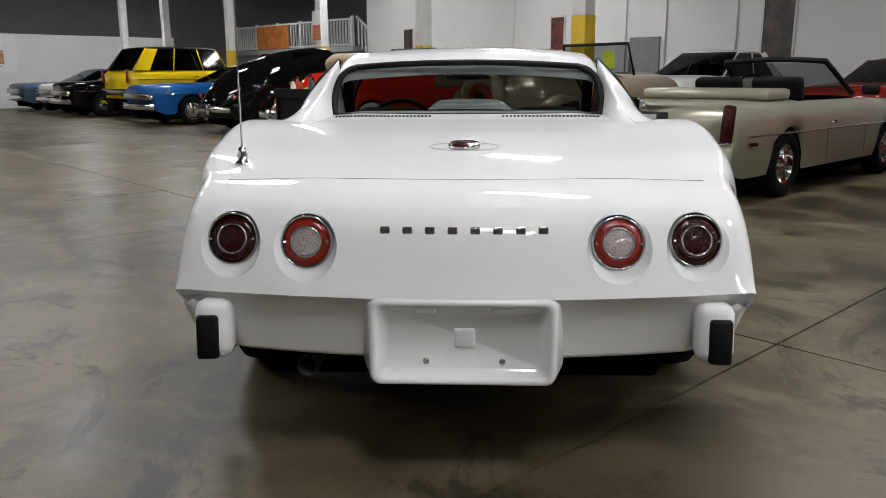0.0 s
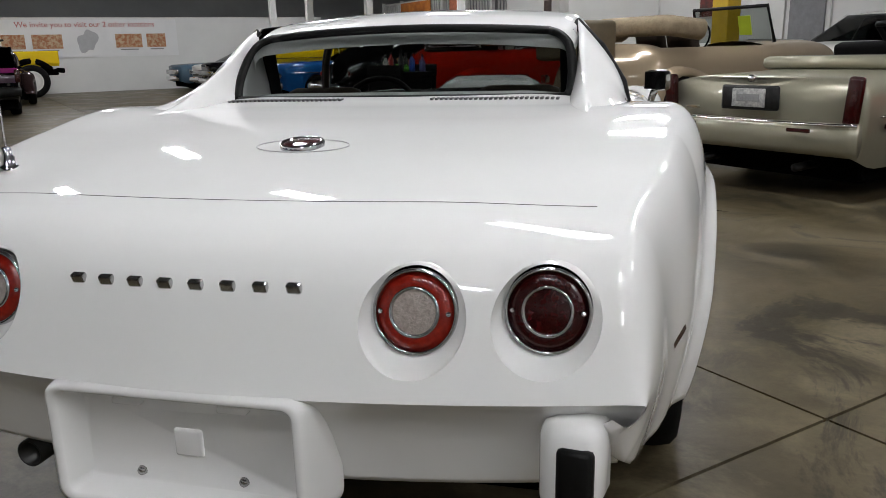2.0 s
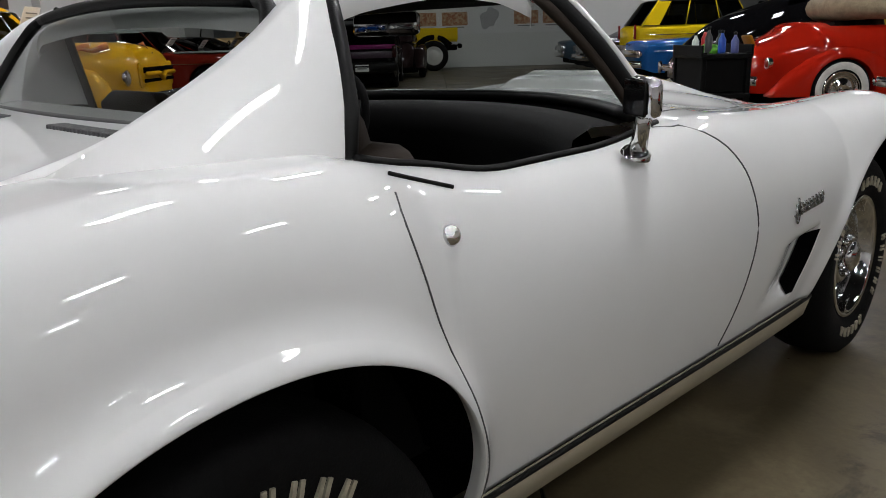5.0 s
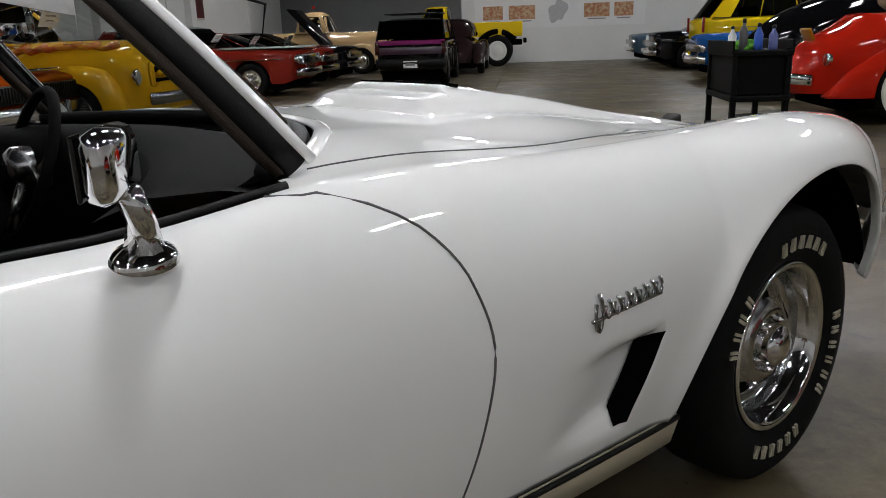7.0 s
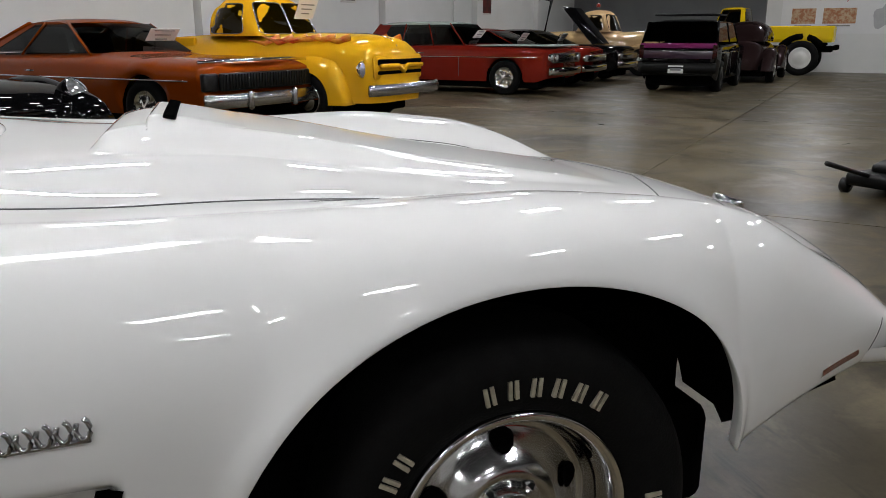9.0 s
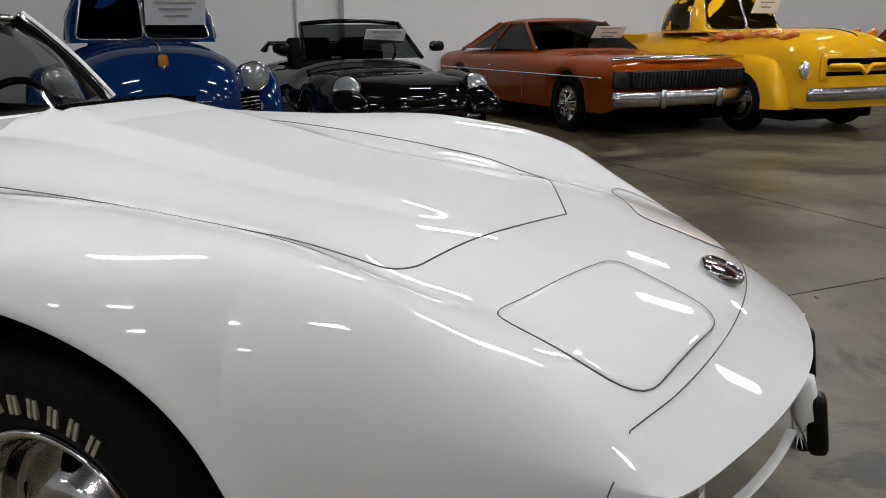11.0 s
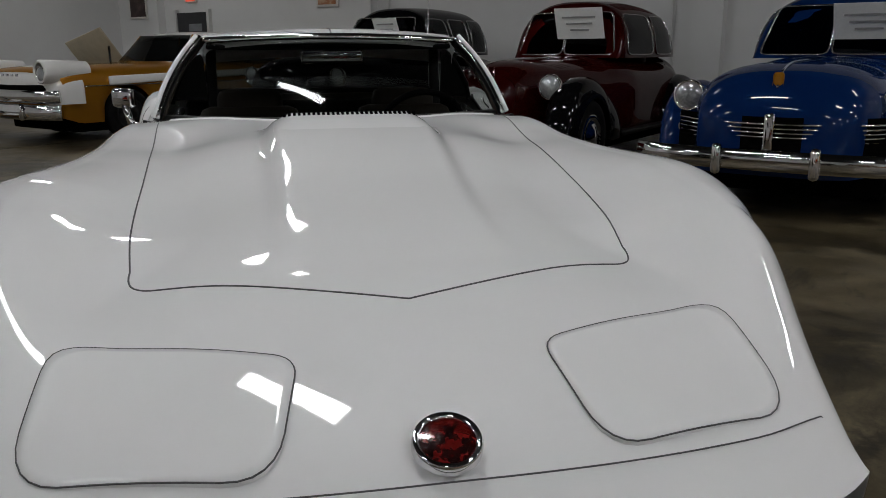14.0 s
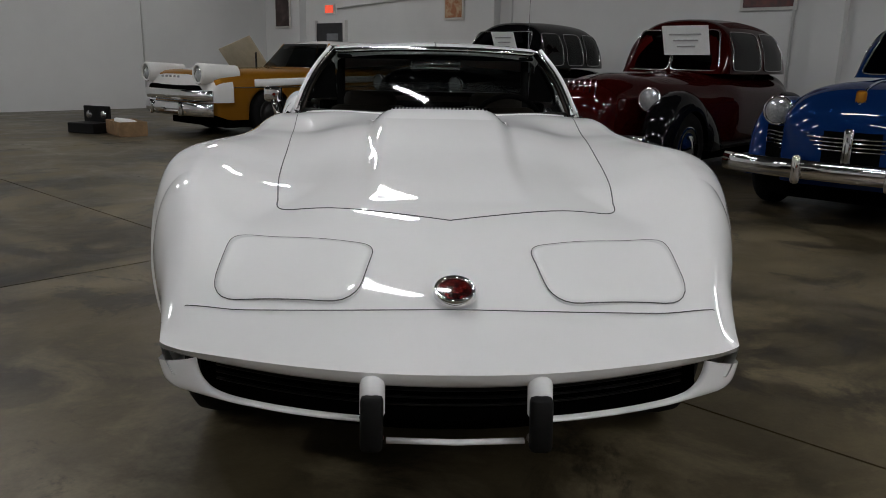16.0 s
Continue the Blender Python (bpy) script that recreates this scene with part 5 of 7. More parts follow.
def cabin(root, paint_mat, base, roof, y_screen, y_top, y_back_top, y_back, half, top_half, posts=(), glass_mat=CAR_GLASS, roof_mat=None, power=3.2, crown=0.05, quarter=0.16):
    """A greenhouse: roof skin, glass band all round, and pillars."""
    foot = keyed([(y_back, base - 0.015), (y_screen, base)])
    zb, zr = base * TALL, roof * TALL
    ring_b = [(-half, y_back), (half, y_back), (half, y_screen), (-half, y_screen)]
    # roof
    bm = bmesh.new()
    ys = np.linspace(y_back_top, y_top, 13)
    rows = []
    for y in ys:
        t = (y - y_back_top) / (y_top - y_back_top)
        drop = 0.04 * (2 * t - 1) ** 4
        rows.append([Vector((top_half * s, y, zr + crown * (1 - abs(s) ** power) - drop - crown)) for s in np.linspace(-1, 1, 15)])
    vs = grid(bm, rows)
    low = [[p - Vector((0, 0, 0.05)) for p in (rows[0])]]
    grid(bm, [rows[0], low[0]])
    grid(bm, [rows[-1], [p - Vector((0, 0, 0.05)) for p in rows[-1]]])
    for k in (0, -1):
        grid(bm, [[r[k] for r in rows], [r[k] - Vector((0, 0, 0.06)) for r in rows]])
    part("roof", bm, roof_mat or paint_mat, root)
    ze = zr - crown - 0.03
    for sgn in (1, -1):
        # side glass
        bm = bmesh.new()
        a = [Vector((sgn * half * 0.985, y_back + 0.05, zb)), Vector((sgn * half * 0.985, y_screen - 0.03, zb))]
        b = [Vector((sgn * top_half, y_back_top + 0.03, ze)), Vector((sgn * top_half, y_top - 0.02, ze))]
        grid(bm, [[a[0].lerp(a[1], t) for t in np.linspace(0, 1, 6)], [b[0].lerp(b[1], t) for t in np.linspace(0, 1, 6)]])
        part("side_window", bm, glass_mat, root, smooth=False)
        # pillars
        if quarter:
            rows = []
            for q in np.linspace(0, 1, 5):
                lo, hi = a[0].lerp(b[0], q) - Vector((0, 0.02, 0)), a[0].lerp(a[1], quarter).lerp(b[0].lerp(b[1], quarter), q)
                rows.append([lo.lerp(hi, t) + Vector((sgn * 0.006, 0, 0)) for t in np.linspace(0, 1, 4)])
            part("rear_quarter", grid_mesh(rows, False), paint_mat, root)
        for t, wd in ((0.0, 0.03), (1.0, 0.02), *((p, 0.02) for p in posts)):
            pts = [a[0].lerp(a[1], t) - Vector((0, 0, 0.03)), b[0].lerp(b[1], t) + Vector((0, 0, 0.02))]
            part("pillar", sweep(bmesh.new(), pts, wd, 8, 0.6, up=(1, 0, 0)), paint_mat, root)
    for name, yb, yt, sign in (("windscreen", y_screen, y_top, 1), ("rear_window", y_back, y_back_top, -1)):
        bm = bmesh.new()
        rows = []
        for t in np.linspace(0, 1, 5):
            w = half * 0.97 * (1 - t) + top_half * 0.97 * t
            rows.append([Vector((w * s, (yb * (1 - t) + yt * t) + sign * 0.09 * (1 - s * s) * (1 - 0.5 * t), zb + (ze + 0.02 - zb) * t)) for s in np.linspace(-1, 1, 11)])
        grid(bm, rows)
        part(name, bm, glass_mat, root)


def round_cabin(root, paint_mat, base, roof, y_screen, y_top, y_back_top, y_back, half, posts, glass_mat, panes=2, power=2.7):
    """A swelling pressed-steel cab: one rounded shell, with separate panes let into its sides, front and back."""
    zb, zr = base * TALL, roof * TALL
    crown = keyed([(y_back - 0.05, zb), (y_back + 0.10, zb + (zr - zb) * 0.34), (y_back_top - 0.08, zb + (zr - zb) * 0.82), (y_back_top + 0.16, zr - 0.025), ((y_back_top + y_top) / 2, zr), (y_top - 0.12, zr - 0.02), (y_top + 0.02, zr - 0.085), (y_screen - 0.02, zb)])
    wide = keyed([(y_back - 0.05, half * 0.55), (y_back + 0.15, half * 0.84), (y_back_top + 0.25, half * 0.98), ((y_back_top + y_top) / 2, half), (y_top, half * 0.97), (y_screen - 0.02, half * 0.9)])

    def side(y, z):
        t = min(0.999, max(0.0, (z - zb) / max(0.02, crown(y) - zb)))
        return wide(y) * (1 - t**power) ** (1 / power)

    ys = sorted(set(np.round(np.linspace(y_back - 0.05, y_screen - 0.02, 40), 4)))
    rows = []
    for y in ys:
        h, w = max(crown(y) - zb, 0.004), wide(y)
        arc = [(w * math.sin(a) ** (2 / power), zb + h * math.cos(a) ** (2 / power)) for a in np.linspace(0, math.pi / 2, 13)]
        rows.append([Vector((-x, y, z)) for x, z in arc[:0:-1]] + [Vector((x, y, z)) for x, z in arc])
    part("cab_shell", grid_mesh(rows, False), paint_mat, root, "rounded painted cab")
    z0, z1 = zb + 0.035, zb + (zr - zb) * 0.74
    a, b = y_back_top - 0.02, y_top - 0.02
    cuts = [a] + [a + (b - a) * p for p in posts] + [b]
    for sgn in (1, -1):
        for ya, yb in zip(cuts, cuts[1:]):
            ya, yb = ya + 0.045, yb - 0.045
            frame_rows, pane_rows = [], []
            for r in (1.0, 0.94, 0.6, 0.25, 0.02):
                ring = []
                for k in range(28):
                    q = 2 * math.pi * k / 28
                    cx, cz = math.cos(q), math.sin(q)
                    dx = math.copysign(abs(cx) ** 0.27, cx) * r
                    dz = math.copysign(abs(cz) ** 0.27, cz) * r
                    lean = 0.10 * (1 - dz) / 2 * (1 if yb > b - 0.1 else 0)
                    y, z = (ya + yb) / 2 + dx * (yb - ya + lean) / 2 + lean / 2, (z0 + z1) / 2 + dz * (z1 - z0) / 2
                    ring.append(Vector((sgn * (side(min(y, y_screen - 0.04), z) + 0.004), y, z)))
                pane_rows.append(ring)
            pane = part("side_window", grid_mesh(pane_rows), glass_mat, root)
            part("window_rim", sweep(bmesh.new(), [p + Vector((sgn * 0.002, 0, 0)) for p in pane_rows[0]] + [pane_rows[0][0] + Vector((sgn * 0.002, 0, 0))], 0.007, 6, ends=False, up=(1, 0, 0)), DULL_CHROME, pane, "thin bright rim")
    for sgn in (1, -1) if panes == 2 else (0,):
        outline = []
        for k in range(32):
            q = 2 * math.pi * k / 32
            cx, cz = math.cos(q), math.sin(q)
            outline.append((math.copysign(abs(cx) ** 0.22, cx), math.copysign(abs(cz) ** 0.22, cz)))
        pane_rows = []
        for r in (1.0, 0.94, 0.6, 0.25, 0.02):
            ring = []
            for dx, dz in outline:
                t = 0.5 + 0.5 * dz * r
                w = half * (0.86 - 0.14 * t)
                x = (sgn * w / 2 + dx * r * (w / 2 - 0.010)) if sgn else dx * r * w
                z = z0 + (z1 + 0.02 - z0) * t
                y = y_screen + (y_top + 0.015 - y_screen) * (z - zb) / (zr - 0.085 - zb)
                ring.append(Vector((x, y + 0.03 - 0.10 * (x / half) ** 2, z)))
            pane_rows.append(ring)
        pane = part("windscreen", grid_mesh(pane_rows), glass_mat, root)
        part("screen_rim", sweep(bmesh.new(), pane_rows[0] + pane_rows[0][:1], 0.010, 6, ends=False, up=(0, 1, 0.3)), DULL_CHROME, pane, "bright screen rim")


def price_card(root, x, y, z, lean=30, turn=0, w=0.42, h=0.26):
    m = Matrix.Rotation(radians(turn), 3, "Z") @ Matrix.Rotation(radians(-lean), 3, "X")
    y, z = y + 0.11, z + 0.03
    c = part("price_card", box(bmesh.new(), (w, 0.006, h), (x, y, z * TALL), m), PAPER, root, "white printed card on the windscreen", smooth=False)
    for k in range(3):
        part("print_line", box(bmesh.new(), (w * (0.7 - 0.15 * k), 0.004, 0.018), Vector((x, y, z * TALL)) + m @ Vector((0, 0.006, 0.07 - 0.07 * k))), INK, c, smooth=False)


def inside(root, half, y0, y1, z, material=BLACK_VINYL, seats=True):
    bm = boxes(((half * 1.9, y1 - y0, 0.05), (0, (y0 + y1) / 2, 0.45)), bevel=0.01)
    part("cabin_floor", bm, UNDER, root, smooth=False)
    if seats:
        for x in (-half * 0.5, half * 0.5):
            bm = bmesh.new()
            box(bm, (half * 0.8, 0.5, 0.16), (x, (y0 + y1) / 2 - 0.05, z - 0.3), None, 0.05)
            box(bm, (half * 0.8, 0.16, 0.56), (x, (y0 + y1) / 2 - 0.36, z - 0.05), Matrix.Rotation(radians(14), 3, "X"), 0.05)
            part("seat", bm, material, root)
        c = Vector((-half * 0.5, y1 - 0.45, z + 0.06))
        ring = [c + Vector((0.19 * math.cos(a), 0.05 * math.sin(a), 0.19 * math.sin(a))) for a in np.linspace(0, 2 * math.pi, 25)]
        part("steering_wheel", sweep(bmesh.new(), ring, 0.014, 6, ends=False, up=(0.2, 1, 0.3)), BLACK_VINYL, root)


def put(u, v, face):
    """A pose in the hall: face is the way that the nose points, in degrees from +v towards +u."""
    x, y, _ = hall(u, v)
    return pose(x, y, 0, 0, 0, -45 + face)


def sedan(name, label, u, v, face, paint_mat, L=5.2, W=1.92, hood=0.95, deck=0.95, waist=0.72, roof=1.40, screen=0.75, stop=-0.15, back_top=-1.3, back=-1.9, axles=(1.55, -1.45), wheel=0.33, rim=CHROME, style="disc", power=4.5, nose=0.12, tail=0.08, nose_drop=0.10, tail_drop=0.06, top=True, posts=(0.5,), roof_mat=None, glass_mat=CAR_GLASS, wall=None, card=None, category="car", belt=None, wfront=0.9, wback=0.92, half_cab=0.84, top_cab=0.66, sill=0.26, seats=BLACK_VINYL, bright=True):
    """A three-box car body with cabin and wheels; fittings are added to what it returns."""
    root = thing(name, label, category, put(u, v, face), "cars parked in the hall")
    a, b = -L / 2, L / 2
    belt = belt or max(hood, deck)
    top_k = keyed([(a, deck - tail_drop), (a + 0.12, deck - 0.015), (a + 0.9, deck), (back, deck + 0.01), (screen, belt), (screen + 0.35, hood), (b - 0.6, hood - 0.02), (b - 0.1, hood - nose_drop * 0.5), (b, hood - nose_drop)])
    half_k = keyed([(a, W / 2 * wback), (a + 0.5, W / 2 * 0.985), (-0.2, W / 2), (b - 0.8, W / 2 * 0.985), (b, W / 2 * wfront)])
    ro = wheel * 1.18
    lower = arched(axles, ro, sill, wheel * 0.96)
    ends = keyed([(a, 0.36), (a + 0.35, sill), (b - 0.35, sill), (b, 0.34)])
    bm = loft(bmesh.new(), stops(a, b, axles, ro), top_k, half_k, waist, lambda y: max(ends(y), lower(y)), power, bow_front=nose, bow_back=tail)
    if not top:
        doomed = [f for f in bm.faces if back + 0.25 < f.calc_center_median().y < screen - 0.05 and abs(f.calc_center_median().x) < W / 2 * 0.78 and f.calc_center_median().z > (belt - 0.12) * TALL]
        bmesh.ops.delete(bm, geom=doomed, context="FACES")
    part("body", bm, paint_mat, root)
    # underbody made low and wide, its black also standing in for shade beneath
    part("underbody", boxes(((W * 0.86, L * 0.88, 0.28), (0, 0, 0.28)), bevel=0.03), UNDER, root, smooth=False)
    for y in axles:
        for s in (1, -1):
            road_wheel(root, s * (W / 2 - 0.05), y, wheel, 0.2, rim, style, wall)
    if top:
        cabin(root, paint_mat, belt - 0.02, roof, screen, stop, back_top, back, W / 2 * half_cab, W / 2 * top_cab, posts, glass_mat, roof_mat)
    inside(root, W / 2 * 0.75, back + 0.2, screen, belt * TALL, seats)
    # waist trim
    for s in (1, -1) if bright else ():
        pts = [Vector((s * (half_k(y) + 0.004), y - (step((y - (b - 0.55)) / 0.55) * nose - step(((a + 0.55) - y) / 0.55) * tail), waist * TALL)) for y in np.linspace(a + 0.25, b - 0.25, 24)]
        part("side_trim", sweep(bmesh.new(), pts, 0.010, 6), CHROME, root)
        for yd in (screen - 0.1, screen - 1.2):
            part("door_gap", sweep(bmesh.new(), [(s * (W / 2 + 0.001), yd, 0.36 * TALL), (s * (W / 2 + 0.002), yd, waist * TALL)], 0.004, 6), SEAM, root)
        part("door_handle", sweep(bmesh.new(), [(s * (W / 2 - 0.004), screen - 1.12, (waist + 0.07) * TALL), (s * (W / 2 + 0.014), screen - 1.04, (waist + 0.07) * TALL), (s * (W / 2 - 0.004), screen - 0.94, (waist + 0.07) * TALL)], 0.011, 6), CHROME, root)
    if card:
        price_card(root, *card)
    root["length"] = L
    return root


def fender(root, x, axles_y, length, height, width, wheel, paint_mat, base=0.3, name="fender", lean=0.0):
    """A swollen pre-war wing over one wheel."""
    y0 = axles_y
    a, b = y0 - length * (0.55 + lean), y0 + length * (0.45 - lean)
    topk = keyed([(a, base + 0.03), (a + length * 0.18, base + (height - base) * 0.55), (y0 - 0.02, height), (y0 + length * 0.22, height - 0.06), (b - 0.04, height - (height - base) * 0.55), (b, base + 0.06)])
    halfk = keyed([(a, width * 0.3), (a + length * 0.3, width * 0.5), (b - length * 0.15, width * 0.5), (b, width * 0.32)])
    low = arched((y0,), wheel * 1.08, base, wheel * 0.95)
    return part(name, loft(bmesh.new(), stops(a, b, (y0,), wheel * 1.08, 26), topk, halfk, lambda y: max(base + 0.02, topk(y) * 0.62), low, 2.2, x, 9, 0.98), paint_mat, root)


def old_car(name, label, u, v, face, paint_mat, L=4.9, W=1.85, hood=1.06, belt=1.08, roof=1.68, screen=0.45, stop=0.1, back_top=-1.25, back=-1.75, axles=(1.5, -1.45), wheel=0.36, tail_low=0.55, top=True, rim=CHROME, wall=None, roof_mat=None, body_half=0.72, nose_half=0.36, card=None, fend=1.0, posts=(0.5,), glass_mat=CAR_GLASS, hump=False, style="disc", panes=2, wing_mat=None):
    """A round-winged car of the thirties and forties."""
    root = thing(name, label, "car", put(u, v, face), "cars parked in the hall")
    a, b = -L / 2, L / 2
    if hump:  # fastback: roof runs down to the tail in one sweep
        topk = keyed([(a, tail_low), (a + 0.25, tail_low + 0.3), (a + 0.9, belt + 0.22), (back_top, roof - 0.06), (stop, roof), (screen - 0.05, belt + 0.12), (screen + 0.1, belt), (b - 0.6, hood), (b - 0.12, hood - 0.10), (b, hood - 0.35)])
    else:
        topk = keyed([(a, tail_low), (a + 0.2, tail_low + 0.25), (a + 0.7, belt - 0.05), (back, belt), (screen, belt), (screen + 0.2, hood + 0.01), (b - 0.6, hood), (b - 0.12, hood - 0.08), (b, hood - 0.3)])
    halfk = keyed([(a, W / 2 * 0.35), (a + 0.3, W / 2 * 0.58), (a + 0.9, W / 2 * body_half * 1.05), (0, W / 2 * body_half * 1.08), (screen, W / 2 * body_half), (b - 0.5, nose_half * 1.25), (b - 0.08, nose_half), (b, nose_half * 0.7)])
    bm = loft(bmesh.new(), list(np.linspace(a, b, 60)), topk, halfk, lambda y: topk(y) * 0.66, lambda y: 0.32, 2.6, tuck=0.97)
    if not top:
        doomed = [f for f in bm.faces if back + 0.3 < f.calc_center_median().y < screen - 0.05 and abs(f.calc_center_median().x) < W / 2 * body_half * 0.72 and f.calc_center_median().z > (belt - 0.14) * TALL]
        bmesh.ops.delete(bm, geom=doomed, context="FACES")
    part("body", bm, paint_mat, root)
    for y, ln, hh in ((axles[0], 1.5 * fend, 0.93), (axles[1], 1.35 * fend, 0.88)):
        for s in (1, -1):
            fender(root, s * (W / 2 - 0.16), y, ln, hh, 0.36, wheel, wing_mat or paint_mat, 0.3, lean=0.08 if y > 0 else -0.02)
            road_wheel(root, s * (W / 2 - 0.02), y, wheel, 0.17, rim, style, wall)
    for s in (1, -1):
        part("running_board", box(bmesh.new(), (0.24, axles[0] - axles[1] - 1.0, 0.05), (s * (W / 2 - 0.17), (axles[0] + axles[1]) / 2, 0.33), None, 0.015), BLACK_TRIM, root)
    # low black underbody that doubles as the shade between wheels and floor
    part("underbody", boxes(((W * 0.72, L * 0.86, 0.28), (0, 0, 0.30)), bevel=0.03), UNDER, root, smooth=False)
    if top and not hump:
        round_cabin(root, paint_mat, belt - 0.03, roof, screen, stop, back_top, back, W / 2 * body_half * 0.97, posts, glass_mat, panes)
    if hump:
        for s in (1, -1):
            bm = bmesh.new()
            rows = [[Vector((s * (halfk(y) * 0.86 + 0.02 - 0.16 * t), y, (belt + 0.06 + (roof - belt - 0.18) * t) * TALL)) for y in np.linspace(-0.95 + 0.1 * t, 0.25 - 0.1 * t, 8)] for t in np.linspace(0, 1, 5)]
            grid(bm, rows)
            part("side_window", bm, glass_mat, root)
    inside(root, W / 2 * 0.6, back + 0.3, screen, belt * TALL, SADDLE)
    # bonnet seam and bright strip
    part("bonnet_strip", sweep(bmesh.new(), [(0, y, topk(y) * TALL + 0.004) for y in np.linspace(screen + 0.25, b - 0.06, 16)], 0.010, 6), CHROME, root)
    if card:
        price_card(root, *card)
    return root


BLACK_PAINT = paint("black_car_paint", (0.003, 0.003, 0.0035))
BLUE_PAINT = paint("deep_blue_car_paint", (0.003, 0.018, 0.08), 0.1)
MAROON_PAINT = paint("maroon_car_paint", (0.028, 0.0018, 0.0015), 0.1)
ORANGE_PAINT = paint("burnt_orange_car_paint", (0.25, 0.042, 0.002), 0.3)
YELLOW_PAINT = paint("chrome_yellow_car_paint", (0.70, 0.36, 0.01))
GOLD_PAINT = paint("gold_car_paint", (0.36, 0.155, 0.015), 0.5)
CREAM_PAINT = paint("white_car_paint", (0.68, 0.67, 0.64))
RED_PAINT = paint("bright_red_car_paint", (0.36, 0.013, 0.005))
DARK_RED_PAINT = paint("dark_red_car_paint", (0.17, 0.014, 0.008))
SAGE_PAINT = paint("champagne_car_paint", (0.31, 0.292, 0.222), 0.5)
TAN_PAINT = paint("tan_car_paint", (0.30, 0.235, 0.16), 0.25)
BRIGHT_BLUE = paint("bright_blue_car_paint", (0.012, 0.085, 0.27), 0.15)
GREY_BLUE = paint("grey_blue_car_paint", (0.06, 0.10, 0.14), 0.3)
BROWN_PAINT = paint("dark_brown_car_paint", (0.022, 0.012, 0.012), 0.2)
LEMON = paint("yellow_truck_paint", (0.72, 0.50, 0.01))
PALE_GREEN = paint("pale_grey_green_paint", (0.34, 0.40, 0.38))
SAND_PAINT = paint("sand_truck_paint", (0.50, 0.34, 0.17))
PURPLE = paint("purple_stripe_paint", (0.20, 0.02, 0.12))
FLAME = mat("flame_paint", (0.5, 0.05, 0.01), rough=0.25, alt=(0.7, 0.3, 0.02), scale=5, coat=1.0)

# deep blue forties coupe
c = old_car("vintage_coupe", "deep blue forties coupe with chrome grille bars", 0.92, -5.95, 0, BLUE_PAINT, L=5.0, W=1.95, hood=1.08, belt=1.12, roof=1.70, screen=0.35, stop=-0.05, nose_half=0.52, body_half=0.78, card=(-0.30, 0.34, 1.37, 35, 0, 0.56, 0.36), posts=(0.45,))
for s in (1, -1):
    round_lamp(c, s * 0.73, 2.02, 0.83, 0.105, LAMP_GLASS)
    round_lamp(c, s * 0.73, 2.08, 0.60, 0.04, LAMP_GLASS, "parking_lamp")
for k in range(9):
    part("grille_bar", sweep(bmesh.new(), [(q * 0.72, 2.56 - 0.01 * k - 0.34 * q * q, (0.68 - 0.030 * k) * TALL) for q in np.linspace(-1, 1, 11)], 0.008, 6), CHROME, c)
part("grille_mouth", grid_mesh([[Vector((q * 0.74, 2.53 - 0.36 * q * q, z)) for q in np.linspace(-1, 1, 11)] for z in (0.74, 0.6, 0.42)], False), UNDER, c)
part("centre_post", box(bmesh.new(), (0.07, 0.06, 0.34), (0, 2.58, 0.60), None, 0.02), CHROME, c)
part("bonnet_badge", box(bmesh.new(), (0.07, 0.02, 0.12), (0, 2.42, 0.98), None, 0.02), GOLD_PAINT, c, "gold shield badge")
bumper_bar(c, 2.62, 0.44, 0.95, 0.16, 0.075, guards=(-0.32, 0.32))

# black open roadster
c = sedan("convertible", "black open two-seat sports car with round headlamps", 3.18, -6.15, 0, BLACK_PAINT, L=4.4, W=1.78, hood=0.80, deck=0.86, waist=0.60, belt=0.90, screen=0.45, stop=0.0, back_top=-0.8, back=-1.3, axles=(1.28, -1.15), wheel=0.32, rim=ALLOY, style="spoke", power=2.4, nose=0.42, tail=0.2, nose_drop=0.26, tail_drop=0.15, top=False, wfront=0.82, wback=0.8, bright=False, card=(-0.30, 0.18, 1.10, 40, 0, 0.48, 0.2))
for s in (1, -1):
    fender(c, s * 0.66, 1.3, 1.9, 0.80, 0.44, 0.32, BLACK_PAINT, 0.44, "front_wing", -0.02)
    lamp_turn = Vector((0.22 * s, 0.85, 0.5)).normalized().to_track_quat("X", "Z").to_matrix()
    lamp = part("headlamp", lathe(bmesh.new(), [(0.135, -0.10), (0.138, -0.01), (0.128, 0.006), (0.118, 0.004)], lamp_turn, (s * 0.66, 1.93, 0.70), 28), BLACK_PAINT, c, "oval faired-in headlamp")
    part("lens", lathe(bmesh.new(), [(0.125, 0.0), (0.10, 0.022), (0.05, 0.036), (0.001, 0.04)], lamp_turn, (s * 0.66, 1.93, 0.70), 28), LAMP_GLASS, lamp)
    part("fog_lamp", box(bmesh.new(), (0.2, 0.03, 0.028), (s * 0.52, 2.09, 0.42), None, 0.01), LAMP_GLASS, c)
    part("screen_post", sweep(bmesh.new(), [(s * 0.68, 0.45, 0.90 * TALL), (s * 0.58, -0.05, 1.27 * TALL)], 0.025, 8), BLACK_PAINT, c)
    part("side_mirror", box(bmesh.new(), (0.18, 0.09, 0.11), (s * 0.90, 0.36, 1.04), None, 0.04), BLACK_PAINT, c)
part("screen_head", sweep(bmesh.new(), [(0.58 * q, -0.05 + 0.06 * (1 - q * q), (1.27 + 0.03 * (1 - q * q)) * TALL) for q in np.linspace(-1, 1, 11)], 0.024, 8), BLACK_PAINT, c)
bm = bmesh.new()
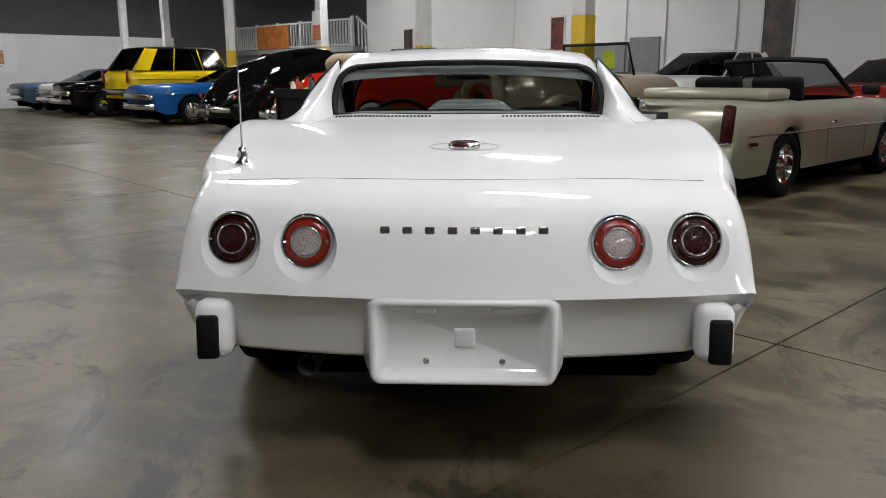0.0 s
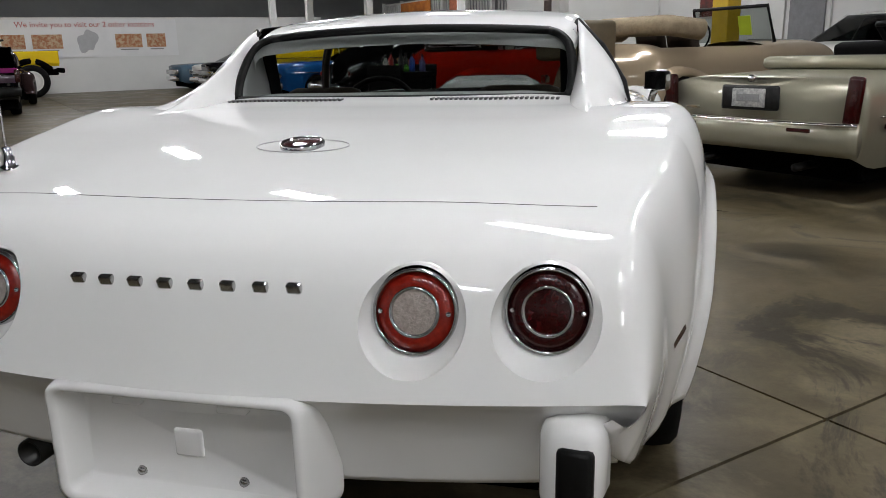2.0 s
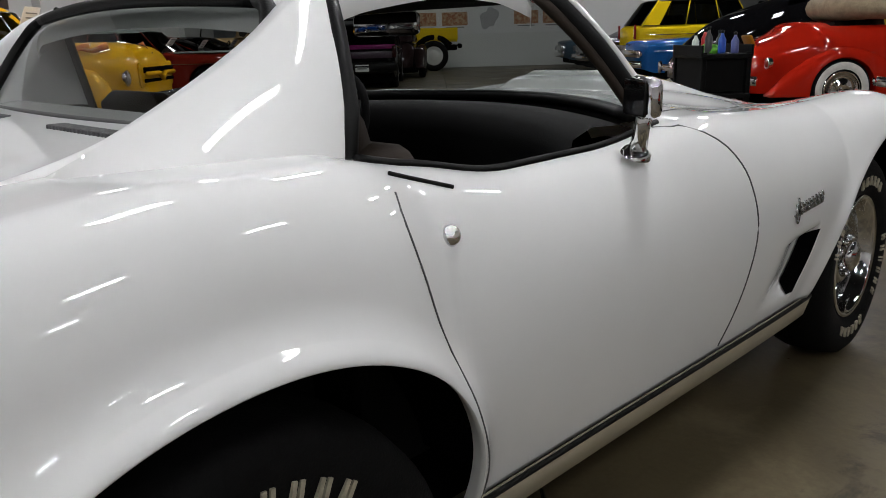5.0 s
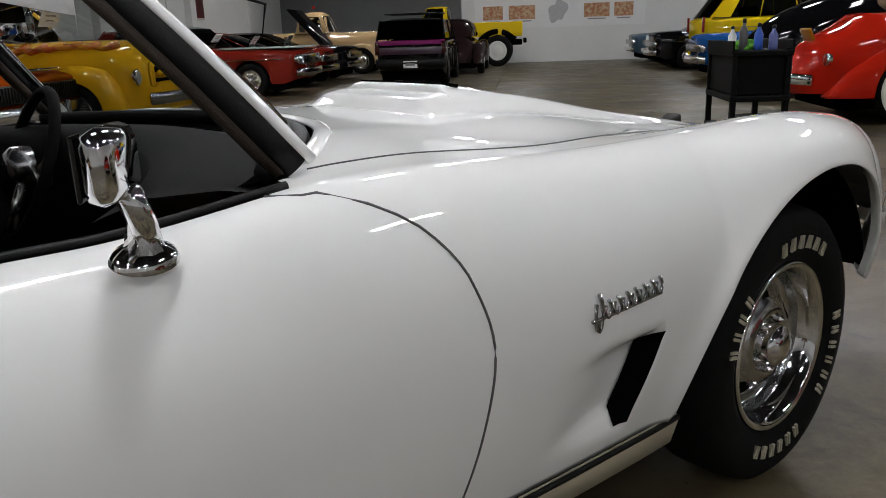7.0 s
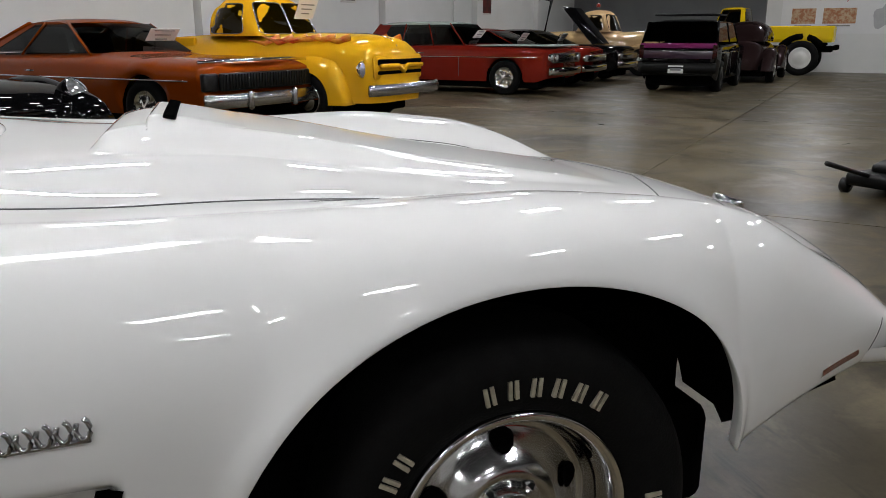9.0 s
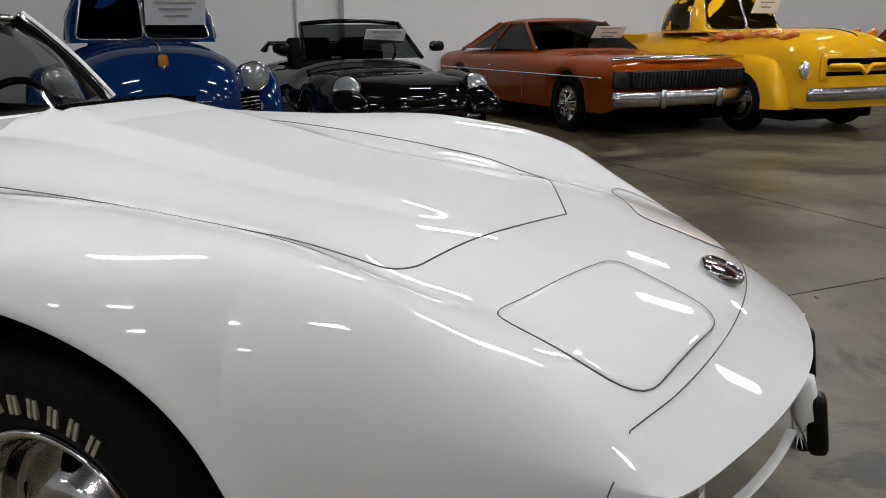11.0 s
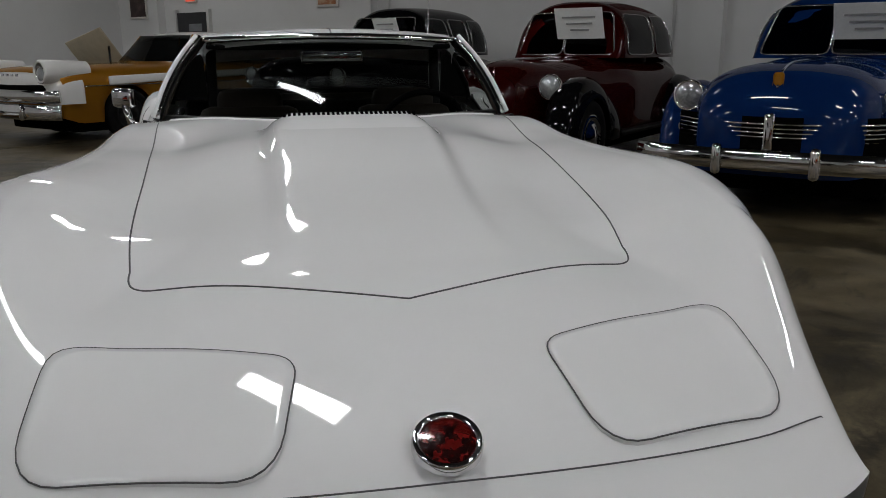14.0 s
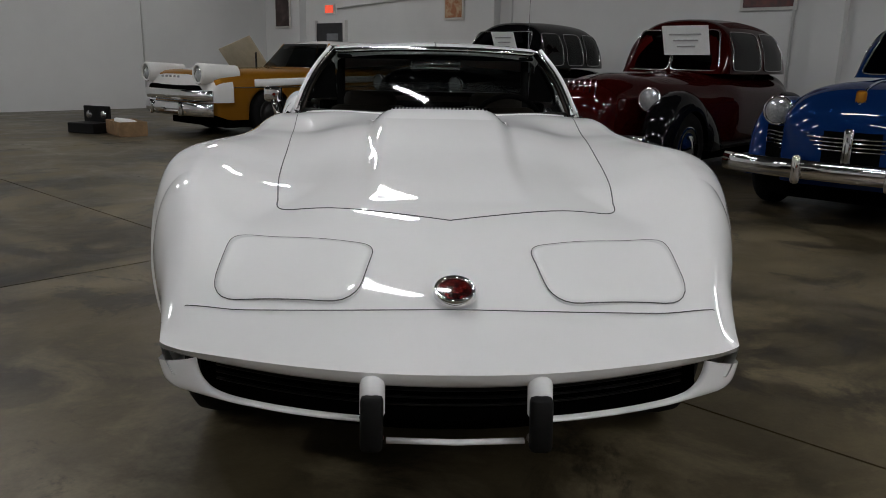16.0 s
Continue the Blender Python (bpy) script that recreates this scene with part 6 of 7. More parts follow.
grid(bm, [[Vector(((0.66 - 0.09 * t) * q, 0.47 - 0.5 * t + 0.08 * (1 - q * q), (0.90 + 0.36 * t) * TALL)) for q in np.linspace(-1, 1, 9)] for t in (0, 0.5, 1)])
part("windscreen", bm, CAR_GLASS, c)
part("folded_hood", box(bmesh.new(), (1.25, 0.5, 0.16), (0, -1.05, 1.0), None, 0.06), BLACK_TRIM, c, "folded black soft top")
bumper_bar(c, 2.12, 0.46, 0.80, 0.40, 0.15, BLACK_PAINT)
part("rear_spoiler", sweep(bmesh.new(), [(-0.68, -1.75, 0.98), (-0.6, -1.82, 1.07), (0.6, -1.82, 1.07), (0.68, -1.75, 0.98)], 0.03, 8, 2.0), BLACK_PAINT, c)

# burnt orange sixties coupe
c = sedan("hardtop_coupe", "burnt orange sixties hardtop coupe with a full-width grille", 6.65, -7.15, 0, ORANGE_PAINT, L=5.3, W=1.98, hood=0.92, deck=0.92, waist=0.66, belt=0.96, roof=1.36, screen=0.65, stop=0.05, back_top=-0.75, back=-1.75, axles=(1.6, -1.42), wheel=0.335, rim=CHROME, style="spoke", power=4.0, nose=0.10, nose_drop=0.08, posts=(0.42,), card=(-0.32, 0.52, 1.13, 40, 0, 0.5, 0.2), wfront=0.96)
part("grille", box(bmesh.new(), (1.5, 0.06, 0.20), (0, 2.62, 0.66), None, 0.02), mat("black_mesh_grille", (0.01, 0.01, 0.01), rough=0.4, metal=0.4, vary=0.4, scale=120), c, "black mesh grille")
for k in range(30):
    part("grille_fin", box(bmesh.new(), (0.008, 0.02, 0.17), (-0.725 + 0.05 * k, 2.655, 0.66)), DARK_STEEL, c, smooth=False)
for s in (1, -1):
    part("lamp_door", box(bmesh.new(), (0.22, 0.08, 0.2), (s * 0.85, 2.56, 0.66), None, 0.02), DARK_STEEL, c)
part("bonnet_lip", sweep(bmesh.new(), [(-0.95, 2.50, 0.88), (-0.5, 2.64, 0.90), (0, 2.67, 0.90), (0.5, 2.64, 0.90), (0.95, 2.50, 0.88)], 0.018, 8), CHROME, c)
bumper_bar(c, 2.72, 0.44, 0.98, 0.12, 0.085, DULL_CHROME, guards=(-0.4, 0.4))

# yellow hot-rod pickup with flames
c = old_car("pickup_truck", "yellow fifties pickup truck with painted flames", 8.5, -6.08, 0, YELLOW_PAINT, L=4.9, W=1.95, hood=1.22, belt=1.22, roof=1.80, screen=0.55, stop=0.25, back_top=-0.45, back=-0.62, axles=(1.5, -1.5), wheel=0.36, tail_low=0.75, body_half=0.84, nose_half=0.66, card=(-0.25, 0.52, 1.55, 25, 0, 0.45, 0.32), posts=(), fend=1.15)
for s in (1, -1):
    round_lamp(c, s * 0.70, 2.28, 0.76, 0.10, LAMP_GLASS)
    bm = bmesh.new()
    for k in range(6):
        y = 2.05 - 0.24 * k
        sweep(bm, [(s * 0.66, y, 1.20 * TALL - 0.02), (s * (0.68 + 0.02 * k), y - 0.2, 1.12 * TALL + 0.03 * math.sin(k)), (s * (0.70 + 0.02 * k), y - 0.48, 1.16 * TALL + 0.04 * math.sin(k * 2.0))], [0.05, 0.035, 0.004], 8, 0.5)
    part("flame_stripe", bm, FLAME, c, "red and orange flame painted along the hood")
bm = bmesh.new()
box(bm, (1.25, 0.08, 0.34), (0, 2.40, 0.80), None, 0.06)
part("grille_shell", bm, YELLOW_PAINT, c, "yellow grille shell")
part("grille_mouth", boxes(((1.15, 0.06, 0.08), (0, 2.43, 0.87)), ((1.15, 0.06, 0.05), (0, 2.43, 0.73)), bevel=0.015), UNDER, c, smooth=False)
part("grille_bar", sweep(bmesh.new(), [(-0.55, 2.47, 0.82), (-0.12, 2.49, 0.82), (0, 2.50, 0.74), (0.12, 2.49, 0.82), (0.55, 2.47, 0.82)], 0.032, 8), YELLOW_PAINT, c)
bumper_bar(c, 2.62, 0.50, 0.92, 0.10, 0.08, DULL_CHROME)
c.matrix_basis = c.matrix_basis @ Matrix.Scale(0.96, 4)
part("load_bed", boxes(((1.5, 1.8, 0.06), (0, -1.6, 0.72)), ((0.06, 1.8, 0.48), (0.75, -1.6, 0.96)), ((0.06, 1.8, 0.48), (-0.75, -1.6, 0.96)), ((1.5, 0.06, 0.48), (0, -2.48, 0.96)), bevel=0.02), YELLOW_PAINT, c, smooth=False)

# red and pale wagon
c = sedan("station_wagon", "dark red sixties station wagon with a pale green roof", 15.15, -6.35, 0, DARK_RED_PAINT, L=5.3, W=1.95, hood=0.98, deck=0.98, waist=0.74, belt=1.0, roof=1.46, screen=0.70, stop=0.25, back_top=-1.55, back=-1.9, axles=(1.62, -1.4), wheel=0.34, rim=CHROME, style="spoke", posts=(0.38, 0.7), roof_mat=PALE_GREEN, card=(0.25, 0.62, 1.16, 40, 0, 0.4, 0.2))
part("hood_top", loft(bmesh.new(), list(np.linspace(0.95, 2.6, 12)), lambda y: 0.99, lambda y: 0.86, 0.96, lambda y: 0.95, 4.0), PALE_GREEN, c, "pale green bonnet")
part("grille", box(bmesh.new(), (1.6, 0.05, 0.2), (0, 2.63, 0.74), None, 0.02), DULL_CHROME, c)
for s in (1, -1):
    round_lamp(c, s * 0.66, 2.66, 0.74, 0.07, LAMP_GLASS)
    round_lamp(c, s * 0.84, 2.62, 0.74, 0.07, LAMP_GLASS)
bumper_bar(c, 2.74, 0.48, 0.95, 0.12, 0.08)


def plain_row_car(name, label, u, v, face, paint_mat, **kw):
    """A sixties car with paired lamps, grille and bright bumpers at both ends."""
    q = sedan(name, label, u, v, face, paint_mat, **kw)
    b = q["length"] / 2
    part("grille", box(bmesh.new(), (1.45, 0.05, 0.16), (0, b - 0.005, 0.66 * TALL), None, 0.02), DULL_CHROME, q)
    for s in (1, -1):
        for x in (0.58, 0.76):
            round_lamp(q, s * x, b - 0.03, 0.66, 0.07, LAMP_GLASS)
        part("tail_lamp", box(bmesh.new(), (0.3, 0.05, 0.12), (s * 0.66, -b + 0.02, 0.74 * TALL), None, 0.02), RED_LENS, q)
    bumper_bar(q, b + 0.08, 0.44, 0.93, 0.12, 0.08)
    bumper_bar(q, -b - 0.07, 0.46, 0.92, 0.12, 0.08)
    return q


plain_row_car("muscle_car", "dark red sixties coupe beside the wagon", 18.0, -6.4, 0, DARK_RED_PAINT, L=4.9, W=1.9, roof=1.34, card=(0.2, 0.5, 1.10, 40))
plain_row_car("muscle_car", "black sixties coupe with a raised bonnet", 20.6, -6.3, 0, BLACK_PAINT, L=4.9, W=1.9, roof=1.34, card=(0.2, 0.5, 1.10, 40))
raised = thing("raised_bonnet", "open dark bonnet propped over its engine bay", "bonnet", put(20.6, -6.3, 0))
part("lid", box(bmesh.new(), (1.5, 1.3, 0.04), (0, 1.2, 1.45), Matrix.Rotation(radians(-48), 3, "X"), 0.015), BLACK_PAINT, raised)
part("prop", sweep(bmesh.new(), [(0.6, 1.9, 0.98), (0.6, 1.25, 1.5)], 0.012), DULL_CHROME, raised)

# sand-coloured breakdown truck
c = old_car("tow_truck", "sand-coloured forties breakdown truck with a crane post", 24.5, -6.0, 0, SAND_PAINT, L=5.4, W=2.0, hood=1.28, belt=1.32, roof=1.95, screen=0.65, stop=0.4, back_top=-0.35, back=-0.55, axles=(1.7, -1.7), wheel=0.40, tail_low=0.9, body_half=0.84, nose_half=0.5, posts=())
part("crane_post", sweep(bmesh.new(), [(0, -1.9, 0.9), (0, -1.6, 2.3), (0, -2.6, 2.6)], 0.06), BLACK_TRIM, c)
part("beacon", lathe(bmesh.new(), [(0.06, 0), (0.06, 0.08), (0.001, 0.12)], Vector((0, 0, 1)).to_track_quat("X", "Z").to_matrix(), (0, 0.0, 2.08), 14), RED_LENS, c, "red roof beacon")
bumper_bar(c, 2.8, 0.55, 0.9, 0.05, 0.09)

# dark sport utility seen from behind
c = sedan("sport_utility", "dark two-door sport utility with a magenta waist stripe", 18.6, -1.72, 90, BLACK_PAINT, L=4.3, W=1.66, hood=1.02, deck=1.02, waist=0.82, belt=1.06, roof=1.50, screen=0.75, stop=0.35, back_top=-1.85, back=-2.1, axles=(1.3, -1.25), wheel=0.33, rim=DARK_STEEL, power=6.0, nose=0.04, tail=0.03, posts=(0.55,), half_cab=0.95, top_cab=0.86, glass_mat=glass("black_privacy_glass", (0.03, 0.03, 0.03)))
part("tail_stripe", box(bmesh.new(), (1.58, 0.02, 0.10), (0, -2.155, 0.98), None, 0.008), PURPLE, c, "magenta tailgate stripe")
part("tail_panel", box(bmesh.new(), (1.56, 0.02, 0.16), (0, -2.155, 0.80), None, 0.008), mat("dark_purple_paint", (0.03, 0.008, 0.03), rough=0.3, vary=0.2, coat=1.0), c)
for s in (1, -1):
    part("tail_lamp", box(bmesh.new(), (0.1, 0.05, 0.28), (s * 0.76, -2.15, 0.86), None, 0.015), DARK_LENS, c)
part("number_plate", box(bmesh.new(), (0.32, 0.012, 0.16), (0, -2.24, 0.50), None, 0.004), PAPER, c, "pale number plate")
part("plate_bar", boxes(((0.22, 0.006, 0.05), (0, -2.25, 0.50))), INK, c, smooth=False)
bumper_bar(c, -2.2, 0.52, 0.8, 0.06, 0.11, BLACK_TRIM)
part("roof_rack", sweep(bmesh.new(), [(-0.62, -1.7, 1.62), (-0.62, -0.2, 1.64), (0.62, -0.2, 1.64), (0.62, -1.7, 1.62), (-0.62, -1.7, 1.62)], 0.018), BLACK_TRIM, c)
c = old_car("vintage_sedan", "dark brown vintage sedan parked past the sport utility", 23.3, -1.15, 90, BROWN_PAINT, L=4.4, W=1.7, hood=1.05, belt=1.06, roof=1.55, posts=(), wheel=0.36)

# tall yellow flatbed truck against the partition
c = thing("flatbed_truck", "tall yellow off-road pickup truck with big tyres", "truck", put(27.2, -1.5, 180), "cars parked in the hall")
bm = loft(bmesh.new(), list(np.linspace(0.2, 2.3, 16)), keyed([(0.2, 1.5), (1.2, 1.5), (1.6, 1.42), (2.3, 1.38)]), lambda y: 0.85, 1.3, lambda y: 0.85, 6.0)
part("cab", bm, LEMON, c)
cabin(c, LEMON, 1.48, 2.05, 1.25, 1.0, 0.3, 0.22, 0.82, 0.74, (), CAR_GLASS)
part("bed", boxes(((1.8, 2.3, 0.1), (0, -1.15, 1.05)), ((0.08, 2.3, 0.42), (0.88, -1.15, 1.28)), ((0.08, 2.3, 0.42), (-0.88, -1.15, 1.28)), ((1.8, 0.08, 0.42), (0, -2.28, 1.28)), bevel=0.02), LEMON, c, smooth=False)
part("chassis", boxes(((0.9, 4.6, 0.2), (0, 0, 0.8)), ((1.7, 0.12, 0.16), (0, -2.4, 0.85)), bevel=0.03), UNDER, c, smooth=False)
for y in (1.5, -1.45):
    for s in (1, -1):
        road_wheel(c, s * 0.98, y, 0.52, 0.3, CREAM_PAINT)
        part("mudguard", sweep(bmesh.new(), [(s * 0.85, y + 0.66 * math.cos(a), 0.58 + 0.6 * math.sin(a)) for a in np.linspace(0.5, 2.64, 9)], 0.12, 8, 1.0, up=(0, 1, 0)), UNDER, c)

# gold and white fifties sedan with its bonnet raised
c = sedan("fifties_sedan", "gold and white fifties sedan with a heavy chrome front", -8.75, -6.0, 0, GOLD_PAINT, L=5.3, W=1.96, hood=1.02, deck=1.0, waist=0.74, belt=1.04, roof=1.48, screen=0.55, stop=0.2, back_top=-1.35, back=-1.85, axles=(1.58, -1.5), wheel=0.345, rim=DARK_STEEL, roof_mat=CREAM_PAINT, posts=(0.5,), wall=None, nose=0.10, wfront=0.97, glass_mat=CAR_GLASS)
part("front_cap", loft(bmesh.new(), list(np.linspace(2.28, 2.74, 16)), keyed([(2.28, 1.0), (2.5, 0.97), (2.66, 0.90), (2.74, 0.76)]), keyed([(2.28, 0.985), (2.6, 0.965), (2.74, 0.88)]), 0.70, lambda y: 0.52, 2.8, tuck=1.0, bow_front=0.08), CREAM_PAINT, c, "white front cap")
for s in (1, -1):
    part("lamp_pod", lathe(bmesh.new(), [(0.13, -0.6), (0.15, -0.2), (0.155, 0.02), (0.13, 0.05), (0.115, 0.03)], Vector((0, 1, 0)).to_track_quat("X", "Z").to_matrix(), (s * 0.80, 2.72, 0.95), 24), CREAM_PAINT, c)
    round_lamp(c, s * 0.80, 2.74, 0.895, 0.10, LAMP_GLASS)
    part("white_flash", sweep(bmesh.new(), [(s * 0.985, 1.9, 0.82), (s * 0.985, 0.4, 0.86), (s * 0.985, -1.8, 0.90)], [0.06, 0.055, 0.05], 8, 0.25), CREAM_PAINT, c, "white side flash")
part("bonnet_badge", boxes(*[((0.05, 0.02, 0.03), (-0.24 + 0.12 * k, 2.76, 0.90)) for k in range(5)], bevel=0.004), DULL_CHROME, c, smooth=False)
part("grille_mouth", box(bmesh.new(), (1.5, 0.12, 0.24), (0, 2.70, 0.66), None, 0.05), UNDER, c)
for k in range(2):
    bumper_bar(c, 2.84, 0.62 - 0.2 * k, 1.0, 0.2, 0.085 + 0.02 * k, CHROME, "bumper", (-0.45, 0.45) if k else ())
lid = thing("hood_prop_board", "pale board and raised panel propped behind a sedan", "panel", put(-10.5, -5.25, 0))
part("board", box(bmesh.new(), (1.3, 0.03, 0.6), (0, -0.4, 1.22), Matrix.Rotation(radians(-30), 3, "X") @ Matrix.Rotation(radians(12), 3, "Y"), 0.008), mat("pale_board", (0.5, 0.44, 0.32), rough=0.7, vary=0.15, scale=4), lid)
part("prop", sweep(bmesh.new(), [(-0.6, -0.3, 0.0), (-0.6, -0.3, 1.3)], 0.02), DULL_CHROME, lid)
part("rail", sweep(bmesh.new(), [(-0.9, 0.1, 0.98), (0.9, 0.1, 1.0)], 0.025), DULL_CHROME, lid)

# black and maroon thirties sedans
c = old_car("vintage_sedan", "black forties four-door sedan with a rounded roof", -4.87, -6.7, 0, BLACK_PAINT, L=4.9, W=1.85, hood=1.12, belt=1.14, roof=1.76, screen=0.5, back_top=-1.45, posts=(0.35, 0.68), card=(-0.3, 0.42, 1.42, 25, 0, 0.4, 0.3), body_half=0.8)
for s in (1, -1):
    round_lamp(c, s * 0.72, 2.02, 0.88, 0.10, LAMP_GLASS)
bumper_bar(c, 2.55, 0.48, 0.9, 0.12, 0.07, guards=(-0.3, 0.3))
c = old_car("vintage_sedan", "maroon thirties two-door sedan with black wings", -1.85, -6.25, 0, MAROON_PAINT, wing_mat=BLACK_PAINT, L=4.6, W=1.80, hood=1.08, belt=1.12, roof=1.72, screen=0.35, stop=0.12, back_top=-1.4, back=-1.85, posts=(0.5,), card=(-0.22, 0.32, 1.42, 20, 0, 0.56, 0.34), body_half=0.80, nose_half=0.34)
for s in (1, -1):
    round_lamp(c, s * 0.60, 1.86, 0.84, 0.105, LAMP_GLASS)
for k in range(7):
    part("grille_bar", sweep(bmesh.new(), [(-0.2 + 0.066 * k, 2.27, 0.5), (-0.2 + 0.066 * k, 2.22, 1.05)], 0.008, 6), CHROME, c)
bumper_bar(c, 2.45, 0.48, 0.85, 0.10, 0.055)

# champagne convertible, tail to the aisle
c = sedan("convertible", "champagne-coloured open convertible with tall narrow tail lamps", 1.0, 5.65, 0, SAGE_PAINT, L=5.2, W=1.92, hood=0.95, deck=0.97, waist=0.66, belt=0.98, screen=0.75, stop=0.2, back_top=-0.7, back=-1.1, axles=(1.55, -1.35), wheel=0.335, rim=ALLOY, style="spoke", power=5.0, nose=0.1, tail=0.06, tail_drop=0.03, top=False, wback=0.97, seats=BLACK_VINYL)
for s in (1, -1):
    part("tail_lamp", box(bmesh.new(), (0.11, 0.08, 0.36), (s * 0.885, -2.585, 0.80), Matrix.Rotation(radians(4 * s), 3, "Y"), 0.025), DARK_LENS, c, "tall narrow red tail lamp")
    part("screen_post", sweep(bmesh.new(), [(s * 0.72, 0.78, 1.02), (s * 0.62, 0.15, 1.40)], 0.03, 8), BLACK_TRIM, c)
    part("side_mirror", box(bmesh.new(), (0.2, 0.1, 0.13), (s * 0.98, 0.62, 1.08), None, 0.04), BLACK_TRIM, c)
    part("marker", box(bmesh.new(), (0.02, 0.16, 0.035), (s * 0.963, -2.2, 0.60), None, 0.006), DARK_LENS, c)
    part("exhaust", sweep(bmesh.new(), [(s * 0.45, -2.3, 0.27), (s * 0.45, -2.6, 0.26)], 0.035), DARK_STEEL, c)
part("screen_head", sweep(bmesh.new(), [(0.63 * q, 0.15 + 0.07 * (1 - q * q), 1.40 + 0.03 * (1 - q * q)) for q in np.linspace(-1, 1, 11)], 0.032, 8), BLACK_TRIM, c)
bm = bmesh.new()
grid(bm, [[Vector(((0.70 - 0.08 * t) * q, 0.78 - 0.6 * t + 0.08 * (1 - q * q), 1.02 + 0.37 * t)) for q in np.linspace(-1, 1, 9)] for t in (0, 0.5, 1)])
part("windscreen", bm, CLEAR_GLASS, c)
part("folded_top", box(bmesh.new(), (1.5, 0.55, 0.12), (0, -1.25, 1.05), None, 0.05), SAGE_PAINT, c, "champagne cover over the folded top")
part("plate_frame", box(bmesh.new(), (0.56, 0.03, 0.2), (0, -2.622, 0.80), None, 0.02), DARK_STEEL, c, "dark number plate recess")
part("number_plate", box(bmesh.new(), (0.32, 0.012, 0.15), (0, -2.642, 0.80), None, 0.003), mat("pale_plate", (0.5, 0.5, 0.48), rough=0.4, alt=(0.25, 0.25, 0.25), scale=30), c, "pale number plate")
part("plate_bar", boxes(((0.22, 0.006, 0.06), (0, -2.651, 0.80))), INK, c, smooth=False)
part("boot_badge", lathe(bmesh.new(), [(0.03, 0), (0.03, 0.012), (0.001, 0.016)], Vector((0, -1, 0)).to_track_quat("X", "Z").to_matrix(), (0, -2.615, 0.955), 16), CHROME, c)
part("maker_bar", boxes(((0.16, 0.008, 0.02), (-0.6, -2.618, 0.70))), DULL_CHROME, c, smooth=False)
bumper_bar(c, -2.66, 0.50, 0.96, 0.06, 0.13, SAGE_PAINT)
part("bumper_strip", sweep(bmesh.new(), [Vector((0.965 * s, -2.735 + 0.09 * abs(s) ** 3, 0.625)) for s in np.linspace(-1, 1, 17)], 0.014, 8), CHROME, c, "chrome strip along the bumper")
part("reflector", boxes(((0.2, 0.012, 0.03), (0.55, -2.742, 0.575)), ((0.2, 0.012, 0.03), (-0.55, -2.742, 0.575)), bevel=0.003), DARK_LENS, c, smooth=False)

c.matrix_basis = c.matrix_basis @ Matrix.Scale(0.92, 4)

# tan thirties roadster with trunk and spare wheel
c = old_car("vintage_roadster", "tan thirties open tourer with a trunk and spare wheel behind", 4.6, 6.95, 0, TAN_PAINT, L=5.0, W=1.86, hood=1.15, belt=1.15, roof=1.6, screen=0.55, tail_low=0.75, top=False, wall=WHITEWALL, body_half=0.82, nose_half=0.36, wheel=0.38, fend=1.25)
spare = part("spare_wheel", lathe(bmesh.new(), [(0.20, -0.08), (0.31, -0.09), (0.36, -0.05), (0.375, 0.0), (0.36, 0.05), (0.31, 0.085), (0.22, 0.08), (0.20, 0.0)], Vector((0.12, -1, 0.1)).normalized().to_track_quat("X", "Z").to_matrix(), (0.46, -2.62, 0.84), 40), TAN_PAINT, c, "tan covered spare wheel")
part("spare_disc", lathe(bmesh.new(), [(0.22, 0.05), (0.15, 0.04), (0.08, 0.085), (0.001, 0.1)], Vector((0.12, -1, 0.1)).normalized().to_track_quat("X", "Z").to_matrix(), (0.46, -2.62, 0.84), 32), DARK_RED_PAINT, spare, "dark red wheel disc")
part("spare_hub", lathe(bmesh.new(), [(0.10, 0.085), (0.09, 0.115), (0.001, 0.125)], Vector((0.12, -1, 0.1)).normalized().to_track_quat("X", "Z").to_matrix(), (0.46, -2.62, 0.84), 24), CHROME, spare)
part("trunk", box(bmesh.new(), (0.95, 0.5, 0.46), (0.0, -2.40, 1.22), None, 0.05), mat("olive_brown_trunk", (0.14, 0.105, 0.06), rough=0.6, vary=0.2, scale=10), c, "olive-brown luggage trunk")
part("folded_top", sweep(bmesh.new(), [(-0.72, -1.0, 1.32), (-0.55, -1.4, 1.38), (0.55, -1.4, 1.38), (0.72, -1.0, 1.32)], 0.13, 10, 1.3), TAN_CLOTH, c, "folded tan canvas top")
bm = bmesh.new()
sweep(bm, [(-0.66, 0.5, 1.15), (-0.62, 0.36, 1.62), (0.62, 0.36, 1.62), (0.66, 0.5, 1.15)], 0.025, 8)
part("screen_frame", bm, BLACK_TRIM, c)
bm = bmesh.new()
grid(bm, [[Vector((0.62 * q, 0.5 - 0.14 * t, 1.16 + 0.45 * t)) for q in (-1, 0, 1)] for t in (0, 1)])
part("windscreen", bm, CLEAR_GLASS, c)
part("green_card", box(bmesh.new(), (0.2, 0.01, 0.26), (0.25, 0.40, 1.38), Matrix.Rotation(radians(15), 3, "X")), mat("lime_card", (0.45, 0.55, 0.02), rough=0.7, vary=0.1), c, "lime green card", smooth=False)
bumper_bar(c, -2.72, 0.60, 0.86, 0.08, 0.05, guards=())
for s in (1, -1):
    round_lamp(c, s * 0.62, -2.38, 0.74, 0.05, RED_LENS, "tail_lamp", CHROME, -1)

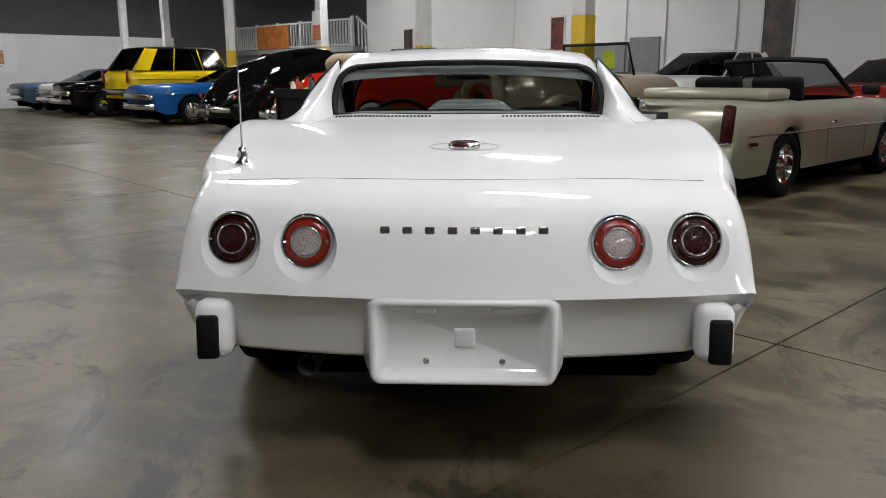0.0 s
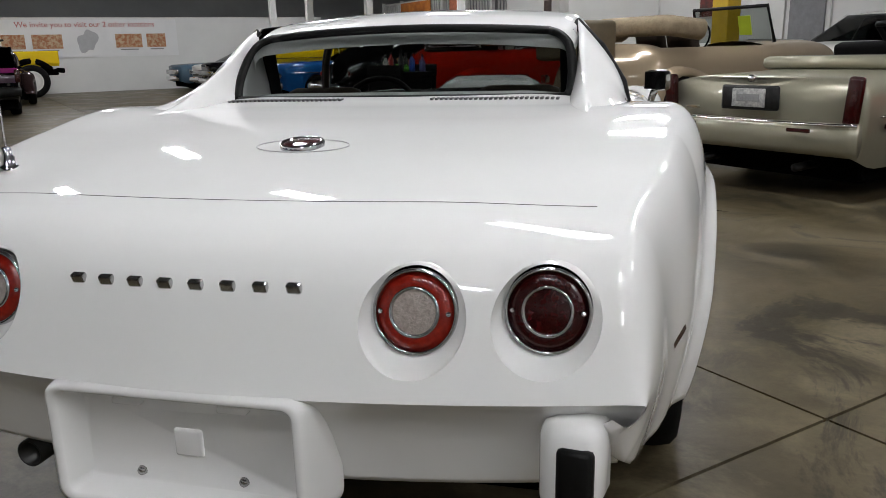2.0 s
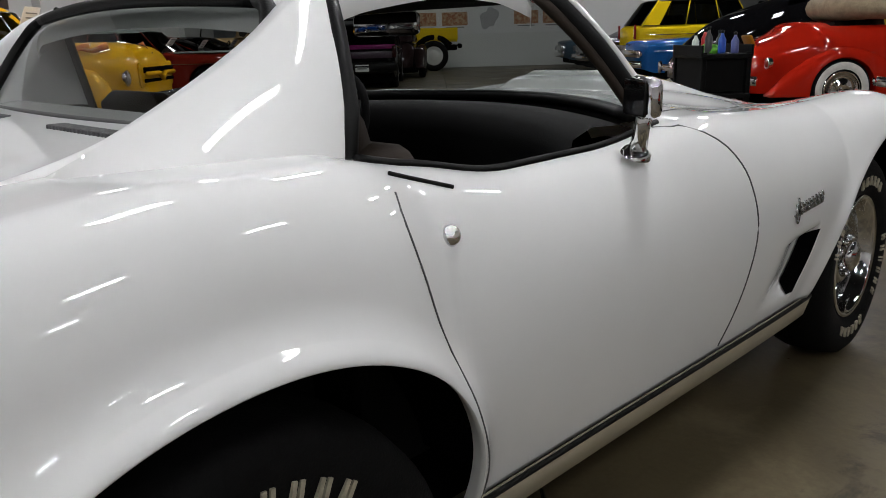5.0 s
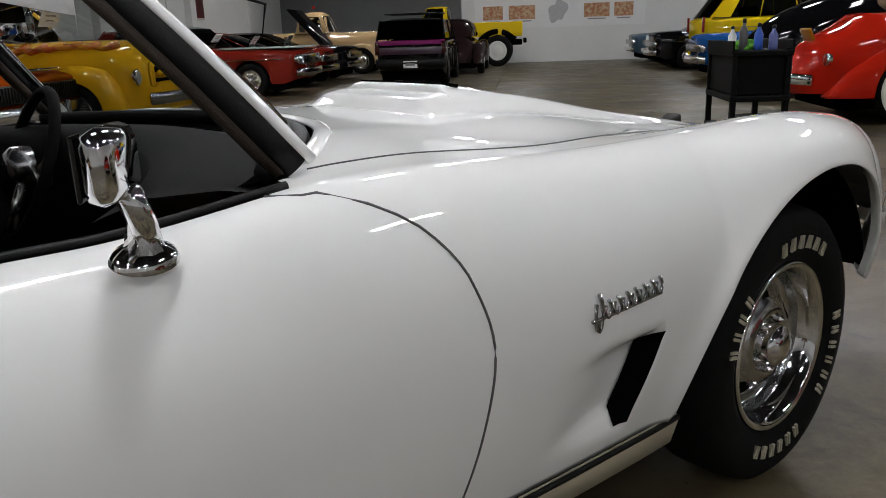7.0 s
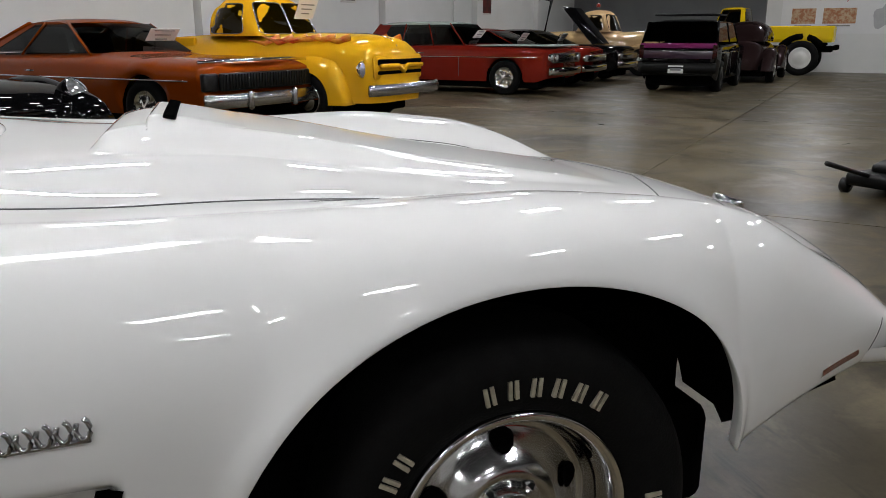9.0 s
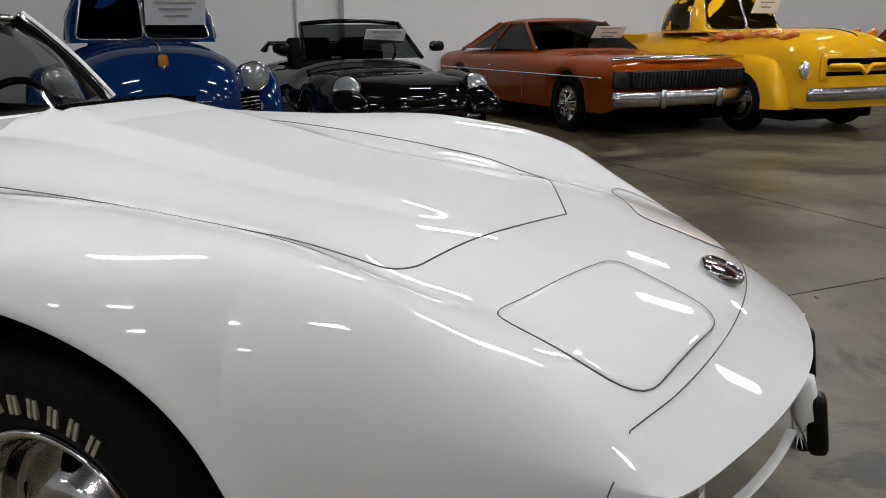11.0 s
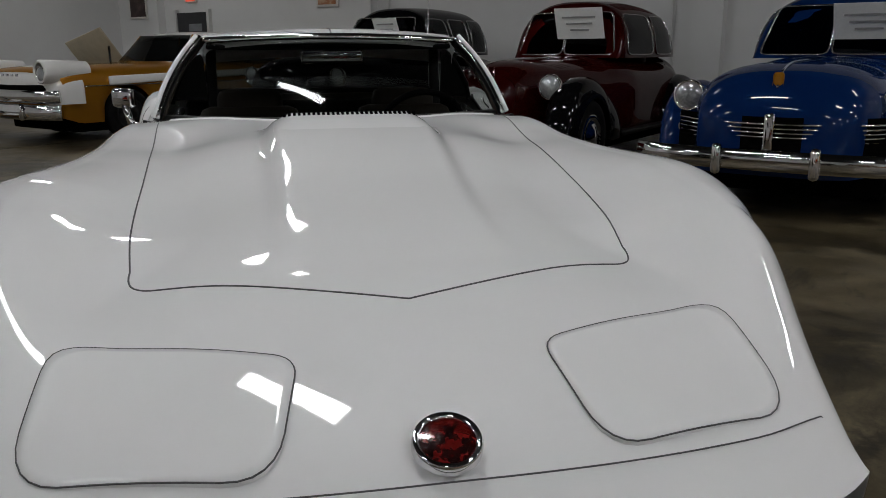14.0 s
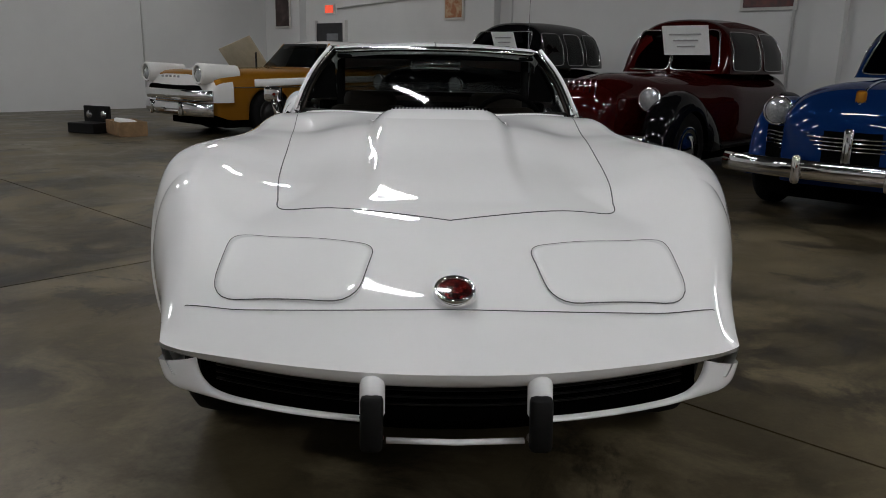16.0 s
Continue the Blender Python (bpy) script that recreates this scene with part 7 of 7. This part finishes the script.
# red forties convertible
c = old_car("vintage_convertible", "bright red forties convertible with a tan boot cover", 8.35, 6.45, 0, RED_PAINT, L=5.0, W=1.9, hood=1.10, belt=1.18, roof=1.6, screen=0.5, tail_low=0.62, top=False, wall=WHITEWALL, body_half=0.86, nose_half=0.4, wheel=0.37, fend=1.2)
bm = bmesh.new()
sweep(bm, [(-0.72, -0.55, 1.30), (-0.66, -1.05, 1.36), (-0.3, -1.22, 1.38), (0.3, -1.22, 1.37), (0.66, -1.05, 1.36), (0.72, -0.55, 1.30)], [0.10, 0.15, 0.16, 0.17, 0.15, 0.10], 12, 1.2)
part("boot_cover", bm, TAN_CLOTH, c, "rumpled tan canvas boot cover")
bm = bmesh.new()
sweep(bm, [(-0.66, 0.5, 1.18), (-0.62, 0.28, 1.62), (0.62, 0.28, 1.62), (0.66, 0.5, 1.18)], 0.03, 8)
part("screen_frame", bm, BLACK_TRIM, c)
bm = bmesh.new()
grid(bm, [[Vector((0.62 * q, 0.5 - 0.22 * t, 1.18 + 0.44 * t)) for q in (-1, 0, 1)] for t in (0, 1)])
part("windscreen", bm, CAR_GLASS, c)
for s in (1, -1):
    round_lamp(c, s * 0.66, -2.28, 0.70, 0.06, RED_LENS, "tail_lamp", CHROME, -1)
bumper_bar(c, -2.62, 0.50, 0.9, 0.12, 0.06, guards=(-0.35, 0.35))
part("plate_holder", box(bmesh.new(), (0.3, 0.04, 0.16), (0.0, -2.28, 0.98), Matrix.Rotation(radians(25), 3, "X"), 0.01), GOLD_PAINT, c)

# black forties fastback
c = old_car("vintage_fastback", "black forties fastback coupe with a long sloping back", 11.9, 6.8, 0, BLACK_PAINT, L=5.1, W=1.95, hood=1.1, belt=1.12, roof=1.72, back_top=-0.5, stop=0.1, screen=0.55, tail_low=0.62, hump=True, body_half=0.86, nose_half=0.42, fend=1.2, wheel=0.36)
bumper_bar(c, -2.66, 0.50, 0.95, 0.14, 0.06, guards=(-0.35, 0.35))
for s in (1, -1):
    round_lamp(c, s * 0.7, -2.3, 0.74, 0.05, RED_LENS, "tail_lamp", CHROME, -1)
# bright blue sixties car, nose to the aisle
plain_row_car("sixties_coupe", "bright blue sixties coupe with a pale roof", 16.0, 7.0, 180, BRIGHT_BLUE, L=5.1, W=1.95, hood=0.98, deck=0.98, roof=1.42, roof_mat=CREAM_PAINT)
# yellow soft-top utility
c = sedan("soft_top_utility", "yellow off-road utility with a black soft top", 19.0, 7.4, 0, LEMON, L=4.6, W=1.95, hood=1.28, deck=1.28, waist=1.05, belt=1.30, roof=1.92, screen=0.65, stop=0.3, back_top=-1.75, back=-2.2, axles=(1.35, -1.3), wheel=0.42, rim=DULL_CHROME, power=7.0, nose=0.03, tail=0.02, posts=(0.4, 0.72), roof_mat=BLACK_TRIM, half_cab=0.97, top_cab=0.84, sill=0.55)
for s in (1, -1):
    part("tail_lamp", box(bmesh.new(), (0.1, 0.05, 0.36), (s * 0.88, -2.31, 1.15), None, 0.015), RED_LENS, c)
bumper_bar(c, -2.4, 0.72, 0.95, 0.05, 0.09, DULL_CHROME)
plain_row_car("sixties_wagon", "black sixties car with a bright front", 21.7, 6.9, 180, BLACK_PAINT, L=5.0, W=1.95, roof=1.44, hood=1.02, deck=1.0)
plain_row_car("sixties_sedan", "cream sixties sedan with a bright front", 24.2, 7.2, 180, CREAM_PAINT, L=5.0, W=1.95, roof=1.40)
plain_row_car("sixties_sedan", "grey-blue sixties sedan near the partition", 26.9, 7.0, 180, GREY_BLUE, L=5.0, W=1.95, roof=1.40)
# red car beside the champagne convertible and the second row
c = plain_row_car("sixties_hardtop", "red sixties hardtop with a broad chrome rear bumper", -1.85, 6.9, 0, RED_PAINT, L=5.2, W=1.95, hood=1.0, deck=1.02, roof=1.40, roof_mat=BLACK_TRIM)
part("tail_band", box(bmesh.new(), (1.7, 0.04, 0.16), (0, -2.60, 0.88), None, 0.015), DULL_CHROME, c)
plain_row_car("pale_sedan", "white fifties sedan in the second row", 5.3, 12.0, 180, CREAM_PAINT, L=5.0, W=1.9, hood=1.1, deck=1.1, roof=1.62, belt=1.12)
plain_row_car("dark_coupe", "dark red coupe in the second row", 1.6, 12.0, 180, DARK_RED_PAINT, L=4.8, W=1.9, hood=1.0, deck=1.0, roof=1.42)

# ---- loose things ----
CART_BLACK = mat("black_cart_plastic", (0.003, 0.003, 0.003), rough=0.6, vary=0.3, scale=12, spec=0.1)
cart = thing("tool_cart", "black wheeled shop cart with bottles and cloths on top", "cart", put(5.95, 2.85, 0))
for z in (0.88, 0.5, 0.2):
    part("tray", box(bmesh.new(), (0.95, 0.5, 0.05), (0, 0, z), None, 0.01), CART_BLACK, cart, smooth=False)
for y in (0.245, -0.245):
    part("tray_lip", box(bmesh.new(), (0.95, 0.02, 0.11), (0, y, 0.935), None, 0.006), CART_BLACK, cart, smooth=False)
part("drawer_block", box(bmesh.new(), (0.86, 0.44, 0.34), (0, 0, 0.70), None, 0.012), CART_BLACK, cart, "black drawer block", smooth=False)
for x in (-0.44, 0.44):
    for y in (-0.22, 0.22):
        part("leg", box(bmesh.new(), (0.05, 0.05, 0.82), (x, y, 0.51), None, 0.008), CART_BLACK, cart, smooth=False)
        part("castor", lathe(bmesh.new(), [(0.04, -0.02), (0.05, -0.015), (0.05, 0.015), (0.04, 0.02)], None, (x, y, 0.05), 16), RUBBER, cart)
for k, (x, y, col, h) in enumerate(((-0.36, 0.05, (0.4, 0.02, 0.02), 0.24), (-0.26, -0.08, (0.6, 0.6, 0.58), 0.20), (-0.05, 0.1, (0.02, 0.02, 0.02), 0.22), (0.30, 0.0, (0.02, 0.08, 0.4), 0.22), (0.2, -0.1, (0.05, 0.05, 0.05), 0.26), (0.38, 0.1, (0.1, 0.12, 0.3), 0.2))):
    b = thing("spray_bottle", "plastic care-product bottle standing on the cart", "bottle", put(5.95, 2.85, 0) @ Matrix.Translation((x, y, 0.905)), "bottles on the cart")
    part("flask", lathe(bmesh.new(), [(0.001, 0), (0.035, 0.002), (0.037, 0.02), (0.037, h * 0.6), (0.015, h * 0.8), (0.013, h * 0.9)], Vector((0, 0, 1)).to_track_quat("X", "Z").to_matrix(), (0, 0, 0), 16), mat("bottle_plastic", col, rough=0.35, vary=0.1), b)
    part("cap", lathe(bmesh.new(), [(0.016, h * 0.88), (0.018, h), (0.001, h + 0.01)], Vector((0, 0, 1)).to_track_quat("X", "Z").to_matrix(), (0, 0, 0), 14), BLACK_TRIM, b)
cloth = bmesh.new()
bmesh.ops.create_icosphere(cloth, subdivisions=4, radius=1)
for v in cloth.verts:
    n = noise.noise(v.co * 2.3) * 0.3 + noise.noise(v.co * 5.1) * 0.12
    v.co = Vector((v.co.x * 0.16, v.co.y * 0.12, max(-0.02, v.co.z * 0.07))) * (1 + n)
o = part("cleaning_cloth", cloth, mat("green_cloth", (0.12, 0.42, 0.03), rough=0.95, vary=0.35, scale=20, bump=0.6, bump_scale=80))
o.matrix_basis = put(5.95, 2.85, 0) @ Matrix.Translation((0.08, -0.05, 0.925))
tagged(o, "crumpled lime green cloths on the cart", "cloth")

carton = thing("cardboard_box", "closed brown cardboard box with a dark jack on top", "box", put(4.5, 2.5, 4))
part("carton", box(bmesh.new(), (0.40, 0.36, 0.42), (0, 0.0, 0.21), None, 0.006), CARDBOARD, carton, smooth=False)
part("flap_gap", boxes(((0.392, 0.006, 0.004), (0, 0, 0.421))), SEAM, carton, smooth=False)
part("tape", box(bmesh.new(), (0.402, 0.05, 0.002), (0, 0, 0.4235)), mat("packing_tape", (0.4, 0.3, 0.17), rough=0.3, vary=0.1), carton, smooth=False)
jack = thing("floor_jack", "black trolley jack with its long handle", "jack", put(6.1, 2.15, 60))
bm = bmesh.new()
box(bm, (0.34, 0.75, 0.10), (0, 0, 0.12), None, 0.03)
box(bm, (0.16, 0.5, 0.10), (0, 0.05, 0.22), Matrix.Rotation(radians(10), 3, "X"), 0.03)
part("frame", bm, BLACK_TRIM, jack)
part("handle", sweep(bmesh.new(), [(0, -0.35, 0.16), (0, -0.9, 0.30)], 0.018), DARK_STEEL, jack)
for x in (-0.19, 0.19):
    for y in (-0.3, 0.3):
        part("roller", lathe(bmesh.new(), [(0.02, -0.03), (0.06, -0.025), (0.06, 0.025), (0.02, 0.03)], None, (x, y, 0.06), 16), DARK_STEEL, jack)
tyre = part("spare_tyre", lathe(bmesh.new(), [(0.2, -0.09), (0.29, -0.10), (0.33, -0.07), (0.33, 0.07), (0.29, 0.10), (0.2, 0.09), (0.19, 0)], Vector((0, 0, 1)).to_track_quat("X", "Z").to_matrix(), (0, 0, 0.10), 36), RUBBER)
tyre.matrix_basis = put(6.9, 3.3, 0)
tagged(tyre, "loose black tyre lying on the floor", "tyre")
case = thing("tool_case", "open black tool case on the floor", "case", put(-9.85, -2.4, 20))
part("shell", boxes(((0.55, 0.35, 0.16), (0, 0, 0.08)), ((0.55, 0.04, 0.3), (0, -0.18, 0.26)), bevel=0.015), BLACK_TRIM, case, smooth=False)
for x in (-0.15, 0.15):
    part("fitting", lathe(bmesh.new(), [(0.001, 0.01), (0.06, 0.006), (0.065, 0)], Vector((0, 1, 0)).to_track_quat("X", "Z").to_matrix(), (x, -0.155, 0.27), 16), DULL_CHROME, case)
crate = thing("wooden_crate", "low worn wooden crate with rags beside a sedan", "crate", put(-9.2, -2.7, -10))
part("crate_body", boxes(((0.75, 0.02, 0.2), (0, 0.2, 0.12)), ((0.75, 0.02, 0.2), (0, -0.2, 0.12)), ((0.02, 0.4, 0.2), (0.37, 0, 0.12)), ((0.02, 0.4, 0.2), (-0.37, 0, 0.12)), ((0.75, 0.4, 0.02), (0, 0, 0.01)), bevel=0.004), WOOD, crate, smooth=False)
part("rag", box(bmesh.new(), (0.4, 0.25, 0.08), (0.05, 0, 0.2), Matrix.Rotation(radians(8), 3, "X"), 0.03), PAPER, crate)
